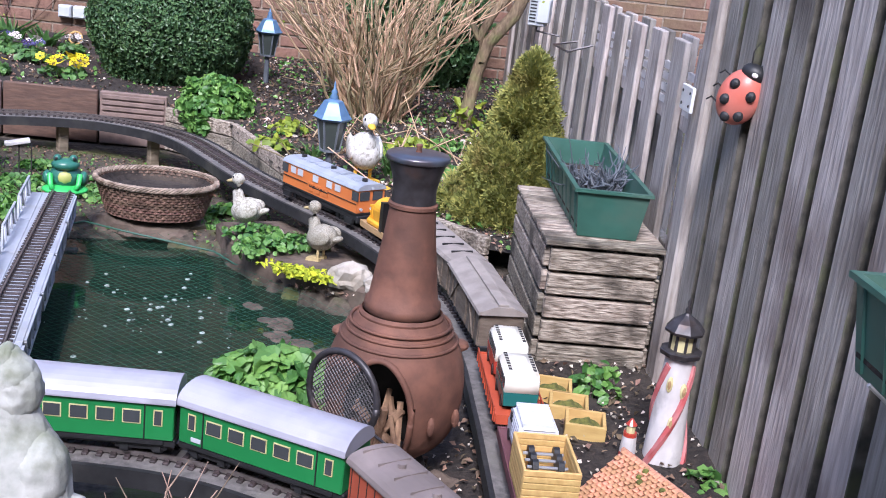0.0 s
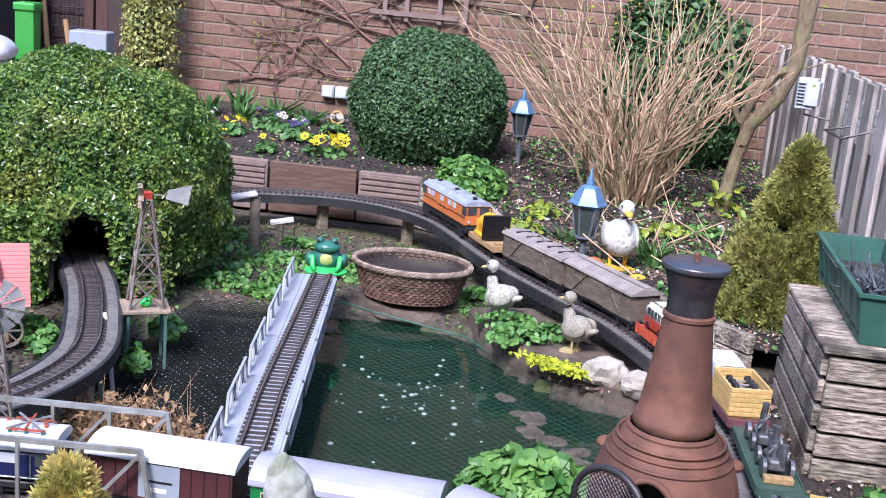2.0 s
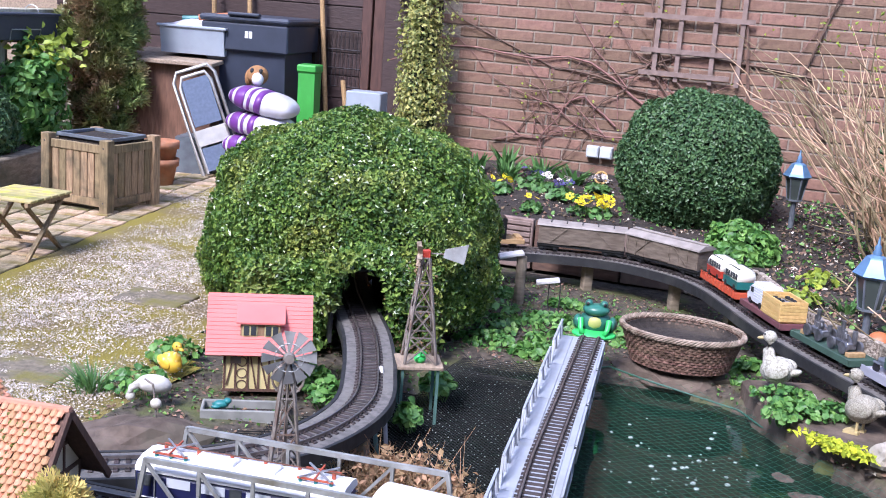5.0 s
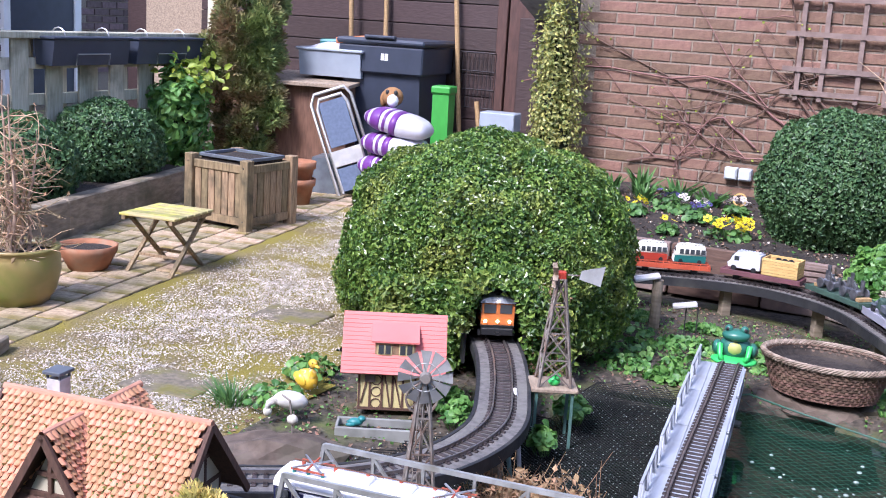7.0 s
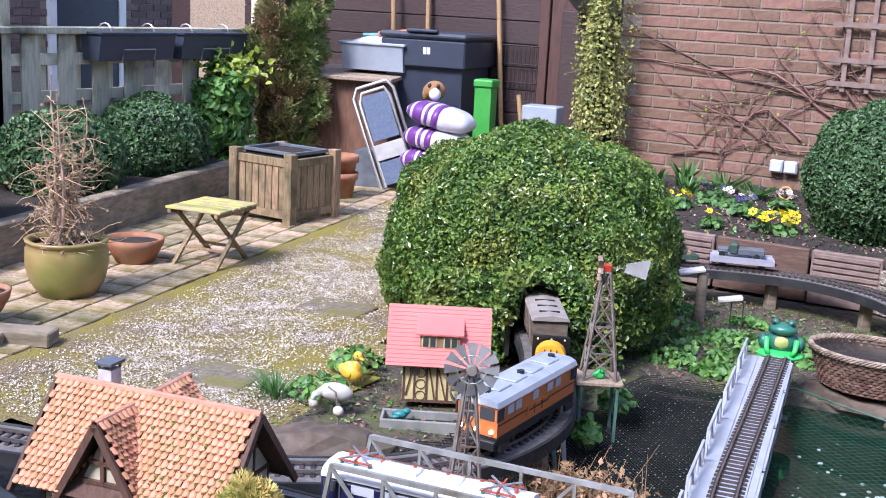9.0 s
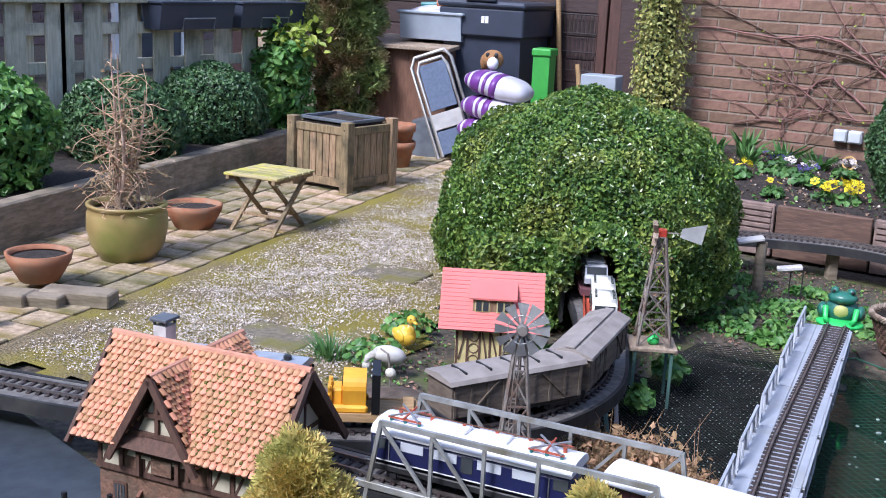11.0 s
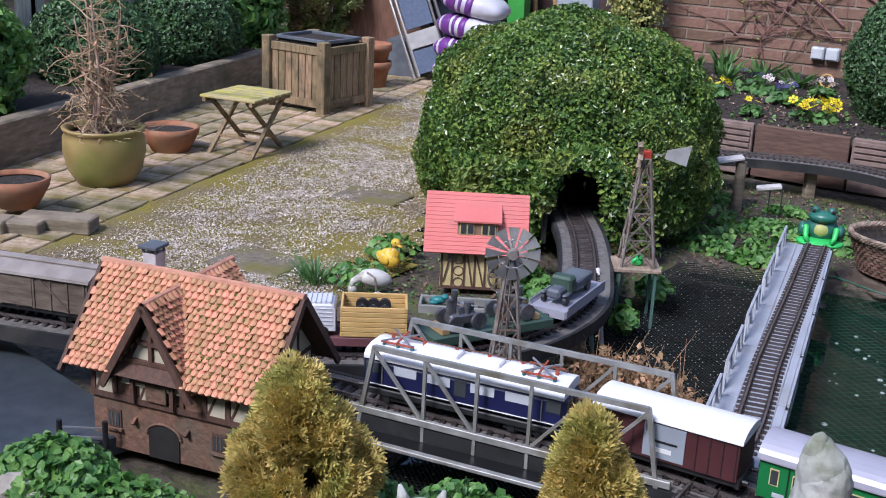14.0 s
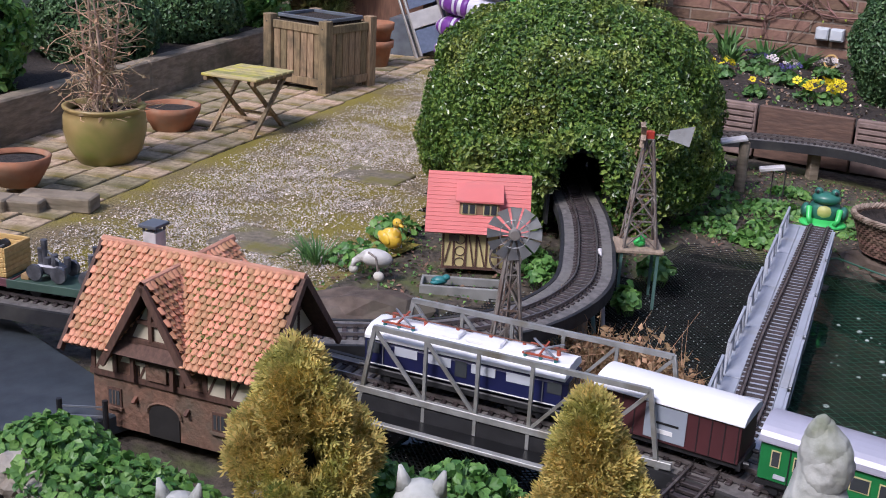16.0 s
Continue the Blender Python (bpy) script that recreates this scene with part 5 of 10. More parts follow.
def foliage(name, label, category, centre, radii, leaf, count, material, core=0.86, flat_bottom=None, dented=0.10, skip=None, depth=0.16, group="", long=1.6):
    """A leafy shrub: near-black core added as inner shade, and a thick skin of separate leaves with an uneven outline.
    """
    ob = thing(name, pose(*centre), label, category, group)
    rx, ry, rz = radii

    def skin(d):
        k = 1 + dented * noise.noise(Vector((d.x * 2.3, d.y * 2.3, d.z * 2.3)) + Vector(centre)) + 0.5 * dented * noise.noise(d * 7)
        return Vector((0, 0, 0)), Vector((d.x * rx, d.y * ry, d.z * rz)) * k

    c, w = shell(RNG, count, skin, depth)
    keep = np.ones(len(c), bool)
    if flat_bottom is not None:
        keep &= c[:, 2] > flat_bottom
    if skip:
        keep &= np.array([not skip(x + centre[0], y + centre[1], z + centre[2]) for x, y, z in c])
    part("leaves", leaves("leaves", c[keep], w[keep], leaf, RNG, long), material, ob)
    # solid dark core blocks light and stands in for shade among the leaves
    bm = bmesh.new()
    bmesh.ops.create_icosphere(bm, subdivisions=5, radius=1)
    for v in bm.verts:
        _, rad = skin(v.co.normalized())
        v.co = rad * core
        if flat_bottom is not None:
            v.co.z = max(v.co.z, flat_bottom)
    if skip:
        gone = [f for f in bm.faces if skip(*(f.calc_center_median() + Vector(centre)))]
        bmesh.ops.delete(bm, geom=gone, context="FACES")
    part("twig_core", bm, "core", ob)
    return ob


tunnel_pts = np.array([on_loop(s) for s in np.arange(6.4, 8.15, 0.02)])


def in_tunnel(x, y, z):
    if z > 0.372:
        return False
    half = 0.086 * math.sqrt(max(0.0, 1 - (max(z - 0.16, 0.0) / 0.215) ** 2))
    return np.min(np.hypot(tunnel_pts[:, 0] - x, tunnel_pts[:, 1] - y)) < half + 0.02 * noise.noise(Vector((x * 20, y * 20, z * 20)))


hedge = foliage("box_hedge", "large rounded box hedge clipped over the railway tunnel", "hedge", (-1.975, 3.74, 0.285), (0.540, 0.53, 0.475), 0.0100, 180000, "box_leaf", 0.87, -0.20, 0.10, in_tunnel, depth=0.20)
stems = [[((-2.0 + 0.35 * math.cos(a), 3.74 + 0.35 * math.sin(a), 0), 0.014), ((-2.0 + 0.4 * math.cos(a), 3.74 + 0.4 * math.sin(a), 0.3), 0.008)] for a in np.arange(0, 6.2, 0.45)
         if np.min(np.hypot(tunnel_pts[:, 0] + 2.0 - 0.37 * math.cos(a), tunnel_pts[:, 1] - 3.74 - 0.37 * math.sin(a))) > 0.13]
part("stem", tubes("stem", stems, 6), "bark", hedge, m=hedge.matrix_world.inverted())


def tunnel_lining():
    s0, s1, n = 6.5, 7.88, 12
    rows, bm = [], bmesh.new()
    for s in np.arange(s0, s1, 0.04):
        a, b = on_loop(s - 0.01), on_loop(s + 0.01)
        yaw = math.atan2(b[1] - a[1], b[0] - a[0])
        c = (a + b) / 2
        row = []
        for r in (0.092, 0.10):
            for k in range(n + 1):
                w = math.pi * k / n
                off, z = r * math.cos(w), TZ + 0.04 + r * 1.25 * math.sin(w)
                row.append(bm.verts.new((c[0] - math.sin(yaw) * off, c[1] + math.cos(yaw) * off, z if 0 < k < n else 0.08)))
        rows.append(row)
    for a, b in zip(rows, rows[1:]):
        for o in (0, n + 1):
            for k in range(n):
                bm.faces.new((a[o + k], a[o + k + 1], b[o + k + 1], b[o + k]))
    for row in (rows[0], rows[-1]):
        for k in range(n):
            bm.faces.new((row[k], row[k + 1], row[n + 2 + k], row[n + 1 + k]))
    solid("tunnel_lining", bm, "rubber", "dark arched tunnel pipe under the hedge", "tunnel", kind="structure")


tunnel_lining()
rt = np.random.default_rng(91)
mouth = on_loop(7.88)
ahead = on_loop(7.90) - on_loop(7.86)
ahead /= np.linalg.norm(ahead)
n = 2600
w = rt.uniform(-0.15, math.pi + 0.15, n)
rad = 0.105 + 0.05 * rt.random(n) ** 1.5
c = np.stack([mouth[0] - ahead[1] * rad * np.cos(w) + ahead[0] * rt.normal(0, 0.03, n), mouth[1] + ahead[0] * rad * np.cos(w) + ahead[1] * rt.normal(0, 0.03, n), TZ + 0.055 + rad * 1.25 * np.sin(w)], 1)
side = np.array([ahead[1], -ahead[0]])
for name, label, k0, k1, lean, count, size, material in (("dead_foliage", "browned dead leaves left of the tunnel mouth", -0.24, -0.11, -0.02, 1500, 0.011, "dead_grass"), ("hedge_skirt", "green hedge foliage hanging beside the tunnel mouth", -0.26, -0.10, 0.01, 1300, 0.0115, "box_leaf"), ("hedge_skirt", "green hedge foliage hanging beside the tunnel mouth", 0.11, 0.36, -0.07, 5200, 0.0115, "box_leaf")):
    k, up = rt.uniform(k0, k1, count), 0.03 + 0.30 * rt.random(count)
    q = np.stack([mouth[0] + side[0] * k + ahead[0] * (lean + rt.normal(0, 0.03, count) - 0.25 * np.abs(k)), mouth[1] + side[1] * k + ahead[1] * (lean + rt.normal(0, 0.03, count) - 0.25 * np.abs(k)), up], 1)
    solid(name, leaves(name, q, np.tile([ahead[0], ahead[1], 0.5], (count, 1)), size, rt), material, label, "leaves", kind="stuff")
solid("hedge_fringe", leaves("hedge_fringe", c, np.tile([ahead[0], ahead[1], 0.5], (n, 1)), 0.0125, rt), "box_leaf", "box leaves hanging over the tunnel mouth", "leaves", kind="stuff")

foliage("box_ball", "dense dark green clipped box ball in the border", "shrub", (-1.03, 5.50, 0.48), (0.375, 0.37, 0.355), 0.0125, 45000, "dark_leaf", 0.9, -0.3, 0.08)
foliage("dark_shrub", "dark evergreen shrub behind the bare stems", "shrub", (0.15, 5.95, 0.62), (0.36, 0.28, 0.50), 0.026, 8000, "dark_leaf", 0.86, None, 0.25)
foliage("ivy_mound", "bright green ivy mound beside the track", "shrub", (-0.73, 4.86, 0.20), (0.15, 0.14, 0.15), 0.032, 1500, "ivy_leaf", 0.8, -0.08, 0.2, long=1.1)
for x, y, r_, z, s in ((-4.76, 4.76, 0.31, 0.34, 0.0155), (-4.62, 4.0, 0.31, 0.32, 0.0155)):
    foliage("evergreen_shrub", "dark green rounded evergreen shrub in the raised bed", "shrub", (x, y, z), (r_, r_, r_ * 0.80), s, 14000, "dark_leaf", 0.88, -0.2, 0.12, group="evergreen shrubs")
foliage("laurel", "upright shrub with fresh lime-green tips", "shrub", (-4.82, 5.42, 0.44), (0.17, 0.19, 0.31), 0.034, 1700, "ivy_leaf", 0.55, None, 0.45, depth=0.5)
rt = np.random.default_rng(77)
solid("lime_shoot", leaves("lime_shoot", rt.normal(0, 1, (150, 3)) * [0.09, 0.09, 0.06] + [-4.78, 5.46, 0.70], np.tile([0.3, -0.6, 0.6], (150, 1)), 0.032, rt), "lime_leaf", "fresh lime-green leaf tips of the upright shrub", "leaves", kind="stuff")
foliage("laurel", "leafy glossy shrub with pale new leaves", "shrub", (-4.38, 3.05, 0.38), (0.27, 0.27, 0.30), 0.024, 5600, "ivy_leaf", 0.7, None, 0.3, depth=0.4)
holly = foliage("variegated_holly", "tall narrow holly with cream-edged leaves against the wall", "shrub", (-2.68, 6.05, 0.35), (0.15, 0.14, 1.22), 0.0155, 15000, "holly_leaf", 0.5, -0.3, 0.6, depth=0.6)


def conifer(name, label, centre, height, radius, material, count, seed, droop=0.2, size=0.030, top=0.12, clumps=110, lump_size=0.24, lean=0.0, core=0.42):
    """A small conifer: trunk and many short flat sprays in a ragged cone."""
    rng = np.random.default_rng(seed)
    ob = thing(name, pose(*centre), label, "conifer")
    part("trunk", bar(bmesh.new(), (0, 0, -0.02), (0, 0, height * 0.8), 0.03 * height / 0.5, sides=8, w2=0.008), "bark", ob)
    nc = clumps
    ch, ca = rng.random(nc) ** 1.2, rng.uniform(0, 2 * math.pi, nc)
    ragged = np.array([1 + 0.35 * noise.noise(Vector((math.cos(w) * 1.6, math.sin(w) * 1.6, t * 4 + seed))) for w, t in zip(ca, ch)])
    prof = radius * (np.minimum(1, (1 - ch) * 1.2 + top * 0.3) * np.minimum(1, 0.42 + 2.6 * ch)) * ragged * rng.uniform(0.7, 1.08, nc)
    mid = np.stack([np.cos(ca) * prof + lean * ch, np.sin(ca) * prof, ch * height * (1 + 0.05 * ragged)], 1)
    which = rng.integers(0, nc, count)
    off = rng.normal(0, 1, (count, 3))
    off /= np.linalg.norm(off, axis=1)[:, None]
    c = mid[which] + off * (lump_size * radius * (0.55 + 0.45 * rng.random((count, 1)))) * [1, 1, 1.35]
    a = ca[which]
    out = np.stack([np.cos(a) * 0.6, np.sin(a) * 0.6, 0.8 - droop * rng.random(count)], 1) + 0.9 * off
    out += rng.normal(0, 0.25, out.shape)
    out /= np.linalg.norm(out, axis=1)[:, None]
    sidev = np.cross(out, rng.normal(0, 1, out.shape))
    sidev /= np.linalg.norm(sidev, axis=1)[:, None]
    s = size * (0.6 + 0.8 * rng.random((count, 1)))
    verts, faces = [], []
    for k in range(3):
        turn = (k - 1) * 0.65
        d = out * math.cos(turn) + sidev * math.sin(turn)
        nrm = np.cross(d, np.cross(out, sidev))
        tip, w = c + d * s, nrm * s * 0.13
        base = sum(len(v) for v in verts)
        verts.append(np.stack([c - w, c + d * s * 0.6 - w, tip, c + d * s * 0.6 + w], 1).reshape(-1, 3))
        q = np.arange(count)[:, None] * 4 + base
        faces.append(q + [[0, 1, 2, 3]])
    me = bpy.data.meshes.new("sprays")
    me.from_pydata(np.concatenate(verts).tolist(), [], np.concatenate(faces).tolist())
    part("sprays", me, material, ob)
    # near-black cone added inside the sprays as their inner shade
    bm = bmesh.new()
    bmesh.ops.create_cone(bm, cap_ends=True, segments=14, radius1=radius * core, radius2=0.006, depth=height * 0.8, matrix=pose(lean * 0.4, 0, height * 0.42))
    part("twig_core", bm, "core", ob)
    return ob


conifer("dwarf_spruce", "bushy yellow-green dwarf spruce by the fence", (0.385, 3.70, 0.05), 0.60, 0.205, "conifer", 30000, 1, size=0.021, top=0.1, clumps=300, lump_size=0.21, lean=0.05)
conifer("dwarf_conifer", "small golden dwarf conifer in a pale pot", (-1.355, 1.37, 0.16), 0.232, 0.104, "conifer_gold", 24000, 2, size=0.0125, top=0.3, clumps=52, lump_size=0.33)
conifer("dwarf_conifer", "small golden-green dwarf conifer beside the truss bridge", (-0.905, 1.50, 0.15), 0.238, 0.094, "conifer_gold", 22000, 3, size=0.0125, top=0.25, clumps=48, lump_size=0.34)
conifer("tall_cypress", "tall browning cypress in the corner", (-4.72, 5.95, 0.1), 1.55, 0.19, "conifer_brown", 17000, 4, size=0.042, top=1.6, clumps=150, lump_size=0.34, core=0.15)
solid("cream_pot", lathe([(0.001, 0.0), (0.055, 0.0), (0.085, 0.075), (0.092, 0.085), (0.085, 0.088), (0.078, 0.078), (0.001, 0.072)], 28), "straw_pot", "pale round pot with a thick rim", "pot", pose(-1.355, 1.37, 0.088), smooth=True)


def rods(rng, base, count, spread, height, radius, kinks=4, up=1.0, base_r=0.05, wander=0.05):
    lines = []
    for _ in range(count):
        a = rng.uniform(0, 2 * math.pi)
        lean = spread * rng.random() ** 0.7
        h = height * rng.uniform(0.55, 1.0)
        p = np.array(base) + [base_r * math.cos(a) * rng.random(), base_r * math.sin(a) * rng.random(), 0]
        line = []
        for k in range(kinks + 1):
            f = k / kinks
            q = p + np.array([math.cos(a) * lean * f ** 1.25 * h, math.sin(a) * lean * f ** 1.25 * h, up * h * f * (1 - 0.12 * lean * f)]) + (rng.normal(0, wander * h / kinks, 3) if k else 0)
            line.append((tuple(q), radius * (1 - 0.75 * f) * rng.uniform(0.8, 1.2)))
        lines.append(line)
        if rng.random() < 0.75:
            k = rng.integers(1, kinks)
            q = np.array(line[k][0])
            d = np.array(line[k + 1][0]) - q
            side = d + rng.normal(0, 0.45, 3) * np.linalg.norm(d)
            lines.append([(tuple(q), radius * 0.5), (tuple(q + side * 0.7), radius * 0.4), (tuple(q + side * 1.3 + [0, 0, 0.02]), radius * 0.2)])
    return lines


rng = np.random.default_rng(11)
shrub = thing("bare_shrub", pose(-0.06, 5.05, bed_z(-0.06, 5.05) - 0.02), "large bare tan-stemmed shrub with budding twigs", "shrub")
part("stem", tubes("stem", rods(rng, (0, 0, 0), 165, 0.86, 1.00, 0.0060, 6, base_r=0.16, wander=0.20)), "twig", shrub)["kind"] = "stuff"
tips = rng.normal(0, 1, (260, 3)) * [0.36, 0.3, 0.16] + [0, 0, 0.85]
part("bud", leaves("bud", tips, rng.normal(0, 1, (260, 3)), 0.012, rng), "lime_leaf", shrub)["kind"] = "stuff"

tree = thing("gnarled_tree", pose(0.38, 5.0, 0.15), "gnarled small tree with peeling yellow-brown bark", "tree")
limbs = [[((-0.03, 0, 0), 0.035), ((-0.02, 0, 0.15), 0.03), ((0.01, 0.02, 0.32), 0.028), ((0.04, 0, 0.45), 0.03), ((0.14, 0, 0.58), 0.028), ((0.19, 0.0, 0.72), 0.03), ((0.20, 0, 1.0), 0.04), ((0.22, 0, 1.4), 0.035)],
         [((0.02, 0, 0.36), 0.018), ((-0.0, 0, 0.48), 0.02), ((0.07, 0, 0.62), 0.016), ((0.16, 0.02, 0.70), 0.015)],
         [((0.0, 0, 0.46), 0.015), ((-0.06, 0, 0.56), 0.012), ((-0.05, 0, 0.68), 0.009), ((-0.09, 0, 0.80), 0.006), ((-0.12, 0, 0.92), 0.004)],
         [((-0.055, 0, 0.62), 0.008), ((-0.14, 0.02, 0.68), 0.005), ((-0.2, 0.02, 0.74), 0.003)],
         [((0.08, 0, 0.6), 0.010), ((0.12, -0.02, 0.68), 0.007), ((0.26, 0, 0.72), 0.004), ((0.34, 0, 0.76), 0.003)]]
part("trunk", tubes("trunk", limbs[:2], 10), "bark", tree, smooth=True)
part("limbs", tubes("limbs", limbs[2:], 7), "bark", tree, smooth=True)
part("shoots", leaves("shoots", rng.normal(0, 1, (40, 3)) * [0.05, 0.04, 0.06] + [-0.02, -0.03, 0.10], rng.normal(0, 1, (40, 3)), 0.03, rng), "lime_leaf", tree)


def patch(name, label, x, y, z, rx, ry, h, n, leaf, material, seed, long=1.1, lift=0.6):
    """A low patch of leaves on stalks."""
    rg = np.random.default_rng(seed)
    a, k = rg.uniform(0, 2 * math.pi, n), np.sqrt(rg.random(n))
    dx, dy = np.cos(a) * k * rx, np.sin(a) * k * ry
    top = h * (1 - 0.55 * k ** 2) * (0.45 + 0.55 * rg.random(n))
    c = np.stack([dx, dy, top], 1)
    w = np.stack([np.cos(a) * k * 0.7, np.sin(a) * k * 0.7 - 0.2, np.full(n, lift + 0.4)], 1)
    ob = thing(name, pose(x, y, z), label, "plant")
    part("leaves", leaves("leaves", c, w, leaf, rg, long, 0.12), material, ob)
    stalks = [[((dx[i] * 0.6, dy[i] * 0.6, -0.01), 0.0012), ((dx[i], dy[i], top[i]), 0.0009)] for i in range(0, n, 3)]
    part("stalk", tubes("stalk", stalks, 3), "spike_leaf", ob)["kind"] = "stuff"
    return ob


patch("leafy_plant", "lush bright green leafy plant beside the chiminea", -0.27, 2.33, 0.03, 0.15, 0.12, 0.15, 620, 0.034, "ivy_leaf", 21)
for k, (x, y, rx, ry) in enumerate(((-1.05, 3.98, 0.14, 0.08), (-1.6, 4.15, 0.14, 0.1), (-1.42, 3.72, 0.14, 0.08), (-1.15, 4.1, 0.12, 0.08), (-0.55, 3.95, 0.08, 0.06), (-0.62, 3.78, 0.06, 0.05), (-0.5, 3.72, 0.06, 0.05), (-1.25, 3.68, 0.10, 0.06), (-0.78, 4.22, 0.15, 0.07), (-1.0, 4.25, 0.12, 0.06), (-1.32, 4.35, 0.09, 0.05), (-1.6, 4.38, 0.1, 0.05), (-1.45, 3.95, 0.16, 0.12), (-1.2, 3.85, 0.14, 0.1), (-0.9, 4.02, 0.08, 0.05), (-1.3, 4.1, 0.14, 0.1))):
    patch("ground_ivy", "low green creeping plant on damp earth", x, y, 0.0, rx, ry, 0.05, 170, 0.021, "ivy_leaf", 30 + k)
for k, (x, y, rx, ry) in enumerate(((-0.42, 3.46, 0.1, 0.06), (-0.36, 3.36, 0.09, 0.07), (-0.28, 3.40, 0.1, 0.05), (-0.42, 3.30, 0.05, 0.05))):
    patch("pond_plant", "trailing green plant on the stone pond edge", x, y, 0.07, rx, ry, 0.06, 150, 0.019, "ivy_leaf", 50 + k)
for k, (x, y, z, rx, ry, h) in enumerate(((-1.62, 1.25, 0.09, 0.22, 0.12, 0.08), (-1.84, 1.30, 0.08, 0.12, 0.10, 0.10), (-1.14, 1.55, 0.06, 0.13, 0.12, 0.14), (-1.30, 1.52, 0.05, 0.1, 0.1, 0.12), (-0.5, 1.50, 0.10, 0.15, 0.07, 0.05), (-0.95, 1.36, 0.12, 0.16, 0.06, 0.05))):
    patch("creeping_fig", "dense green creeping leaves over rocks", x, y, z, rx, ry, h, 760, 0.0175, "ivy_leaf", 60 + k)
for k, (x, y, rx) in enumerate(((-1.62, 2.86, 0.07), (-1.72, 2.95, 0.06), (-1.36, 2.82, 0.035), (-2.12, 2.66, 0.09), (-2.2, 2.95, 0.08), (-1.38, 3.1, 0.06))):
    patch("waterside_plant", "green leaves at the pond edge", x, y, 0.02, rx, rx, 0.08, 90, 0.024, "ivy_leaf", 80 + k)


def blades(name, label, x, y, z, n, h, width, spread, material, seed):
    rg = np.random.default_rng(seed)
    verts, faces = [], []
    for _ in range(n):
        a, r_ = rg.uniform(0, 6.28), rg.random() * spread * 0.4
        bx, by = math.cos(a) * r_, math.sin(a) * r_
        lean, hh, w = rg.random() * spread, h * rg.uniform(0.6, 1.1), width * rg.uniform(0.7, 1.2)
        px, py = -math.sin(a + rg.normal()) * w, math.cos(a) * w
        o = len(verts)
        for f in (0.0, 0.5, 1.0):
            cx, cy, cz = bx + math.cos(a) * lean * f * f, by + math.sin(a) * lean * f * f, hh * f * (1 - 0.15 * f)
            k = (1, 0.9, 0.05)[int(f * 2)]
            verts += [(cx - px * k, cy - py * k, cz), (cx + px * k, cy + py * k, cz)]
        faces += [(o, o + 1, o + 3, o + 2), (o + 2, o + 3, o + 5, o + 4)]
    me = bpy.data.meshes.new(name)
    me.from_pydata(verts, [], faces)
    ob = thing(name, pose(x, y, z), label, "plant")
    part("blade", me, material, ob)["kind"] = "stuff"
    return ob


blades("daffodil_clump", "upright green bulb leaves in the border", -1.36, 5.75, bed_z(-1.36, 5.75) - 0.01, 60, 0.20, 0.008, 0.10, "spike_leaf", 1)
for k, (x, y, h) in enumerate(((-1.28, 5.95, 0.22), (-1.18, 5.86, 0.2), (-2.25, 5.9, 0.16), (-2.12, 6.0, 0.17), (-1.9, 5.95, 0.15), (-1.72, 5.9, 0.12))):
    blades("bulb_clump", "broad green bulb leaves below the wall", x, y, bed_z(x, y) - 0.01, 26, h, 0.014, 0.12, "spike_leaf", 200 + k)
blades("bulb_clump", "green bulb leaves below the wall", -2.05, 5.85, bed_z(-2.05, 5.85) - 0.01, 40, 0.13, 0.009, 0.12, "spike_leaf", 2)
blades("bulb_clump", "strappy green leaves beside the lantern", 0.04, 4.12, 0.15, 50, 0.15, 0.008, 0.12, "spike_leaf", 3)
blades("bulb_clump", "young green shoots in the border", -0.28, 4.35, 0.16, 36, 0.07, 0.006, 0.09, "spike_leaf", 4)
blades("grass_tuft", "blue-green grass tuft by the yellow duck", -2.25, 2.62, 0.0, 120, 0.10, 0.003, 0.12, "spike_leaf", 5)
for k, (x, y, h) in enumerate(((-1.17, 2.40, 0.12), (-1.27, 2.41, 0.11), (-1.10, 2.38, 0.09))):
    rg = np.random.default_rng(300 + k)
    tuft = thing("dead_tuft", pose(x, y, -0.02), "tangled dry orange-brown plant at the water's edge", "plant")
    part("stalk", tubes("stalk", rods(rg, (0, 0, 0), 150, 0.8, h, 0.0022, 4, base_r=0.07, wander=0.9), 4), "dead_grass", tuft)["kind"] = "stuff"
    c = rg.normal(0, 1, (420, 3)) * [0.05, 0.04, 0.028] + [0, 0, h * 0.72]
    part("dry_leaf", leaves("dry_leaf", c, rg.normal(0, 1, (420, 3)), 0.012, rg), "dead_grass", tuft)["kind"] = "stuff"


def ground_litter():
    """Dead leaf bits and grit on the bare earth round the pond."""
    rg = np.random.default_rng(41)
    pts = []
    while len(pts) < 7000:
        x, y = rg.uniform(-2.35, 0.1), rg.uniform(2.15, 4.7)
        if not inside(x, y, POND) and not inside(x, y, BED) and edge_distance(x, y, POND) > 0.02:
            pts.append((x, y, rise(x, y) + 0.004))
    c = np.array(pts)
    up = np.tile([0, 0, 1.0], (len(c), 1))
    solid("leaf_litter", leaves("leaf_litter", c[:4200], up[:4200], 0.009, rg), "litter", "dead leaf bits strewn on damp earth", "litter", kind="stuff")
    solid("moss_speck", leaves("moss_speck", c[4200:] + [0, 0, 0.003], up[4200:], 0.010, rg, 1.2), "ivy_leaf", "tiny green weeds on damp earth", "weeds", kind="stuff")


ground_litter()


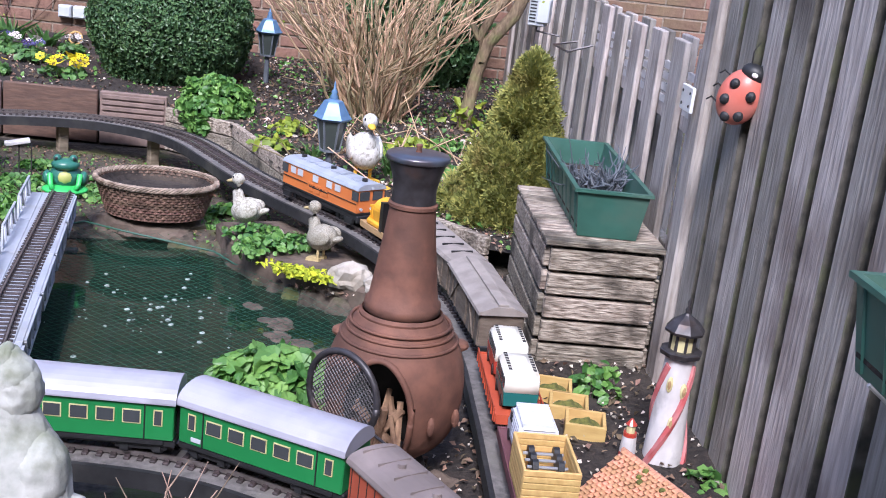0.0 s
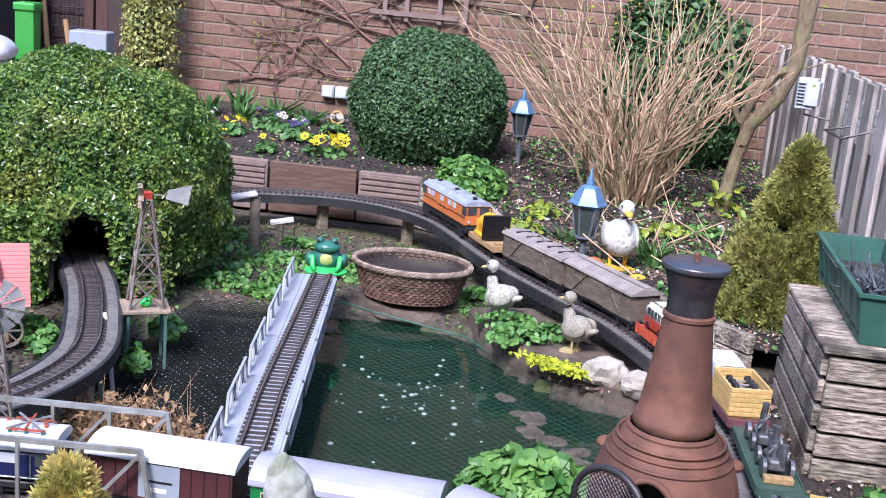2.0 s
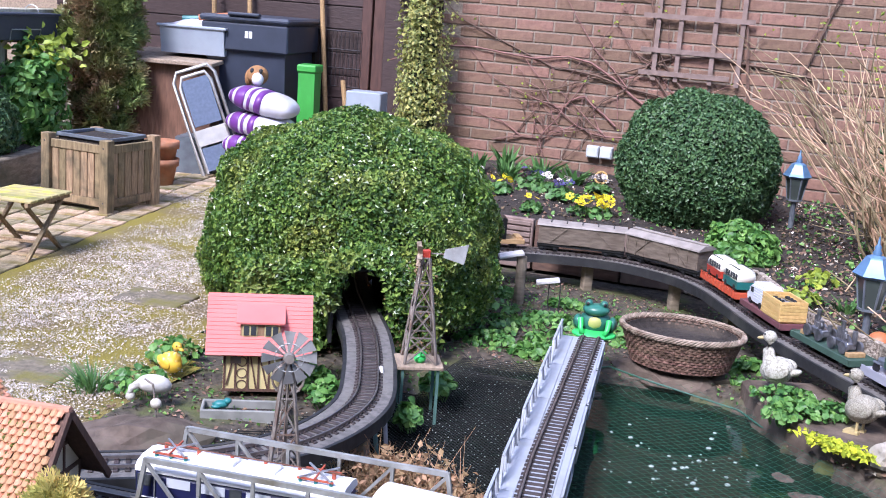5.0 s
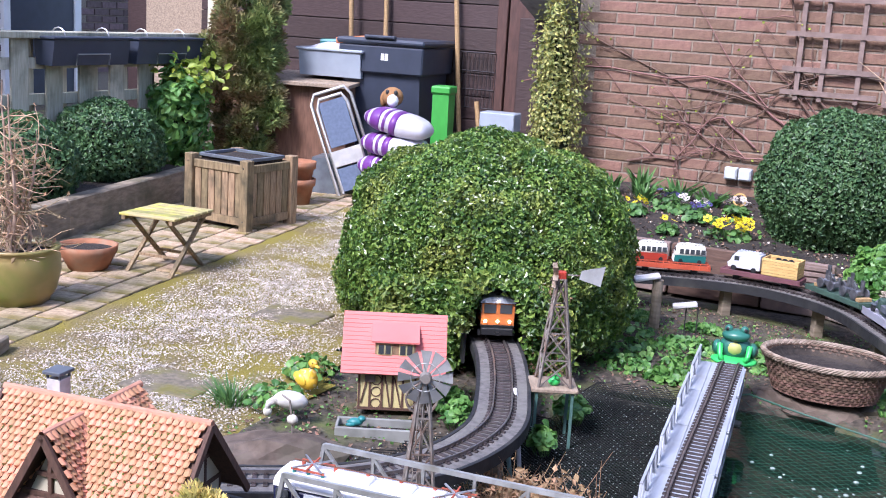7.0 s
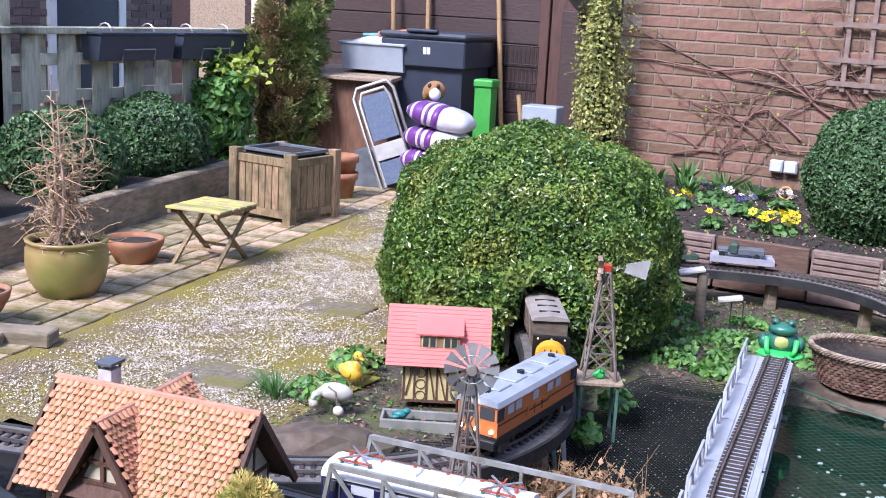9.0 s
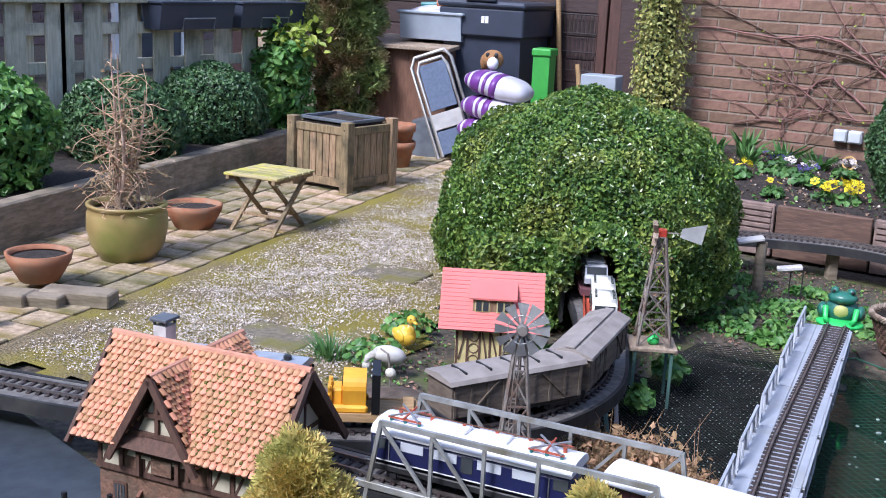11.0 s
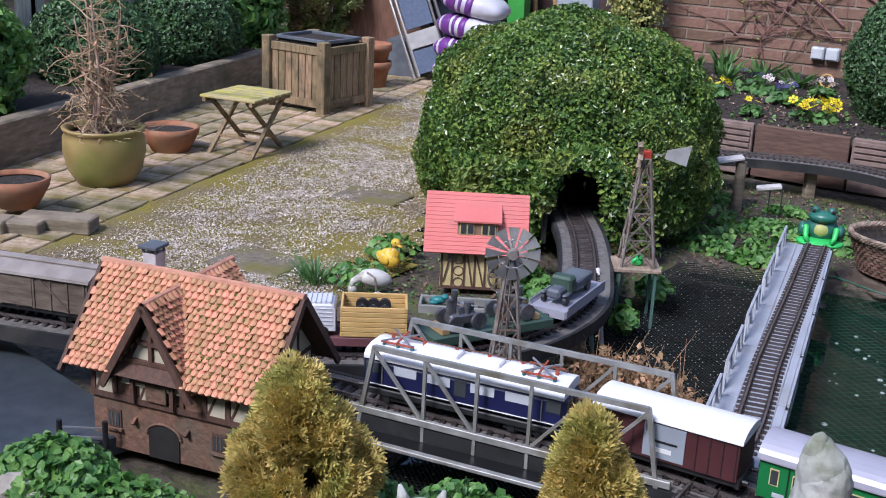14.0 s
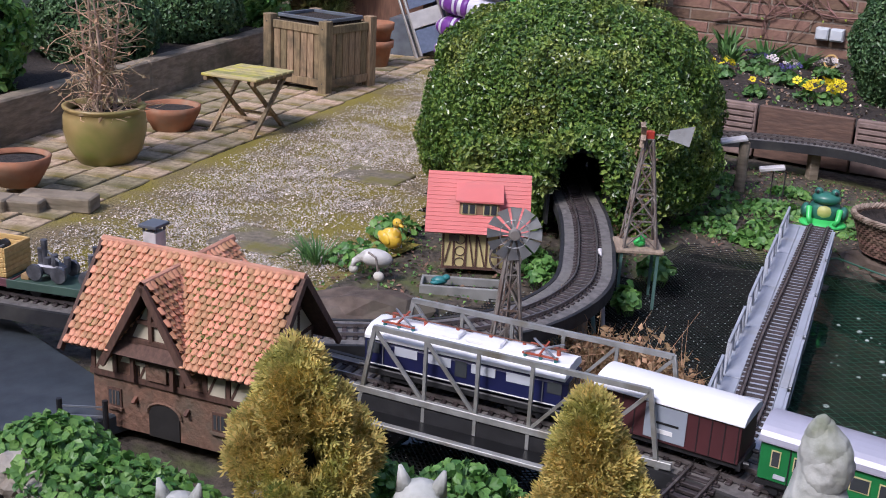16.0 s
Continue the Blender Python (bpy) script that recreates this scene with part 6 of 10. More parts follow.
def border_litter():
    """Leaf bits, small pale stones and seedlings on the soil of the border and round the chiminea."""
    rg = np.random.default_rng(57)
    pts = []
    while len(pts) < 9000:
        x, y = rg.uniform(-2.2, 0.64), rg.uniform(3.25, 6.2)
        if inside(x, y, BED) and rg.random() < 0.35 + 0.65 * (x > -0.6):
            pts.append((x, y, bed_z(x, y) + 0.004))
    c = np.array(pts)
    up = np.tile([0, 0, 1.0], (len(c), 1))
    solid("border_litter", leaves("border_litter", c[:5200], up[:5200], 0.013, rg), "litter", "brown dead leaf bits strewn over the border soil", "litter", kind="stuff")
    solid("border_grit", leaves("border_grit", c[5200:7400], up[5200:7400], 0.010, rg, 1.1), "chips", "pale stone bits scattered over the border soil", "grit", kind="stuff")
    solid("border_weeds", leaves("border_weeds", c[7400:] + [0, 0, 0.01], up[7400:], 0.017, rg, 1.2), "ivy_leaf", "small green seedlings on the border soil", "weeds", kind="stuff")
    pts = []
    while len(pts) < 2600:
        x, y = rg.uniform(-0.3, 0.65), rg.uniform(1.25, 3.25)
        if not inside(x, y, POND):
            pts.append((x, y, rise(x, y) + 0.018))
    c = np.array(pts)
    up = np.tile([0, 0, 1.0], (len(c), 1))
    solid("yard_grit", leaves("yard_grit", c[:1100], up[:1100], 0.008, rg, 1.1), "chips", "pale grit on the dark earth by the fence", "grit", kind="stuff")
    solid("yard_litter", leaves("yard_litter", c[1100:], up[1100:], 0.011, rg), "litter", "dead leaf bits on the dark earth by the fence", "litter", kind="stuff")


border_litter()



def flowers(name, label, x, y, z, n, spread, size, petals, seed):
    ob = patch(name, label, x, y, z, spread, spread * 0.8, 0.06, 60, 0.03, "spike_leaf", seed)
    rg = np.random.default_rng(seed)
    verts, faces = [], []
    for _ in range(n):
        a, k = rg.uniform(0, 6.28), math.sqrt(rg.random())
        c = Vector((math.cos(a) * k * spread, math.sin(a) * k * spread * 0.8, 0.07 + 0.03 * rg.random()))
        tilt = Euler((rg.normal(0, 0.4) + 0.5, rg.normal(0, 0.4), rg.uniform(0, 6)))
        for i in range(6):
            o = len(verts)
            for r_, da in ((0.15, 0), (0.8, -0.45), (1.0, 0), (0.8, 0.45)):
                w = 2 * math.pi * i / 6 + da
                v = Vector((r_ * math.cos(w), r_ * math.sin(w), 0.2 * r_)) * size
                v.rotate(tilt)
                verts.append(c + v)
            faces.append((o, o + 1, o + 2, o + 3))
    me = bpy.data.meshes.new("blooms")
    me.from_pydata(verts, [], faces)
    part("bloom", me, petals, ob)["kind"] = "stuff"
    return ob


flowers("yellow_primrose", "clump of bright yellow flowers", -1.46, 5.26, bed_z(-1.46, 5.26), 22, 0.11, 0.024, "petal_yellow", 101)
for k, (x, y, n, col, sp) in enumerate(((-1.75, 5.62, 14, "petal_white", 0.1), (-1.98, 5.45, 9, "petal_yellow", 0.08), (-2.1, 5.30, 6, "petal_white", 0.06), (-1.65, 5.45, 10, "petal_violet", 0.08), (-1.88, 5.7, 8, "petal_violet", 0.08),
                                        (-1.72, 5.16, 4, "petal_yellow", 0.05), (-1.95, 5.12, 4, "petal_yellow", 0.06), (-2.2, 5.6, 8, "petal_white", 0.08), (-1.55, 5.78, 9, "petal_white", 0.07))):
    flowers("pansy", "small border flowers among leaves", x, y, bed_z(x, y) - 0.005, n, sp, 0.017, col, 110 + k)
# litter, pale pebbles and small shoots in the right-hand border
rg = np.random.default_rng(5)
bm = bmesh.new()
for _ in range(70):
    x, y = rg.uniform(-0.6, 0.35), rg.uniform(3.6, 5.2)
    if inside(x, y, BED) and edge_distance(x, y, BED) > 0.04:
        s = rg.uniform(0.006, 0.02)
        bmesh.ops.create_icosphere(bm, subdivisions=1, radius=s, matrix=pose(x, y, bed_z(x, y), rg.uniform(0, 90), 0, rg.uniform(0, 90)) @ Matrix.Diagonal((1, 0.8, 0.5, 1)))
solid("border_pebbles", bm, "chips", "pale pebbles strewn over the border soil", "pebbles", kind="stuff")
for k, (x, y) in enumerate(((0.1, 4.5), (0.25, 4.6), (-0.4, 4.62), (0.2, 4.2), (-0.05, 4.45), (0.12, 3.75), (-0.45, 4.35))):
    patch("border_seedling", "small green plants in the border", x, y, bed_z(x, y), 0.08, 0.07, 0.06, 50, 0.028, "ivy_leaf" if k % 2 else "lime_leaf", 140 + k)
rg = np.random.default_rng(6)
part("fallen_twigs", tubes("fallen_twigs", [[((x, y, bed_z(x, y) + 0.02), 0.003), ((x + dx, y + dy, bed_z(x, y) + 0.05 + dz), 0.002)] for x, y, dx, dy, dz in zip(rg.uniform(-0.3, 0.4, 40), rg.uniform(3.8, 4.7, 40), rg.normal(0, 0.12, 40), rg.normal(0, 0.12, 40), rg.random(40) * 0.15)], 4), "twig")["kind"] = "stuff"
tagged(bpy.data.objects["fallen_twigs"], "loose dry twigs lying in the border", "twigs")

# ---- climbing vine and trellis on the house wall ----
rng = np.random.default_rng(17)


def vine_line(x, z, dx, dz, n, r0):
    line, p, d = [], np.array([x, z], float), np.array([dx, dz], float)
    for k in range(n):
        line.append(((p[0], WALL_Y - 0.012 - 0.02 * rng.random(), p[1]), r0 * (1 - 0.7 * k / n)))
        d = d + rng.normal(0, 0.25, 2) * np.linalg.norm([dx, dz])
        p = p + d
    return line


vines = [vine_line(-0.75, 0.45, -0.08, 0.045, 16, 0.010), vine_line(-0.75, 0.45, -0.05, 0.07, 14, 0.010), vine_line(-0.8, 0.3, 0.0, 0.07, 14, 0.011), vine_line(-1.0, 0.62, -0.10, 0.02, 16, 0.008), vine_line(-1.2, 0.75, -0.09, 0.05, 12, 0.007),
         vine_line(-1.6, 0.55, -0.06, 0.06, 14, 0.007), vine_line(-2.3, 0.4, 0.05, 0.08, 12, 0.007), vine_line(-1.4, 0.5, -0.09, 0.0, 10, 0.006), vine_line(-0.6, 0.9, -0.1, 0.03, 10, 0.008), vine_line(-0.5, 0.6, -0.06, 0.07, 12, 0.009)]
for k in range(70):
    src = vines[rng.integers(0, 10)]
    (x, _, z), r0 = src[rng.integers(2, len(src))]
    vines.append(vine_line(x, z, rng.normal(0, 0.045), rng.normal(0.02, 0.04), rng.integers(4, 9), 0.0035))
vine = thing("wall_vine", pose(0, 0, 0), "bare reddish climbing vine trained over the brick wall", "climber")
part("cane", tubes("cane", vines, 5), "twig_red", vine)["kind"] = "stuff"
buds = np.array([line[-1][0] for line in vines]) + [0, -0.01, 0]
part("bud", leaves("bud", np.repeat(buds, 2, 0), np.tile([0, -1, 0.3], (2 * len(buds), 1)), 0.011, rng), "lime_leaf", vine)["kind"] = "stuff"
trellis = thing("trellis", pose(0, WALL_Y - 0.03, 0), "weathered square wooden trellis on the wall", "trellis")
for x in (-1.42, -1.30, -1.12, -0.98):
    part("lath", cube(x - 0.012, x + 0.012, -0.008, 0.0, 0.82, 1.75), "trellis", trellis)
for z in (0.86, 0.98, 1.16, 1.34, 1.52, 1.70):
    part("lath", cube(-1.5, -1.02 if z < 1 else -0.92, -0.017, -0.009, z - 0.013, z + 0.013), "trellis", trellis)
# stump vine at the left of the wall


# ---- half-timbered station with tiled roof ----
def tile_slope(parent, corner, along, down, width, run, keep, label_mesh, rng):
    """Rows of small clay tiles on a roof slope: corner at the ridge, unit vectors along the ridge and down the slope."""
    nrm = along.cross(down).normalized()
    if nrm.z < 0:
        nrm = -nrm
    rows, tw = 15, 0.0140
    th = run / rows
    base = Matrix((along, down, nrm)).transposed().to_4x4()
    loose = []
    for i in range(rows):
        n = int(width / tw)
        for j in range(n):
            u, v = (j + (0.5 if i % 2 else 0.0)) * tw + tw / 2, i * th
            if u > width - tw * 0.3 or not keep(u, v + th / 2):
                continue
            at = Matrix.Translation(corner + along * u + down * v + nrm * (0.004 + rng.uniform(0, 0.0012))) @ base @ pose(0, 0, 0, 15 + rng.uniform(-4, 4), rng.uniform(-7, 7), rng.uniform(-3, 3))
            loose.append(at)
    return loose, tw, th


def tile_shape(tw, th):
    """A little rounded beaver-tail tile, its head at the origin, its tail towards +y."""
    bm = bmesh.new()
    rows = []
    for y, tuck in ((0.0, 1.0), (th * 0.95, 1.0), (th * 1.2, 0.8)):
        row = []
        for k in range(5):
            u = -1 + 0.5 * k
            row.append((u * tw * 0.47 * tuck, y - 0.16 * th * u * u * (tuck < 1), 0.0052 * (1 - 0.62 * u * u)))
        rows.append([bm.verts.new(p) for p in row])
    low = [bm.verts.new((v.co.x, v.co.y - 0.001, -0.003)) for v in rows[-1]]
    for a, b in zip(rows, rows[1:] + [low]):
        for k in range(4):
            bm.faces.new((a[k], a[k + 1], b[k + 1], b[k]))
    return bm


def station():
    rng = random.Random(12)
    ob = thing("model_station", pose(-1.80, 1.642, 0.05, 0, 0, 9), "half-timbered model station with mossy clay-tile roof and brick base", "model house")
    HL, HD, Z1, Z2, ZR = 0.185, 0.105, 0.115, 0.205, 0.345
    base = part("brick_storey", cube(-HL, HL, -HD, HD, 0, Z1), "st_brick", ob)
    part("timber_storey", cube(-HL, HL, -HD - 0.002, HD + 0.002, Z1, Z2), "st_brick", ob)
    for s in (-1, 1):
        part("gable", prism([(-HD, Z2), (HD, Z2), (0, ZR - 0.02)], s * HL - 0.004, s * HL + 0.004), "plaster", ob)
        y = s * (HD + 0.004)
        part("beam", cube(-HL - 0.003, HL + 0.003, y - 0.003, y + 0.003, Z1 - 0.006, Z1 + 0.006), "timber", ob)
        part("beam", cube(-HL - 0.003, HL + 0.003, y - 0.003, y + 0.003, Z2 - 0.008, Z2), "timber", ob)
        for k in range(8):
            x = -HL + 0.006 + k * (2 * HL - 0.012) / 7
            part("stud", cube(x - 0.004, x + 0.004, y - 0.0025, y + 0.0025, Z1, Z2), "timber", ob)
        for k in (0, 2, 5, 6):
            x = -HL + 0.012 + k * (2 * HL - 0.012) / 7
            part("plaster_panel", cube(x, x + 0.038, y - 0.0012, y + 0.0012, Z1 + 0.006, Z2 - 0.008), "plaster", ob)
            part("brace", bar(bmesh.new(), (x, y, Z1 + 0.006), (x + 0.036, y, Z2 - 0.008), 0.005), "timber", ob)
        x = s * (HL + 0.004)
        for z in (Z1, Z2, 0.262):
            w = HD if z < 0.22 else 0.055
            part("beam", cube(x - 0.003, x + 0.003, -w, w, z - 0.004, z + 0.004), "timber", ob)
        for yy in (-0.1, -0.06, -0.02, 0.02, 0.06, 0.1):
            part("stud", cube(x - 0.0025, x + 0.0025, yy - 0.003, yy + 0.003, Z1, Z2), "timber", ob)
        for yy in (-0.045, 0.0, 0.045):
            part("stud", cube(x - 0.0025, x + 0.0025, yy - 0.003, yy + 0.003, Z2, ZR - 0.03 - abs(yy) * 1.3), "timber", ob)
        part("plaster_panel", cube(x - 0.0015, x + 0.0015, -0.098, 0.098, Z1 + 0.004, Z2 - 0.004), "plaster", ob)
        part("brace", bar(bmesh.new(), (x, -0.09, Z1), (x, -0.03, Z2), 0.005), "timber", ob)
        part("brace", bar(bmesh.new(), (x, 0.09, Z1), (x, 0.03, Z2), 0.005), "timber", ob)
        part("brace", bar(bmesh.new(), (x, -0.08, Z2), (x, 0.0, ZR - 0.03), 0.005), "timber", ob)
    for x in (-0.135, 0.105):
        w = part("window", cube(x - 0.016, x + 0.016, -HD - 0.003, -HD + 0.004, 0.045, 0.085), "timber", ob)
        part("pane", cube(x - 0.012, x + 0.012, -HD - 0.0042, -HD, 0.05, 0.08), "glassy", w)
        for dx in (-0.004, 0.004):
            part("glazing_bar", cube(x + dx - 0.001, x + dx + 0.001, -HD - 0.0052, -HD - 0.004, 0.05, 0.08), "st_brick", w)
        part("sill", cube(x - 0.019, x + 0.019, -HD - 0.008, -HD, 0.04, 0.045), "st_brick", w)
    arch = [(-0.035, 0.0), (0.035, 0.0)] + [(0.035 * math.cos(math.pi * k / 8), 0.05 + 0.022 * math.sin(math.pi * k / 8)) for k in range(9)]
    # raised near-black panel; the doorway's recess shade is put into its colour
    part("doorway", prism(arch, -HD - 0.003, -HD + 0.01, "y"), "soot_and_shade", ob, "arched doorway with its recess shade painted near-black", m=pose(-0.02, 0, 0))
    part("arch_trim", tubes("arch_trim", [[((-0.02 + 0.039 * math.cos(math.pi * k / 10), -HD - 0.003, 0.05 + 0.026 * math.sin(math.pi * k / 10)), 0.003) for k in range(11)]], 5), "st_brick", ob)
    for x in (-0.085, 0.035):
        part("wall_lamp", bar(bmesh.new(), (x, -HD - 0.012, 0.066), (x, -HD, 0.075), 0.007), "rust", ob)
    # main roof and cross gable
    half, over = 0.225, 0.137
    slope = math.hypot(over, ZR - 0.175)
    d_front = Vector((0, -over, 0.175 - ZR)).normalized()
    d_back = Vector((0, over, 0.175 - ZR)).normalized()
    for d, s in ((d_front, -1), (d_back, 1)):
        n = Vector((1, 0, 0)).cross(d).normalized()
        n = n if n.z > 0 else -n
        p = [Vector((x, 0, ZR)) + d * k for x, k in ((-half, 0), (half, 0), (half, slope), (-half, slope))]
        bm = bmesh.new()
        lo, hi = [bm.verts.new(q - n * 0.004) for q in p], [bm.verts.new(q + n * 0.002) for q in p]
        bm.faces.new(hi)
        bm.faces.new(lo[::-1])
        for k in range(4):
            bm.faces.new((lo[k], lo[(k + 1) % 4], hi[(k + 1) % 4], hi[k]))
        bmesh.ops.recalc_face_normals(bm, faces=bm.faces)
        part("roof_board", bm, "timber", ob)
    gx, gw, gz, gy = -0.036, 0.092, 0.328, -0.138
    tiles, rest = [], []

    def valley(u, v):
        x, z = -half + u, ZR - v * (ZR - 0.175) / slope
        return not (abs(x - gx) < gw * (gz - z) / (gz - 0.165) - 0.006 and z < gz)

    got, tw, th = tile_slope(ob, Vector((-half, 0, ZR)), Vector((1, 0, 0)), d_front, 2 * half, slope, valley, None, rng)
    tiles += got
    got, _, _ = tile_slope(ob, Vector((-half, 0, ZR)), Vector((1, 0, 0)), d_back, 2 * half, slope, lambda u, v: True, None, rng)
    rest += got
    for sgn in (-1, 1):
        d = Vector((sgn * gw, 0, 0.165 - gz)).normalized()
        run = math.hypot(gw, gz - 0.165)
        front, back = -gy, 0.16
        p = [Vector((gx, y, gz)) + d * k for y, k in ((gy, 0), (0.02, 0), (-0.06, run), (gy, run))]
        bm = bmesh.new()
        hi = [bm.verts.new(q) for q in p]
        lo = [bm.verts.new(q - Vector((0, 0, 0.006))) for q in p]
        bm.faces.new(hi)
        bm.faces.new(lo[::-1])
        for k in range(4):
            bm.faces.new((lo[k], lo[(k + 1) % 4], hi[(k + 1) % 4], hi[k]))
        bmesh.ops.recalc_face_normals(bm, faces=bm.faces)
        part("gable_board", bm, "timber", ob)
        # tiles run from the gable front back to the valley
        got, _, _ = tile_slope(ob, Vector((gx, gy, gz)), Vector((0, 1, 0)), d, 0.18, run, lambda u, v: gy + u < -0.01 - (v / run) * 0.118 + 0.012, None, rng)
        tiles += got
        d2 = Vector((sgn * gw, 0, 0.2 - gz)).normalized()
        got, _, _ = tile_slope(ob, Vector((gx, 0.02, gz + 0.002)), Vector((0, 1, 0)), d2, 0.15, run * 0.8, lambda u, v: True, None, rng)
        rest += got
        part("barge_board", bar(bmesh.new(), (gx, gy - 0.003, gz - 0.002), (gx + sgn * (gw + 0.008), gy - 0.003, 0.150), 0.008, 0.014), "timber", ob)
        part("ridge", tubes("ridge", [[((gx, gy - 0.004, gz + 0.002), 0.007), ((gx, 0.0, gz + 0.002), 0.007)]], 8), "ridge", ob) if sgn > 0 else None
    part("ridge", tubes("ridge", [[((gx, 0.0, gz + 0.004), 0.008), ((gx, 0.172, gz + 0.004), 0.008)]], 8), "ridge", ob)
    part("cross_gable", prism([(gx - gw * 0.82, 0.15), (gx + gw * 0.82, 0.15), (gx, gz - 0.03)], -HD - 0.01, -HD, "y"), "plaster", ob)
    for a, b in (((gx - 0.06, 0.205), (gx + 0.06, 0.205)), ((gx, 0.205), (gx, 0.275)), ((gx - 0.028, 0.245), (gx + 0.028, 0.245)), ((gx - 0.045, 0.2), (gx - 0.045, 0.115)), ((gx + 0.045, 0.2), (gx + 0.045, 0.115)), ((gx - 0.045, 0.2), (gx + 0.04, 0.17)), ((gx - 0.045, 0.165), (gx + 0.045, 0.165))):
        part("beam", bar(bmesh.new(), (a[0], -HD - 0.013, a[1]), (b[0], -HD - 0.013, b[1]), 0.008), "timber", ob)
    part("lattice_window", cube(gx - 0.016, gx + 0.03, -HD - 0.013, -HD - 0.009, 0.125, 0.16), "st_brick", ob)
    for s in (-1, 1):
        for k in (-1, 1):
            part("barge_board", bar(bmesh.new(), (s * (half + 0.003), 0, ZR), (s * (half + 0.003), k * (over + 0.01), 0.163), 0.008, 0.014), "timber", ob)
    part("ridge", tubes("ridge", [[((-half - 0.004, 0, ZR + 0.004), 0.008), ((half + 0.004, 0, ZR + 0.004), 0.008)]], 8), "ridge", ob)
    me = bpy.data.meshes.new("tile")
    bm = tile_shape(tw, th)
    bm.to_mesh(me)
    bm.free()
    me.materials.append(M["tile"])
    for k, m in enumerate(tiles):
        if k < 460:
            part("tile", me, None, ob).matrix_basis = m
        else:
            rest.append(m)
    verts, faces = [], []
    for m in rest:
        o = len(verts)
        verts += [m @ v.co for v in me.vertices]
        faces += [tuple(o + i for i in f.vertices) for f in me.polygons]
    mr = bpy.data.meshes.new("back_tiles")
    mr.from_pydata(verts, [], faces)
    tagged(part("back_tiles", mr, "tile_rest", ob), kind="stuff")
    bm = bmesh.new()
    for _ in range(260):
        u, v = rng.gauss(0.31, 0.05) if rng.random() < 0.62 else rng.uniform(0.02, 0.44), rng.uniform(0.02, slope * 0.95)
        if valley(u, v):
            q = Vector((-half + u, 0, ZR)) + d_front * v
            ball(bm, q.x, q.y - 0.004, q.z + 0.006, rng.uniform(0.003, 0.006), rng.uniform(0.003, 0.006), 0.004, 6)
    part("moss_tuft", bm, "moss", ob)["kind"] = "stuff"
    ch = part("chimney", cube(-0.183, -0.151, 0.065, 0.10, 0.24, 0.352, 0.001), "lh_white", ob, "pale rendered chimney")
    part("chimney_cap", cube(-0.188, -0.146, 0.058, 0.107, 0.362, 0.369, 0.001), "slate", ch)
    for x in (-0.181, -0.153):
        for y in (0.067, 0.098):
            part("cap_leg", cube(x - 0.002, x + 0.002, y - 0.002, y + 0.002, 0.352, 0.362), "slate", ch)
    return ob


station()
rail_fence = thing("model_railing", pose(-1.99, 1.44, 0.06, 0, 0, 30), "tiny model railing with dark posts", "railing")
for x in (0.0, 0.09):
    part("post", cyl(bmesh.new(), x, 0, 0, 0.06, 0.006, seg=8), "black", rail_fence)
for z in (0.025, 0.045):
    part("rail", bar(bmesh.new(), (0, 0, z), (0.09, 0, z), 0.003), "steel", rail_fence)


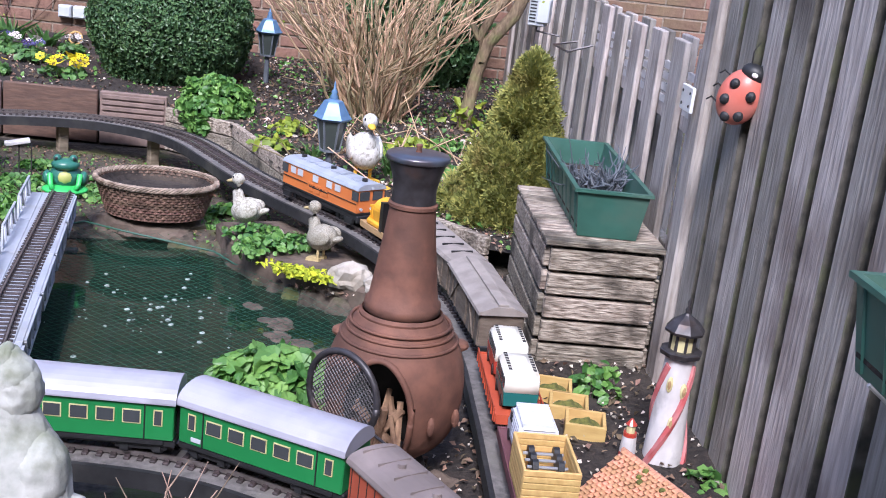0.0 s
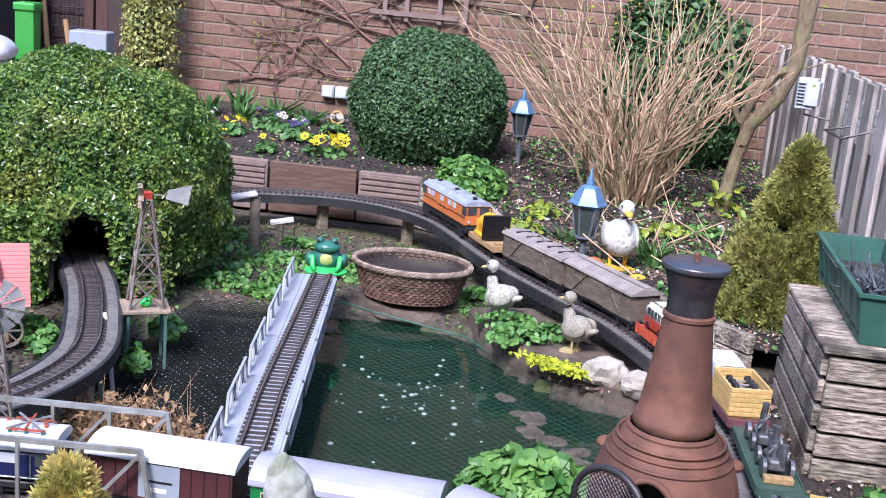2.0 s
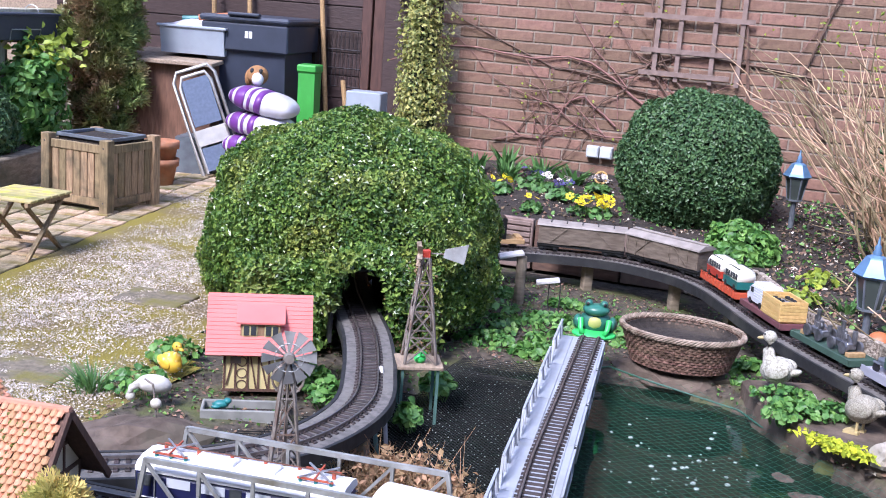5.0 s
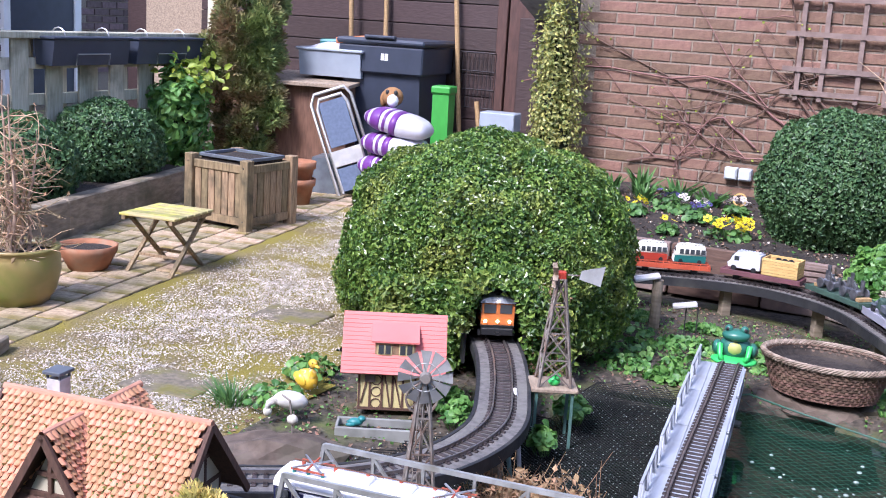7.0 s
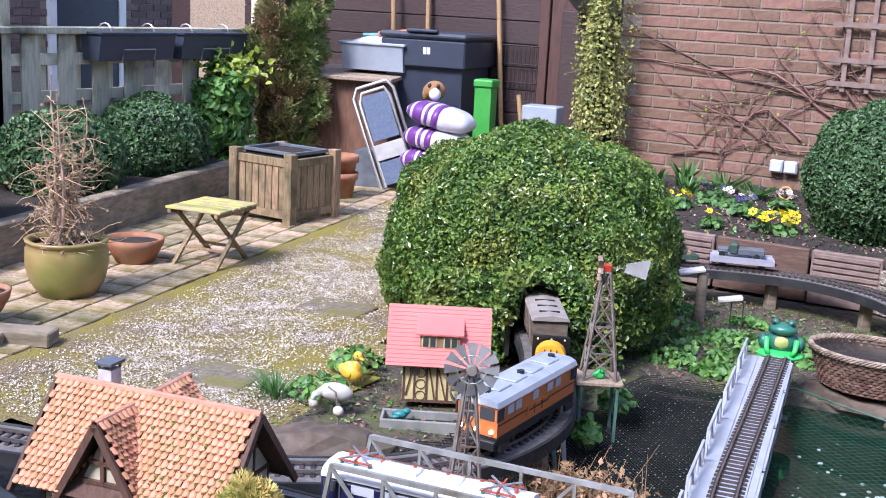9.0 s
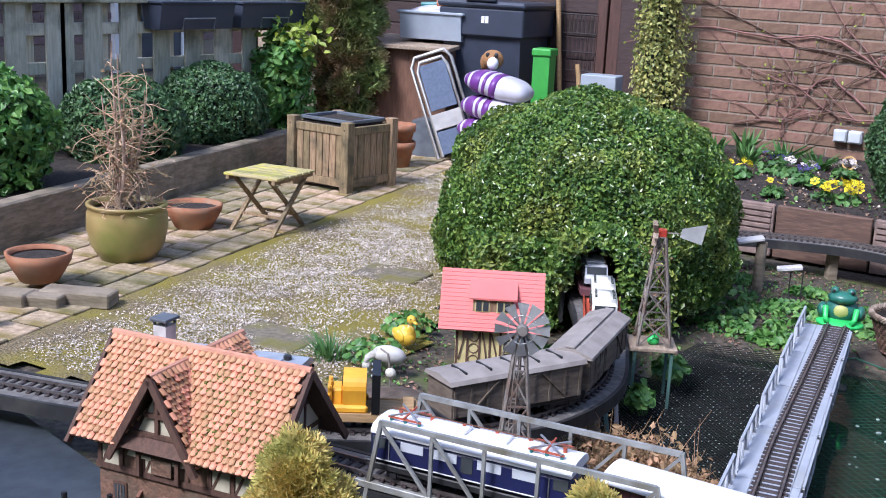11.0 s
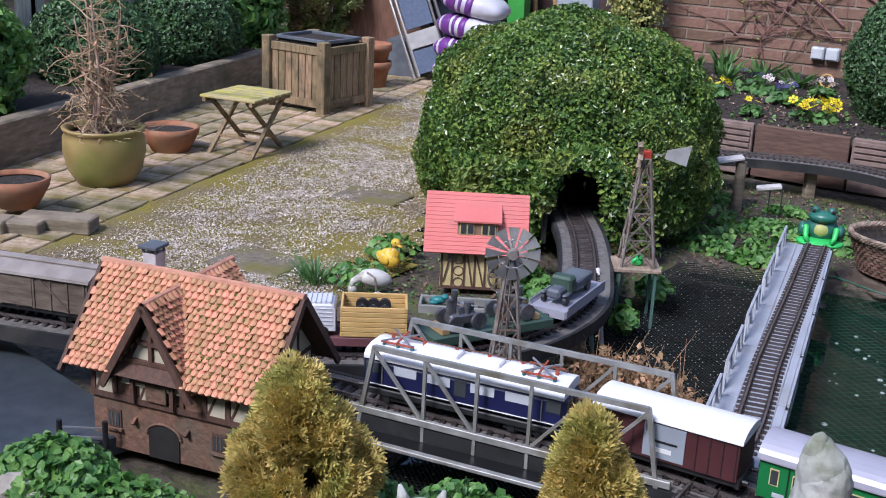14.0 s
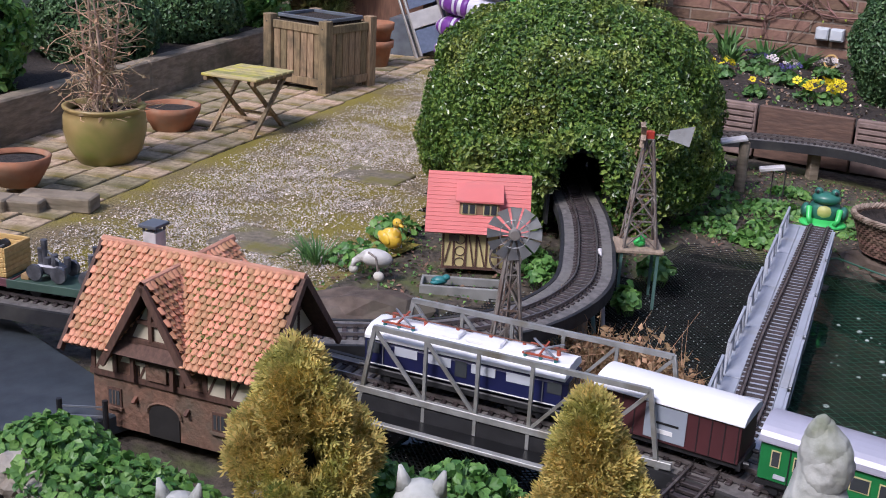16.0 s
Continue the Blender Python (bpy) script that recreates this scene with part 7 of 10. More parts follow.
# ---- salmon-roofed toy mill house ----
def mill_house():
    ob = thing("toy_mill_house", pose(-1.875, 2.90, 0.03, 0, 0, 29), "toy half-timbered mill house with salmon-pink roof", "model house")
    part("wall_block", cube(-0.10, 0.10, -0.085, 0.085, 0, 0.125), "house_yellow", ob)
    y = -0.0865
    for z in (0.004, 0.118):
        part("beam", cube(-0.10, 0.10, y - 0.001, y + 0.001, z - 0.004, z + 0.004), "timber", ob)
    for x in (-0.096, -0.065, -0.03, 0.0, 0.03, 0.065, 0.096):
        part("stud", cube(x - 0.003, x + 0.003, y - 0.0012, y + 0.0012, 0, 0.12), "timber", ob)
    for z in (0.02, 0.055, 0.09):
        c = [((-0.047 + 0.014 * math.cos(k * math.pi / 8), y, z + 0.014 * math.sin(k * math.pi / 8)), 0.0015) for k in range(17)]
        part("ring_brace", tubes("ring_brace", [c], 4), "timber", ob)
    for a, b in (((-0.09, 0.02), (-0.07, 0.11)), ((0.004, 0.1), (0.026, 0.01)), ((-0.024, 0.11), (-0.006, 0.01))):
        part("brace", bar(bmesh.new(), (a[0], y, a[1]), (b[0], y, b[1]), 0.004), "timber", ob)
    w = part("window", cube(0.035, 0.062, y - 0.002, y, 0.05, 0.09), "cream", ob)
    part("pane", cube(0.039, 0.058, y - 0.003, y, 0.054, 0.086), "glassy", w)
    part("sign", cube(-0.08, -0.05, y - 0.004, y - 0.002, 0.085, 0.105), "tower", ob)
    for s in (-1, 1):
        part("gable", prism([(-0.085, 0.125), (0.085, 0.125), (0, 0.245)], s * 0.098 - 0.002, s * 0.098 + 0.002), "house_yellow", ob)
    for s in (-1, 1):
        d = Vector((0, s * 0.112, 0.115 - 0.265))
        n = Vector((0, s * 0.15, 0.112)).normalized() * 0.004
        bm = bmesh.new()
        p = [Vector((-0.15, 0, 0.265)), Vector((0.15, 0, 0.265)), Vector((0.15, 0, 0.265)) + d, Vector((-0.15, 0, 0.265)) + d]
        lo, hi = [bm.verts.new(q - n) for q in p], [bm.verts.new(q + n) for q in p]
        bm.faces.new(hi), bm.faces.new(lo[::-1])
        for k in range(4):
            bm.faces.new((lo[k], lo[(k + 1) % 4], hi[(k + 1) % 4], hi[k]))
        bmesh.ops.recalc_face_normals(bm, faces=bm.faces)
        r_ = part("roof_slope", bm, "pink_roof", ob)
        for k in range(14):
            q = Vector((0, 0, 0.265)) + d * (k + 0.7) / 14.5
            part("tile_course", cube(-0.1495, 0.1495, q.y + n.y - 0.0008, q.y + n.y + 0.0008, q.z + n.z - 0.0008, q.z + n.z + 0.0008), "pink_roof", r_)
    dm = part("dormer", cube(-0.055, 0.060, -0.080, -0.03, 0.155, 0.203), "planter_wood", ob, "dormer with two small windows")
    for x in (-0.028, 0.034):
        part("dormer_window", cube(x - 0.021, x + 0.021, -0.083, -0.079, 0.164, 0.199), "cream", dm)
    for x in (-0.038, -0.018, 0.024, 0.044):
        part("pane", cube(x - 0.0075, x + 0.0075, -0.085, -0.080, 0.168, 0.195), "glassy", dm)
    part("dormer_roof", prism([(-0.090, 0.202), (-0.090, 0.207), (-0.016, 0.245), (-0.016, 0.236)], -0.066, 0.071), "pink_roof", dm)
    # water wheel
    wh = part("water_wheel", tubes("water_wheel", [[((0.085 + 0.045 * math.cos(k * math.pi / 12), -0.105, 0.05 + 0.045 * math.sin(k * math.pi / 12)), 0.003) for k in range(25)],
                                                  [((0.085 + 0.045 * math.cos(k * math.pi / 12), -0.12, 0.05 + 0.045 * math.sin(k * math.pi / 12)), 0.003) for k in range(25)]], 5), "tower", ob, "small wooden water wheel")
    for k in range(8):
        a = k * math.pi / 4
        part("spoke", bar(bmesh.new(), (0.085, -0.112, 0.05), (0.085 + 0.045 * math.cos(a), -0.112, 0.05 + 0.045 * math.sin(a)), 0.004), "tower", wh)
        part("paddle", bar(bmesh.new(), (0.085 + 0.045 * math.cos(a), -0.122, 0.05 + 0.045 * math.sin(a)), (0.085 + 0.045 * math.cos(a), -0.102, 0.05 + 0.045 * math.sin(a)), 0.006), "tower", wh)
    return ob


mill_house()
tr = thing("wooden_trough", pose(-1.80, 2.70, 0.0, 0, 0, 27), "old grey wooden trough at the water's edge", "trough")
for y in (-0.045, 0.035):
    part("side_board", cube(-0.12, 0.12, y, y + 0.01, -0.01, 0.035, 0.002), "blue_grey", tr)
part("floor", cube(-0.12, 0.12, -0.035, 0.035, 0.0, 0.012), "soil", tr)
for x in (-0.12, 0.112):
    part("end_board", cube(x, x + 0.008, -0.034, 0.034, -0.01, 0.035, 0.002), "blue_grey", tr)
bm = bmesh.new()
ball(bm, 0, 0, 0.012, 0.022, 0.014, 0.012, 12)
ball(bm, 0.018, 0, 0.022, 0.012, 0.012, 0.009, 10)
ball(bm, -0.012, 0.012, 0.008, 0.014, 0.006, 0.006, 8)
ball(bm, -0.012, -0.012, 0.008, 0.014, 0.006, 0.006, 8)
solid("toy_lizard", bm, "teal_toy", "small teal toy frog lying on the trough", "toy", pose(-1.86, 2.67, 0.024, 0, 0, 27), smooth=True)


# ---- wind pumps ----
def lattice(ob, half0, half1, z0, z1, levels, w, material):
    def leg(k, z):
        f = (z - z0) / (z1 - z0)
        h = half0 + (half1 - half0) * f
        return (h if k in (0, 3) else -h, h if k in (0, 1) else -h, z)
    for k in range(4):
        part("leg", bar(bmesh.new(), leg(k, z0), leg(k, z1), w), material, ob)
    zs = np.linspace(z0, z1, levels + 1) ** 1.0
    for a, b in zip(zs, zs[1:]):
        for k in range(4):
            j = (k + 1) % 4
            bm = bmesh.new()
            bar(bm, leg(k, a), leg(j, b), w * 0.6)
            bar(bm, leg(j, a), leg(k, b), w * 0.6)
            bar(bm, leg(k, b), leg(j, b), w * 0.6)
            part("cross_brace", bm, material, ob)


fan = thing("wind_pump", pose(-1.335, 2.055, 0.0, 0, 0, 30), "model wind pump with zinc fan on a rusty lattice tower", "windmill")
lattice(fan, 0.052, 0.008, -0.02, 0.43, 6, 0.0055, "tower")
part("mast", bar(bmesh.new(), (0, 0, -0.02), (0, 0, 0.445), 0.007), "tower", fan)
for s in (-1, 1):
    part("ladder_rail", bar(bmesh.new(), (s * 0.006 - 0.02, -0.048, 0.0), (s * 0.004 - 0.004, -0.012, 0.4), 0.002), "tower", fan)
for k in range(18):
    f = k / 18
    part("rung", bar(bmesh.new(), (-0.026 + 0.018 * f, -0.048 + 0.036 * f, 0.4 * f), (-0.014 + 0.014 * f, -0.048 + 0.036 * f, 0.4 * f), 0.0018), "tower", fan)
rotor = part("rotor", tubes("rotor", [[((0.03 * math.cos(k * math.pi / 10), -0.022, 0.445 + 0.03 * math.sin(k * math.pi / 10)), 0.0012) for k in range(21)]], 4), "blade", fan, "many-bladed zinc fan")
for k in range(12):
    a = 2 * math.pi * k / 12
    bm = bmesh.new()
    vs = [bm.verts.new((r_ * math.cos(a + w), -0.024 + t, 0.445 + r_ * math.sin(a + w))) for r_, w, t in ((0.012, -0.12, 0), (0.057, -0.2, 0), (0.057, 0.22, 0.007), (0.012, 0.12, 0.003))]
    bm.faces.new(vs)
    bmesh.ops.solidify(bm, geom=bm.faces[:], thickness=0.0012)
    part("blade", bm, "blade", rotor)
bm = bmesh.new()
bmesh.ops.create_cone(bm, cap_ends=True, segments=16, radius1=0.013, radius2=0.010, depth=0.012, matrix=pose(0, -0.028, 0.445, 90, 0, 0))
part("hub", bm, "tower", rotor)
part("tail", prism([(0.02, 0.44), (0.075, 0.425), (0.075, 0.465), (0.02, 0.45)], -0.001, 0.001, "x"), "blade", fan)

mill = thing("wind_pump", pose(-1.40, 2.97, 0.165, 0, 0, 28), "tall lattice wind pump with red gearbox and grey tail vane", "windmill")
lattice(mill, 0.045, 0.010, 0.0, 0.30, 4, 0.006, "tower")
part("platform", cube(-0.065, 0.065, -0.06, 0.06, -0.012, -0.001, 0.002), "chest_top", mill)
part("gearbox", cube(-0.012, 0.012, -0.011, 0.011, 0.30, 0.322, 0.002), "bus_red", mill)
part("tail_boom", bar(bmesh.new(), (0.01, 0, 0.312), (0.05, -0.015, 0.315), 0.003), "tower", mill)
part("tail_vane", prism([(0.045, 0.306), (0.105, 0.288), (0.115, 0.345), (0.05, 0.33)], -0.022, -0.0205, "y"), "blade", mill, "grey tail vane")
for k in range(5):
    a = 1.2 + k * 1.1
    part("broken_blade", bar(bmesh.new(), (-0.018, -0.01, 0.312), (-0.022, -0.01 + 0.03 * math.cos(a), 0.312 + 0.035 * math.sin(a)), 0.014, 0.002), "chest_top", mill)
for x, y in ((-0.05, -0.05), (0.05, -0.05), (0.05, 0.05), (-0.05, 0.05)):
    part("stilt", bar(bmesh.new(), (x, y, -0.20), (x, y, -0.012), 0.008), "pipe", mill)
bm = bmesh.new()
ball(bm, 0.0, -0.02, 0.012, 0.018, 0.014, 0.014, 10)
ball(bm, 0.008, -0.03, 0.028, 0.010, 0.009, 0.009, 10)
solid("toy_frog", bm, "frog_bright", "small green toy frog on the platform", "toy", pose(-1.40, 2.97, 0.165, 0, 0, 28), smooth=True)
for a, b, m_ in (((-1.46, 2.84, 0.17), (-1.38, 2.72, -0.01), "lh_white"), ((-1.43, 2.72, 0.09), (-1.36, 2.62, -0.02), "pipe")):
    solid("hose", tubes("hose", [[(a, 0.006), (tuple(0.5 * (p + q) + (0.02 if k == 2 else 0) for k, (p, q) in enumerate(zip(a, b))), 0.006), (b, 0.006)]], 8), m_, "short plastic hose running into the pond", "hose", smooth=True)


# ---- chiminea ----
def chiminea():
    ob = thing("chiminea", pose(-0.025, 2.0, 0.0, 0, 0, 0), "rusty cast-iron chiminea with dark neck and lid", "chiminea")
    belly = [(0.05, 0.115), (0.10, 0.15), (0.126, 0.20), (0.134, 0.25), (0.130, 0.30), (0.118, 0.34), (0.098, 0.375), (0.078, 0.40)]
    zb = np.linspace(belly[0][1], belly[-1][1], 64)
    curve = np.polyfit([b for _, b in belly], [a for a, _ in belly], 5)
    bm = lathe([(float(np.polyval(curve, z)), float(z)) for z in zb], 120)

    def mouth(c):
        a = (math.atan2(c.x, -c.y) + 0.30) / 0.52
        return c.y < 0 and abs(a) < 1 and 0.155 < c.z < 0.235 + 0.11 * math.sqrt(max(0.0, 1 - a * a))
    gone = [f for f in bm.faces if mouth(f.calc_center_median())]
    bmesh.ops.delete(bm, geom=gone, context="FACES")
    bmesh.ops.solidify(bm, geom=bm.faces[:], thickness=0.006)
    part("belly", bm, "rust", ob, smooth=True)
    fb = lathe([(0.04, 0.125), (0.09, 0.16), (0.114, 0.21), (0.120, 0.25), (0.115, 0.30), (0.10, 0.335), (0.06, 0.37)], 32)
    bmesh.ops.delete(fb, geom=[f for f in fb.faces if f.calc_center_median().y < -0.02 and f.calc_center_median().z > 0.165], context="FACES")
    part("firebox", fb, "soot_and_shade", ob)
    edge_line = []
    for k in range(61):
        w = 2 * math.pi * k / 60
        a = max(-1.0, min(1.0, 1.15 * math.cos(w)))
        z = 0.235 + 0.11 * math.sqrt(max(0.0, 1 - a * a)) if math.sin(w) >= 0 and abs(a) < 1 else (0.235 + 0.08 * math.sin(w) if abs(a) >= 1 else 0.155)
        th, rad = a * 0.52 - 0.30, float(np.polyval(curve, z)) + 0.002
        edge_line.append(((rad * math.sin(th), -rad * math.cos(th), max(0.155, z)), 0.0062))
    part("mouth_rim", tubes("mouth_rim", [edge_line], 8), "rust", ob, "rounded iron rim of the fire mouth", smooth=True)
    for z, r_ in ((0.372, 0.101), (0.385, 0.095), (0.356, 0.111)):
        part("band", tubes("band", [[((r_ * math.cos(k * math.pi / 24), r_ * math.sin(k * math.pi / 24), z), 0.0035) for k in range(49)]], 6), "rust", ob, smooth=True)
    part("chimney_pipe", lathe([(0.066, 0.405), (0.072, 0.408), (0.072, 0.425), (0.066, 0.43), (0.060, 0.47), (0.049, 0.55), (0.042, 0.612)], 40), "rust", ob, smooth=True)
    part("collar", lathe([(0.080, 0.395), (0.081, 0.402), (0.076, 0.408), (0.074, 0.402)], 40), "rust", ob)
    part("collar", lathe([(0.0425, 0.606), (0.046, 0.609), (0.046, 0.615), (0.042, 0.618)], 40), "rust", ob)
    part("neck", lathe([(0.041, 0.616), (0.040, 0.64), (0.044, 0.665), (0.052, 0.69), (0.055, 0.70), (0.05, 0.70)], 40), "iron", ob, smooth=True)
    lid = part("lid", lathe([(0.0565, 0.695), (0.0585, 0.697), (0.0585, 0.703), (0.057, 0.706), (0.03, 0.709), (0.001, 0.710)], 40), "lid", ob, "wet grey iron lid with a knob", smooth=True)
    part("knob", lathe([(0.006, 0.709), (0.0045, 0.716), (0.0065, 0.721), (0.0055, 0.724), (0.001, 0.725)], 14), "rust", lid, smooth=True)
    for a in (-0.5, 1.6, 3.7):
        part("leg", bar(bmesh.new(), (0.06 * math.cos(a), 0.06 * math.sin(a), 0.14), (0.10 * math.cos(a), 0.10 * math.sin(a), 0.045), 0.018, sides=8), "iron", ob)
    for a in (-1.05, -0.55):
        c = Vector((0.137 * math.cos(a), 0.137 * math.sin(a), 0.225))
        part("lug", ball(bmesh.new(), c.x, c.y, c.z, 0.008, 0.008, 0.019, 10), "rust", ob)
    for a in (2.6, 0.3):
        c = Vector((0.128 * math.cos(a), 0.128 * math.sin(a), 0.33))
        part("handle", ball(bmesh.new(), c.x, c.y, c.z, 0.018, 0.018, 0.012, 10), "rust", ob)
    # round mesh door, swung open
    hinge = pose(-0.098, -0.130, 0.283, 0, 0, -40)
    door = part("door", tubes("door", [[((0.080 * math.cos(k * math.pi / 18), 0, 0.080 * math.sin(k * math.pi / 18)), 0.0065) for k in range(37)]], 8), "iron", ob, "open round wire-mesh door", m=hinge, smooth=True)
    wires = []
    for k in range(-11, 12):
        o = k * 0.0098
        for s in (-1, 1):
            h = 0.078
            pts = [(x, s * x + o) for x in np.linspace(-h, h, 25)]
            pts = [p for p in pts if p[0] ** 2 + p[1] ** 2 < h * h]
            if len(pts) > 1:
                wires.append([((pts[0][0], 0, pts[0][1]), 0.0011), ((pts[-1][0], 0, pts[-1][1]), 0.0011)])
    part("mesh", tubes("mesh", wires, 4), "iron", door)
    part("latch", bar(bmesh.new(), (0.076, 0, -0.05), (0.115, -0.01, -0.052), 0.006, sides=6), "iron", door)
    heap = thing("kindling", pose(-0.025, 2.0, 0.0), "heap of split kindling inside the chiminea", "firewood")
    rr = random.Random(2)
    for _ in range(16):
        part("stick", bar(bmesh.new(), (rr.uniform(-0.07, 0.02), rr.uniform(-0.12, -0.07), 0.155), (rr.uniform(-0.08, 0.02), rr.uniform(-0.10, -0.02), rr.uniform(0.19, 0.255)), rr.uniform(0.008, 0.015), sides=6), "kindling", heap)
    return ob


chiminea()


# ---- plank-sided crate stack with green trough ----
crate = thing("compost_crate", pose(0.494, 2.88, -0.013), "tall weathered slatted wooden crate", "crate")
for k in range(7):
    z = -0.03 + 0.0615 * k
    for y in (-0.275, 0.275):
        part("slat", cube(-0.135, 0.135, y - 0.010, y + 0.010, z, z + 0.053, 0.003), "oldwood", crate)
    for x in (-0.140, 0.140):
        part("slat", cube(x - 0.009, x + 0.009, -0.266, 0.266, z + 0.004, z + 0.054, 0.003, pose(0, 0, 0)), "oldwood", crate)
for x in (-0.118, 0.118):
    for y in (-0.255, 0.255):
        part("corner_post", cube(x - 0.012, x + 0.012, y - 0.01, y + 0.01, -0.05, 0.40), "oldwood", crate)
for k in range(11):
    y = -0.285 + 0.052 * k
    part("top_slat", cube(-0.15, 0.15, y, y + 0.046, 0.402, 0.414, 0.002), "oldwood", crate)


def trough(m, label, length=0.64, dead=True):
    ob = thing("plant_trough", m, label, "planter")
    h, w0, w1 = 0.115, 0.074, 0.090
    bm = bmesh.new()
    L0, L1 = length / 2 - 0.016, length / 2
    def ring(l, w, z):
        return [bm.verts.new(p) for p in ((-w, -l, z), (w, -l, z), (w, l, z), (-w, l, z))]
    rings = [ring(L0, w0, 0), ring(L1, w1, h), ring(L1 + 0.008, w1 + 0.008, h), ring(L1 + 0.008, w1 + 0.008, h + 0.008), ring(L1 - 0.004, w1 - 0.004, h + 0.008), ring(L0 - 0.002, w0 - 0.002, 0.008)]
    bm.faces.new(rings[0][::-1])
    for a, b in zip(rings, rings[1:]):
        for k in range(4):
            bm.faces.new((a[k], a[(k + 1) % 4], b[(k + 1) % 4], b[k]))
    bm.faces.new(rings[-1])
    bmesh.ops.recalc_face_normals(bm, faces=bm.faces)
    part("tub", bm, "trough", ob)
    for s in (-1, 1):
        for k in range(8):
            y = -L0 * 0.92 + 1.84 * L0 * k / 7
            part("rib", bar(bmesh.new(), (s * w0, y, 0.005), (s * w1, y * 1.04, h), 0.010, 0.004), "trough", ob)
    part("soil", cube(-w0 * 1.05, w0 * 1.05, -L0, L0, 0.02, 0.055), "soil", ob)
    if dead:
        rg = np.random.default_rng(3)
        part("dead_plant", tubes("dead_plant", rods(rg, (0.02, -0.04, 0.05), 70, 0.9, 0.09, 0.005, 3, base_r=0.07, wander=0.5)), "slate", ob, "dark withered plant")
    return ob


trough(pose(0.510, 2.96, 0.403, 0, 0, -1.5), "dark green plastic trough with withered plant on the crate")
trough(pose(0.572, 1.03, 0.640), "dark green plastic trough hung on the fence", 0.5, False)
for y in (0.90, 1.17):
    solid("hook", tubes("hook", [[((0.659, y, 0.80), 0.003), ((0.657, y, 0.73), 0.003), ((0.652, y, 0.637), 0.003), ((0.50, y, 0.637), 0.003), ((0.47, y, 0.66), 0.003)]], 6), "steel", "metal hook holding a plant trough", "hook")


# ---- fence ornaments ----
def ladybird():
    ob = thing("ladybird_ornament", pose(0.632, 2.255, 0.835, 18, 0, 62), "faded red metal ladybird wall ornament", "ornament")
    part("shell", ball(bmesh.new(), 0, 0, 0, 0.036, 0.046, 0.060, 20), "ladybird", ob, smooth=True)
    part("head", ball(bmesh.new(), -0.004, -0.004, 0.055, 0.022, 0.028, 0.020, 14), "black", ob, smooth=True)
    part("eye_patch", ball(bmesh.new(), -0.022, -0.008, 0.055, 0.005, 0.008, 0.006, 8), "white", ob)
    for y, z in ((-0.022, 0.014), (0.018, 0.024), (-0.018, -0.032), (0.022, -0.012), (0.006, -0.044)):
        x = -0.036 * math.sqrt(max(0.05, 1 - (y / 0.046) ** 2 - (z / 0.060) ** 2))
        part("spot", ball(bmesh.new(), x, y, z, 0.008, 0.0105, 0.0115, 12), "black", ob)
    for s in (-1, 1):
        part("antenna", tubes("antenna", [[((-0.005, s * 0.01, 0.07), 0.0018), ((-0.008, s * 0.018, 0.095), 0.0015), ((-0.008, s * 0.014, 0.115), 0.0015)]], 5), "black", ob)
        for z in (-0.03, 0.0, 0.03):
            part("leg", tubes("leg", [[((0.0, s * 0.036, z), 0.002), ((-0.004, s * 0.052, z + 0.006), 0.002), ((0.01, s * 0.06, z - 0.006), 0.002)]], 5), "black", ob)
    return ob


ladybird()
plate = thing("gate_plate", pose(0.628, 2.60, 0.775), "white metal bracket plate on the fence post", "bracket")
part("plate", cube(-0.004, 0.004, -0.045, 0.045, -0.03, 0.03, 0.002), "white", plate)
for y in (-0.03, 0.03):
    for z in (-0.015, 0.015):
        part("screw", ball(bmesh.new(), -0.005, y, z, 0.002, 0.004, 0.004, 8), "iron", plate)
st = thing("weather_box", pose(0.565, 4.62, 0.79, 0, 0, -20), "pale grey outdoor sensor box with vents", "sensor")
part("housing", cube(-0.035, 0.035, -0.03, 0.03, -0.06, 0.06, 0.004), "socket", st)
part("cover", cube(0.0, 0.05, -0.04, 0.02, -0.045, 0.05, 0.004), "socket", st)
for k in range(7):
    part("vent", cube(-0.03, -0.004, -0.0325, -0.03, -0.045 + 0.013 * k, -0.039 + 0.013 * k), "black", st)
part("arm", tubes("arm", [[((0, 0, -0.06), 0.004), ((0, 0, -0.08), 0.004), ((0.10, 0, -0.09), 0.004)]], 6), "iron", st)
solid("wire_bracket", tubes("wire_bracket", [[((0.665, 3.95, 0.74), 0.004), ((0.58, 3.95, 0.71), 0.004), ((0.58, 4.25, 0.70), 0.004), ((0.665, 4.25, 0.72), 0.004)]], 6), "iron", "thin dark metal bracket on the fence", "bracket")


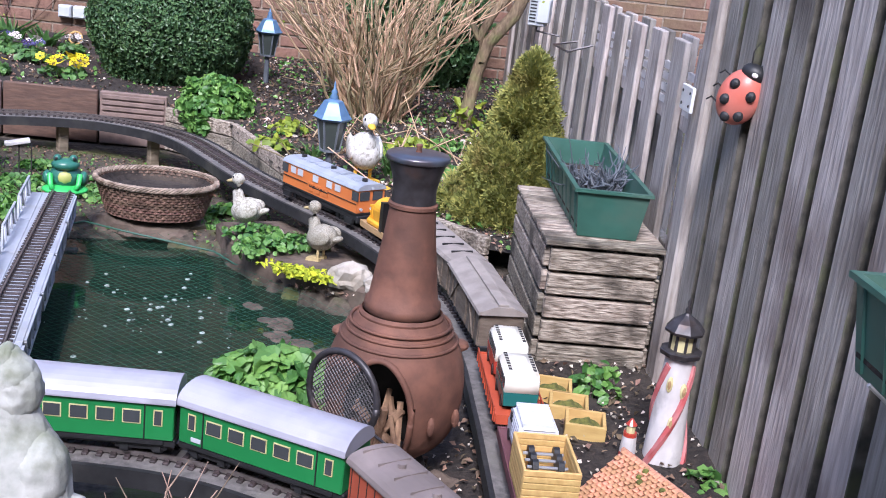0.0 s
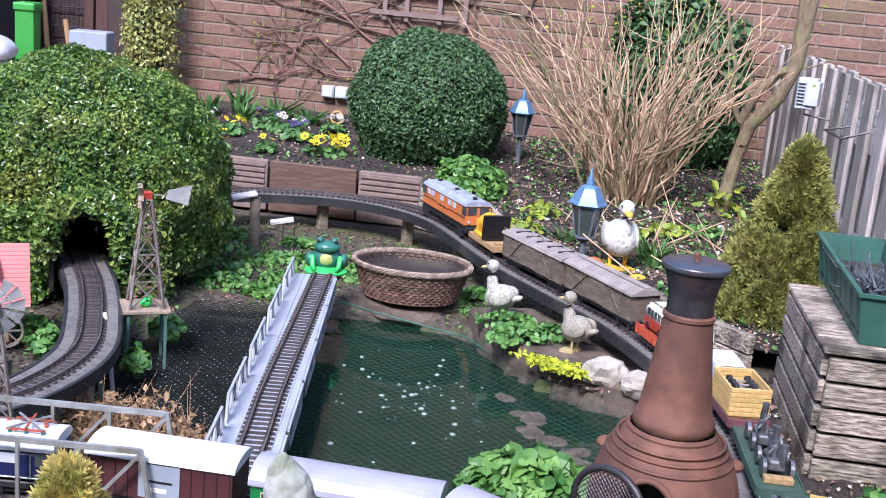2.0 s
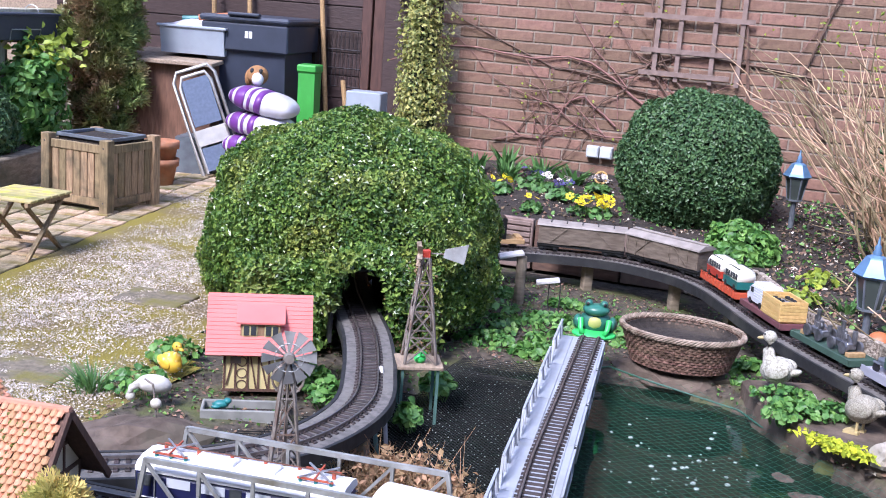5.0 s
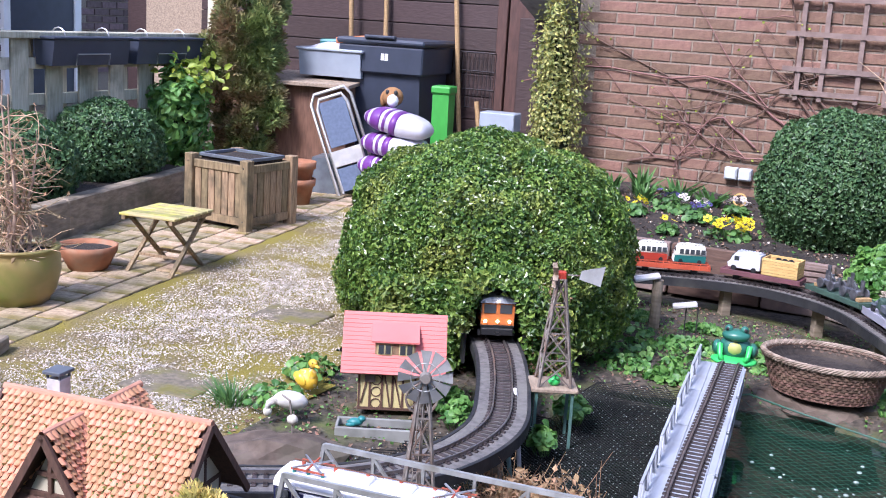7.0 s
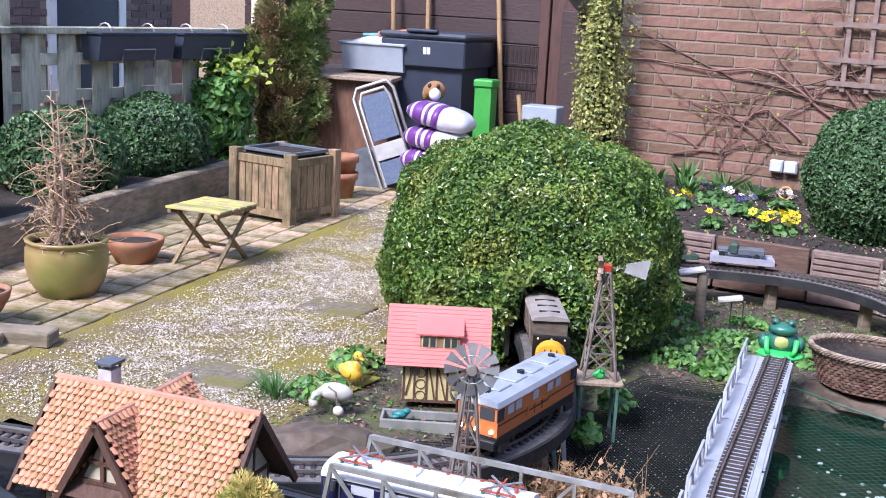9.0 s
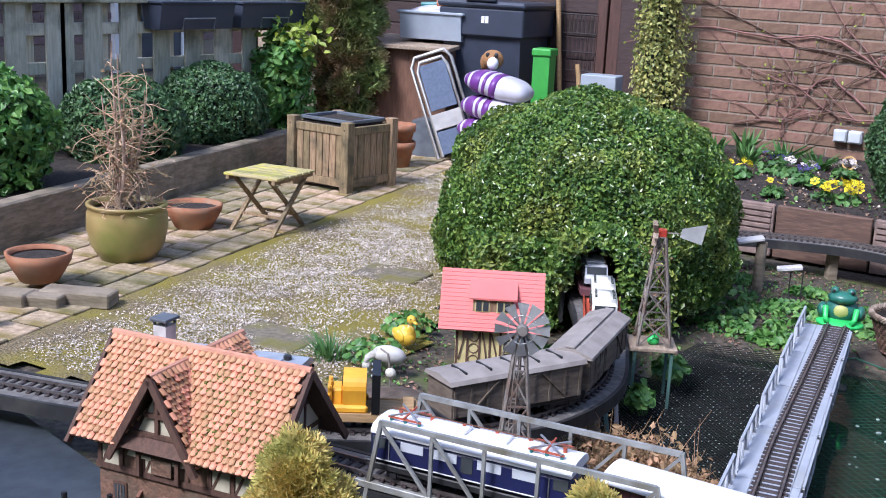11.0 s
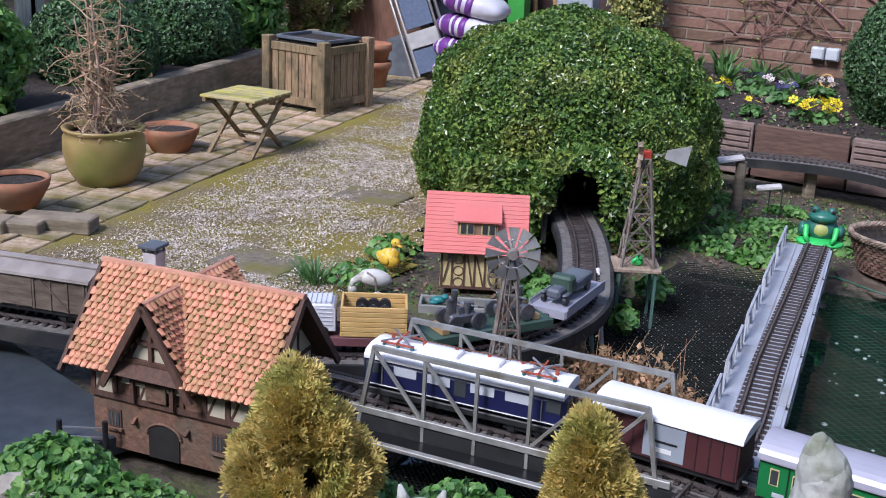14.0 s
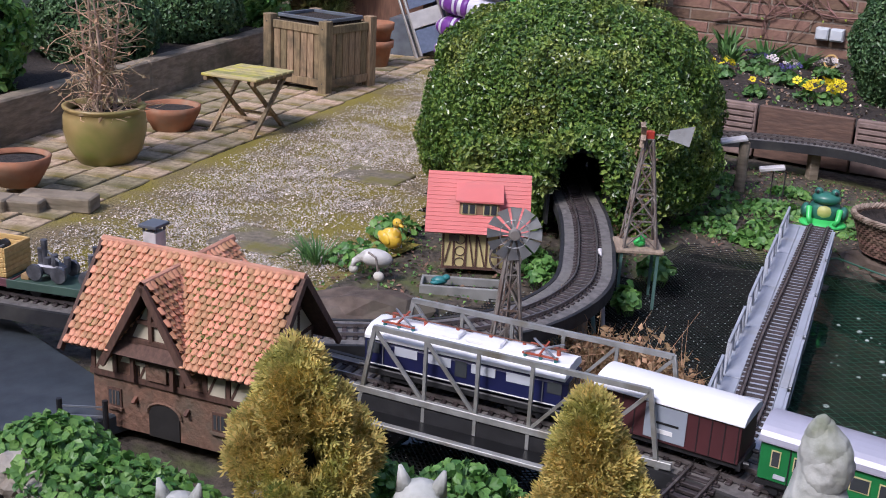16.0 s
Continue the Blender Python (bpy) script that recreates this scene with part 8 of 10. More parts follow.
# ---- lantern, birds and other ornaments ----
def lantern(m, s, label):
    ob = thing("garden_lantern", m @ Matrix.Diagonal((s, s, s, 1)), label, "lantern")
    part("post", cyl(bmesh.new(), 0, 0, -0.02, 0.12, 0.014, 0.012, 10), "slate", ob)
    for k in range(6):
        a, b = k * math.pi / 3, (k + 1) * math.pi / 3
        bm = bmesh.new()
        bm.faces.new([bm.verts.new(p) for p in ((0.034 * math.cos(a), 0.034 * math.sin(a), 0.12), (0.034 * math.cos(b), 0.034 * math.sin(b), 0.12), (0.052 * math.cos(b), 0.052 * math.sin(b), 0.235), (0.052 * math.cos(a), 0.052 * math.sin(a), 0.235))])
        part("pane", bm, "lamp_pane", ob)
        part("bar", bar(bmesh.new(), (0.034 * math.cos(a), 0.034 * math.sin(a), 0.12), (0.053 * math.cos(a), 0.053 * math.sin(a), 0.235), 0.006), "slate", ob)
    part("base_ring", lathe([(0.012, 0.11), (0.038, 0.116), (0.038, 0.124), (0.012, 0.124)], 6), "slate", ob)
    part("roof", lathe([(0.056, 0.228), (0.070, 0.238), (0.060, 0.25), (0.046, 0.275), (0.036, 0.292), (0.034, 0.297), (0.020, 0.303), (0.014, 0.305)], 6), "lamp_blue", ob)
    part("finial", lathe([(0.013, 0.303), (0.016, 0.312), (0.009, 0.322), (0.012, 0.33), (0.005, 0.34), (0.003, 0.362), (0.0005, 0.368)], 12), "lamp_blue", ob, smooth=True)
    return ob


lantern(pose(-0.215, 4.0, 0.15), 1.0, "blue-roofed hexagonal garden lantern")
lantern(pose(-0.575, 5.55, 0.26), 0.95, "blue-grey garden lantern half hidden by bare stems")


def bird(name, m, size, material, label, beak="beak", head_up=1.0, feet=True):
    """A standing duck: tilted body, neck, head, bill, tail, feet."""
    ob = thing(name, m @ Matrix.Diagonal((size, size, size, 1)), label, "ornament")
    bm = ball(bmesh.new(), 0, 0, 0.42, 0.30, 0.23, 0.24, 18, (0, 18, 0))
    part("body", bm, material, ob, smooth=True)
    part("tail", ball(bmesh.new(), -0.30, 0, 0.44, 0.14, 0.09, 0.06, 10, (0, 25, 0)), material, ob, smooth=True)
    part("neck", tubes("neck", [[((0.14, 0, 0.5), 0.13), ((0.20, 0, 0.66 * head_up), 0.095), ((0.19, 0, 0.80 * head_up), 0.085)]], 12), material, ob, smooth=True)
    part("head", ball(bmesh.new(), 0.20, 0, 0.86 * head_up, 0.125, 0.105, 0.11, 14), material, ob, smooth=True)
    part("bill", ball(bmesh.new(), 0.335, 0, 0.82 * head_up, 0.10, 0.055, 0.03, 10, (0, 14, 0)), beak, ob, smooth=True)
    for s in (-1, 1):
        part("wing", ball(bmesh.new(), -0.05, s * 0.19, 0.45, 0.24, 0.06, 0.15, 12, (0, 20, 0)), material, ob, smooth=True)
        part("eye", ball(bmesh.new(), 0.27, s * 0.085, 0.90 * head_up, 0.018, 0.012, 0.02, 8), "black", ob)
        if feet:
            part("leg", bar(bmesh.new(), (0.0, s * 0.1, 0.04), (0.0, s * 0.1, 0.25), 0.05, sides=8), beak, ob)
            part("foot", prism([(-0.05, s * 0.1 - 0.04), (0.17, s * 0.1 - 0.12), (0.19, s * 0.1), (0.17, s * 0.1 + 0.12), (-0.05, s * 0.1 + 0.04)], 0.0, 0.05, "z"), beak, ob)
    return ob


bird("duck_ornament", pose(-0.09, 3.99, 0.17, 0, 0, -80), 0.265, "duck_white", "white painted duck ornament with yellow bill and feet")
bird("goose_ornament", pose(-0.455, 3.55, 0.07, 0, 0, 165), 0.175, "duck_grey", "pale weathered goose ornament on the pond edge", "dull_beak", head_up=1.14, feet=False)
bird("duck_ornament", pose(-0.205, 3.31, 0.075, 0, 0, 150), 0.17, "duck_speckle", "speckled brown duck ornament with raised head", "dull_beak", 1.1)
bird("duckling_ornament", pose(-2.13, 2.83, 0.01, 0, 0, -15), 0.125, "duck_yellow", "yellow duckling ornament with paler head", feet=False)
for k, (x, y) in enumerate(((-0.17, 3.93), (-0.02, 3.88))):
    if k == 0:
        solid("clay_ball", ball(bmesh.new(), 0, 0, 0.03, 0.038, 0.038, 0.032, 16), "pumpkin", "round terracotta ball at the foot of the lantern", "ornament", pose(x, y, 0.155), smooth=True)
    else:
        solid("yellow_clog", ball(bmesh.new(), 0, 0, 0.012, 0.035, 0.022, 0.015, 12), "beak", "small yellow clog ornament", "ornament", pose(x, y, 0.16, 0, 0, 15), smooth=True)


def crane():
    ob = thing("wader_ornament", pose(-2.02, 2.585, 0.03, 0, 0, 33), "white wading bird ornament with bowed neck", "ornament")
    part("body", ball(bmesh.new(), 0, 0, 0.06, 0.048, 0.028, 0.026, 16, (0, 8, 0), 0.1), "duck_white", ob, smooth=True)
    part("neck", tubes("neck", [[((-0.036, 0, 0.062), 0.013), ((-0.06, 0, 0.05), 0.009), ((-0.064, 0, 0.03), 0.008)]], 10), "duck_white", ob, smooth=True)
    part("head", ball(bmesh.new(), -0.062, 0, 0.026, 0.014, 0.012, 0.014, 10), "duck_grey", ob, smooth=True)
    for s in (-1, 1):
        part("leg", bar(bmesh.new(), (0.01, s * 0.012, -0.02), (0.01, s * 0.012, 0.045), 0.004), "tower", ob)
    return ob


crane()
stake = thing("bird_stake", pose(-1.90, 2.42, 0.0), "thin garden stake with a small bird figure", "ornament")
part("stake", tubes("stake", [[((0, 0, -0.02), 0.003), ((0.0, 0, 0.10), 0.003), ((-0.01, 0, 0.16), 0.003), ((-0.035, 0, 0.17), 0.003)]], 6), "tower", stake)
part("figure", ball(bmesh.new(), 0, 0, 0.11, 0.016, 0.013, 0.014, 10), "straw_pot", stake, smooth=True)


def frog():
    ob = thing("frog_ornament", pose(-1.035, 3.585, 0.14, 0, 0, -80), "glossy green frog ornament sitting at the bridge end", "ornament")
    part("lily_pad", ball(bmesh.new(), 0.012, 0, 0.012, 0.058, 0.072, 0.016, 18), "frog_bright", ob, smooth=True)
    part("body", ball(bmesh.new(), -0.005, 0, 0.05, 0.042, 0.050, 0.042, 18), "frog", ob, smooth=True)
    part("belly", ball(bmesh.new(), 0.016, 0, 0.052, 0.024, 0.030, 0.026, 14), "frog_belly", ob, smooth=True)
    part("head", ball(bmesh.new(), 0.010, 0, 0.092, 0.036, 0.044, 0.020, 16), "frog", ob, smooth=True)
    for s in (-1, 1):
        e = part("eye", ball(bmesh.new(), 0.014, s * 0.024, 0.112, 0.013, 0.013, 0.013, 12), "frog", ob, smooth=True)
        part("pupil", ball(bmesh.new(), 0.024, s * 0.027, 0.113, 0.005, 0.006, 0.006, 8), "black", e)
        part("haunch", ball(bmesh.new(), -0.002, s * 0.055, 0.045, 0.030, 0.016, 0.024, 12, (0, -20, 0)), "frog", ob, smooth=True)
        part("arm", tubes("arm", [[((0.02, s * 0.045, 0.06), 0.010), ((0.045, s * 0.042, 0.035), 0.008), ((0.05, s * 0.035, 0.018), 0.009)]], 8), "frog_bright", ob, smooth=True)
    return ob


frog()


# ---- wicker basket ----
def basket():
    ob = thing("wicker_basket", pose(-0.775, 3.735, 0.055), "oval dark wicker basket with pale woven rim, filled with soil", "basket")
    rx, ry, h, n = 0.195, 0.15, 0.115, 44
    lines = []
    for row in range(12):
        z = 0.005 + row * h / 12
        k = 0.80 + 0.20 * z / h
        line = []
        for i in range(n * 2 + 1):
            a = math.pi * i / n
            o = 1 + (0.018 if (i + row) % 2 else -0.018)
            line.append(((rx * k * o * math.cos(a), ry * k * o * math.sin(a), z), 0.0052))
        lines.append(line)
    part("weave", tubes("weave", lines, 5), "wicker", ob)
    stakes = [[((rx * 0.8 * math.cos(a), ry * 0.8 * math.sin(a), 0), 0.004), ((rx * math.cos(a), ry * math.sin(a), h), 0.004)] for a in np.arange(0, 6.28, 2 * math.pi / n)]
    for line in stakes:
        part("stake", tubes("stake", [line], 5), "wicker", ob)
    rim = []
    for ph in (0, 1.25, 2.5, 3.75, 5.0):
        rim.append([((rx * (1.02 + 0.035 * math.cos(i * 0.9 + ph)) * math.cos(math.pi * i / 60), ry * (1.02 + 0.035 * math.cos(i * 0.9 + ph)) * math.sin(math.pi * i / 60), h + 0.008 * math.sin(i * 0.9 + ph)), 0.0036) for i in range(121)])
    part("rim", tubes("rim", rim, 6), "wicker_rim", ob, "pale plaited rim")
    part("liner", lathe([(0.001, 0.075), (0.15, 0.08), (0.165, 0.095), (0.17, 0.108)], 32), "soil", ob, m=Matrix.Diagonal((1.06, 0.86, 1, 1)))
    return ob


basket()

# ---- pond edge: island stones, moss, rocks ----
r = random.Random(8)


def stone(name, x, y, z, rx, ry, rz, material, label, seed, yaw=0):
    bm = bmesh.new()
    bmesh.ops.create_icosphere(bm, subdivisions=3, radius=1)
    for v in bm.verts:
        v.co *= 1 + 0.35 * noise.noise(v.co * 1.6 + Vector((seed * 7.1, 0, 0))) + 0.12 * noise.noise(v.co * 5 + Vector((seed, 0, 0)))
        v.co = Vector((v.co.x * rx, v.co.y * ry, v.co.z * rz))
    return solid(name, bm, material, label, "stone", pose(x, y, z, 0, 0, yaw))


ISLE = [(-0.56, 3.64), (-0.36, 3.72), (-0.16, 3.52), (0.06, 3.2), (0.09, 3.02), (-0.08, 3.08), (-0.24, 3.18), (-0.40, 3.32), (-0.50, 3.46)]
bm = bmesh.new()
for z, k in ((-0.08, 1.0), (0.06, 1.0), (0.075, 0.94)):
    cx, cy = -0.24, 3.36
    ring = [bm.verts.new((cx + (x - cx) * k, cy + (y - cy) * k, z)) for x, y in ISLE]
    if z > -0.08:
        for i in range(len(ISLE)):
            bm.faces.new((last[i], last[(i + 1) % len(ISLE)], ring[(i + 1) % len(ISLE)], ring[i]))
    last = ring
bm.faces.new(last)
solid("pond_bank", bm, "brown_rock", "stony earth bank between pond and track", "bank", kind="structure")
for k, (x, y, rx, ry, rz) in enumerate(((-0.11, 3.13, 0.06, 0.045, 0.045), (-0.02, 3.07, 0.05, 0.04, 0.04), (-0.36, 3.50, 0.03, 0.02, 0.02))):
    stone("pale_rock", x, y, 0.085, rx, ry, rz, "rock", "pale rugged rock on the pond edge", k + 1)
for k in range(13):
    f = k / 12
    x, y = -0.36 + 0.30 * f + r.uniform(-0.04, 0.04), 3.06 - 0.55 * f + r.uniform(-0.05, 0.05)
    stone("wet_stone", x, y, -0.03, r.uniform(0.03, 0.06), r.uniform(0.03, 0.05), r.uniform(0.015, 0.03), "brown_rock", "wet brown stone at the shallow edge", 20 + k, r.uniform(0, 180))
for k, (x, y, s) in enumerate(((-1.86, 1.235, 0.055), (-1.78, 1.22, 0.045), (-1.92, 1.16, 0.05), (-1.72, 1.13, 0.05))):
    stone("pale_rock", x, y, 0.09, s, s * 0.8, s * 0.9, "rock", "pinkish white rock among creeping leaves", 40 + k)
stone("brown_rock", 0.08, 1.95, 0.05, 0.06, 0.05, 0.04, "brown_rock", "reddish stone beside the track", 50)
stone("basket_bank", -0.775, 3.76, 0.0, 0.20, 0.15, 0.055, "brown_rock", "low earth bank under the wicker basket", 71)
stone("earth_mound", -1.94, 2.40, 0.0, 0.17, 0.12, 0.07, "brown_rock", "rough earth bank by the water", 51, 35)
rg = np.random.default_rng(9)
n = 420
c = np.stack([rg.normal(-0.255, 0.045, n), rg.normal(3.155, 0.02, n), 0.07 + 0.02 * rg.random(n)], 1)
c[:, 1] -= 0.45 * (c[:, 0] + 0.255)
solid("lime_stonecrop", leaves("lime_stonecrop", c, np.tile([0, -0.4, 0.8], (n, 1)), 0.013, rg), "lime_moss", "bright lime-yellow stonecrop spilling over the edge", "plant")


# ---- pond net, its edge cord and rising bubbles ----
def bridge_x(y):
    return -0.80 - 0.151 * (y - 1.98)


def sag(x, y):
    d = min(edge_distance(x, y, POND), 0.35)
    return WATER_Z + 0.012 + 0.035 * max(0, 1 - d / 0.12) + 0.006 * noise.noise(Vector((x * 5, y * 5, 0)))


def net(pitch, slope, west, radius):
    """Two families of crossing threads over the water on one side of the bridge."""
    lines = []
    for s in (-1, 1):
        for o in np.arange(-5.0, 3.2, pitch):
            run = []
            for x in np.arange(-1.74, 0.1, 0.05):
                y = s * x * slope + o + (2.6 if s < 0 else 4.6)
                if (x < bridge_x(y)) == west and (1.6 if west else 2.06) < y < 3.66 and inside(x, y, POND):
                    run.append(((x + 0.004 * noise.noise(Vector((x * 9, y * 9, s))), y, sag(x, y)), radius))
                else:
                    if len(run) > 1:
                        lines.append(run)
                    run = []
            if len(run) > 1:
                lines.append(run)
    return tubes("pond_net", lines, 3)


solid("pond_net", net(0.030, 0.9, False, 0.0006), "net", "fine green netting stretched over the pond", "net", kind="stuff")
solid("pond_net", net(0.0135, 0.8, True, 0.0017), "black_net", "dense black mesh stretched over the pond's near bay", "net", kind="stuff")
rr = random.Random(16)
verts, faces = [], []
for i in range(64):
    for j in range(160):
        x, y = -1.78 + 0.0145 * i + 0.003 * rr.random(), 1.6 + 0.0145 * j + 0.003 * rr.random()
        if (i + j) % 2 and rr.random() < 0.75 and x < bridge_x(y) - 0.03 and inside(x, y, POND):
            o, r_, z = len(verts), rr.uniform(0.0008, 0.0019), sag(x, y) + 0.0035
            verts += [(x - r_, y - r_, z), (x + r_, y - r_, z), (x + r_, y + r_, z), (x - r_, y + r_, z), (x, y, z + r_)]
            faces += [(o, o + 1, o + 4), (o + 1, o + 2, o + 4), (o + 2, o + 3, o + 4), (o + 3, o, o + 4)]
me = bpy.data.meshes.new("net_knots")
me.from_pydata(verts, [], faces)
solid("net_knots", me, "bubble", "pale knots and water drops on the black mesh", "net", kind="stuff")
bm = bmesh.new()
rr = random.Random(6)
for _ in range(90):
    x, y = (rr.gauss(-0.62, 0.11), rr.gauss(3.0, 0.16)) if rr.random() < 0.55 else (rr.uniform(-1.4, -0.2), rr.uniform(2.1, 3.5))
    if inside(x, y, POND) and edge_distance(x, y, POND) > 0.05:
        s = rr.choice((0.002, 0.003, 0.004, 0.006, 0.008))
        ball(bm, x, y, WATER_Z + 0.001, s, s, s * 0.5, 8)
solid("bubbles", bm, "bubble", "pale bubbles and specks floating on the pond", "bubbles", kind="stuff")
cord = [((x, y, 0.02 + 0.02 * math.sin(k)), 0.003) for k, (x, y) in enumerate(((-1.08, 3.58), (-0.98, 3.62), (-0.85, 3.55), (-0.7, 3.53), (-0.55, 3.52), (-0.47, 3.42), (-0.4, 3.34)))]
solid("net_cord", tubes("net_cord", [cord], 6), "net", "green cord along the net's edge", "cord")
# timber sill along the far pond edge
solid("pond_sill", cube(-1.5, -1.0, -0.02, 0.02, -0.1, -0.012, 0.004), "shade_algae", "sunken timber along the pond edge", "edging", pose(0.03, 3.545, 0, 0, 0, 4), kind="structure")

# ---- small posts in the grass behind the pond ----
peg = thing("bollard", pose(-1.50, 4.30, 0.0), "short wooden post with a pale cap", "post")
part("post", cyl(bmesh.new(), 0, 0, -0.03, 0.20, 0.021, seg=12), "sleeper_wood", peg)
part("cap", cube(-0.05, 0.05, -0.03, 0.03, 0.205, 0.218, 0.003, pose(0, 0, 0, 0, -12, 25)), "lh_white", peg)
peg = thing("bird_table", pose(-1.335, 4.20, 0.0), "tiny roofed stand on two wire legs", "stand")
for x in (-0.02, 0.025):
    part("leg", bar(bmesh.new(), (x, 0, -0.02), (x, 0, 0.14), 0.004), "iron", peg)
part("roof", cube(-0.045, 0.045, -0.02, 0.02, 0.14, 0.155, 0.003, pose(0, 0, 0, 0, -10, 20)), "lh_white", peg)

# ---- double socket on the wall ----
so = thing("outdoor_socket", pose(-1.668, WALL_Y, 0.395), "grey weatherproof double socket on the brick wall", "socket")
for x in (-0.038, 0.038):
    b = part("box", cube(x - 0.034, x + 0.034, -0.05, 0.0, -0.03, 0.036, 0.004), "socket", so)
    part("flap", cube(x - 0.03, x + 0.03, -0.056, -0.05, -0.024, 0.03, 0.003), "socket", b)
solid("clay_pipe", lathe([(0.03, 0), (0.034, 0.0), (0.036, 0.06), (0.028, 0.06), (0.026, 0.01)], 18), "crate_yellow", "broken clay pot lying below the socket", "pot", pose(-1.6, 6.05, 0.29, 80, 20, 10))

# ---- lighthouses, boxes, small tiled house by the fence ----
lh = thing("toy_lighthouse", pose(0.555, 2.10, 0.075) @ Matrix.Diagonal((0.72, 0.72, 1.10, 1)), "weathered white and red model lighthouse with black cap", "ornament")
part("tower", lathe([(0.062, 0.0), (0.058, 0.02), (0.040, 0.22), (0.040, 0.225)], 20), "lh_white", lh, smooth=True)
for k in range(3):
    line = [((0.0605 * (1 - 0.34 * f) * math.cos(3.6 + 2.1 * k + 2.2 * f), 0.0605 * (1 - 0.34 * f) * math.sin(3.6 + 2.1 * k + 2.2 * f), 0.01 + 0.2 * f), 0.010) for f in np.linspace(0, 1, 14)]
    part("stripe", tubes("stripe", [line], 6), "lh_red", lh)
for a, z in ((-1.75, 0.10), (-1.3, 0.165), (-2.2, 0.175)):
    r_ = 0.062 - 0.1 * z + 0.001
    w = part("window", ball(bmesh.new(), r_ * math.cos(a), r_ * math.sin(a), z, 0.010, 0.006, 0.016, 10), "cream", lh)
    part("pane", ball(bmesh.new(), r_ * 1.07 * math.cos(a), r_ * 1.07 * math.sin(a), z, 0.006, 0.005, 0.010, 8), "bare_wood", w)
part("gallery", lathe([(0.042, 0.222), (0.060, 0.228), (0.062, 0.236), (0.056, 0.238), (0.036, 0.238)], 8), "iron", lh)
part("lantern_room", lathe([(0.034, 0.236), (0.034, 0.275)], 8), "cream", lh)
for k in range(8):
    a = k * math.pi / 4
    part("mullion", bar(bmesh.new(), (0.035 * math.cos(a), 0.035 * math.sin(a), 0.236), (0.035 * math.cos(a), 0.035 * math.sin(a), 0.277), 0.007), "iron", lh)
part("cap", lathe([(0.056, 0.272), (0.058, 0.277), (0.04, 0.292), (0.012, 0.305), (0.006, 0.31)], 8), "iron", lh)
part("finial", lathe([(0.006, 0.305), (0.009, 0.315), (0.003, 0.322), (0.006, 0.330), (0.001, 0.337)], 10), "iron", lh, smooth=True)
lh2 = thing("toy_lighthouse", pose(0.465, 2.05, 0.06), "small red and white banded model lighthouse", "ornament")
for k, (z0, z1, m_) in enumerate(((0, 0.04, "lh_white"), (0.04, 0.065, "bus_red"), (0.065, 0.10, "lh_white"), (0.10, 0.108, "bus_red"))):
    part("band", cyl(bmesh.new(), 0, 0, z0, z1, 0.022 - 0.08 * z0, 0.022 - 0.08 * z1, 16), m_, lh2)
part("lantern_room", cyl(bmesh.new(), 0, 0, 0.108, 0.125, 0.009, seg=10), "cream", lh2)
part("cap", cyl(bmesh.new(), 0, 0, 0.125, 0.137, 0.012, 0.003, 10), "bus_red", lh2)
for k in range(3):
    b = thing("wooden_box", pose(0.365 + 0.022 * k, 2.38 - 0.088 * k, 0.06, 0, 0, -10), "pale wooden box planter filled with moss", "planter", "wooden moss boxes")
    for s in (-1, 1):
        part("side", cube(s * 0.040 - 0.004, s * 0.040 + 0.004, -0.036, 0.036, 0, 0.062, 0.001), "crate_yellow", b)
        part("side", cube(-0.044, 0.044, s * 0.040 - 0.004, s * 0.040 + 0.004, 0, 0.062, 0.001), "crate_yellow", b)
    part("moss", ball(bmesh.new(), 0, 0, 0.035, 0.034, 0.034, 0.024, 12, lump=0.3, freq=60), "moss", b)
deck = thing("board_walk", pose(0.345, 1.95, 0.055), "pale wooden boards beside the track", "decking", kind="structure")
for k in range(7):
    part("board", cube(-0.05, 0.05, -0.36 + 0.1 * k, -0.264 + 0.1 * k, 0, 0.02, 0.002), "bare_wood", deck)
patch("fence_weed", "straggling green weed by the crate", 0.48, 2.42, 0.06, 0.06, 0.06, 0.12, 60, 0.024, "ivy_leaf", 171)
patch("fence_weed", "small green weed at the fence foot", 0.62, 2.0, 0.06, 0.05, 0.05, 0.06, 40, 0.022, "ivy_leaf", 172)
foil = thing("gravel_patch", pose(0.46, 2.12, 0.05), "glinting grey gravel round the lighthouses", "gravel", kind="stuff")
bm = bmesh.new()
for _ in range(260):
    a, k = rr.uniform(0, 6.28), math.sqrt(rr.random()) * 0.11
    bmesh.ops.create_icosphere(bm, subdivisions=1, radius=rr.uniform(0.004, 0.009), matrix=pose(math.cos(a) * k, math.sin(a) * k, rr.uniform(0.005, 0.015)))
part("pebbles", bm, "steel", foil)


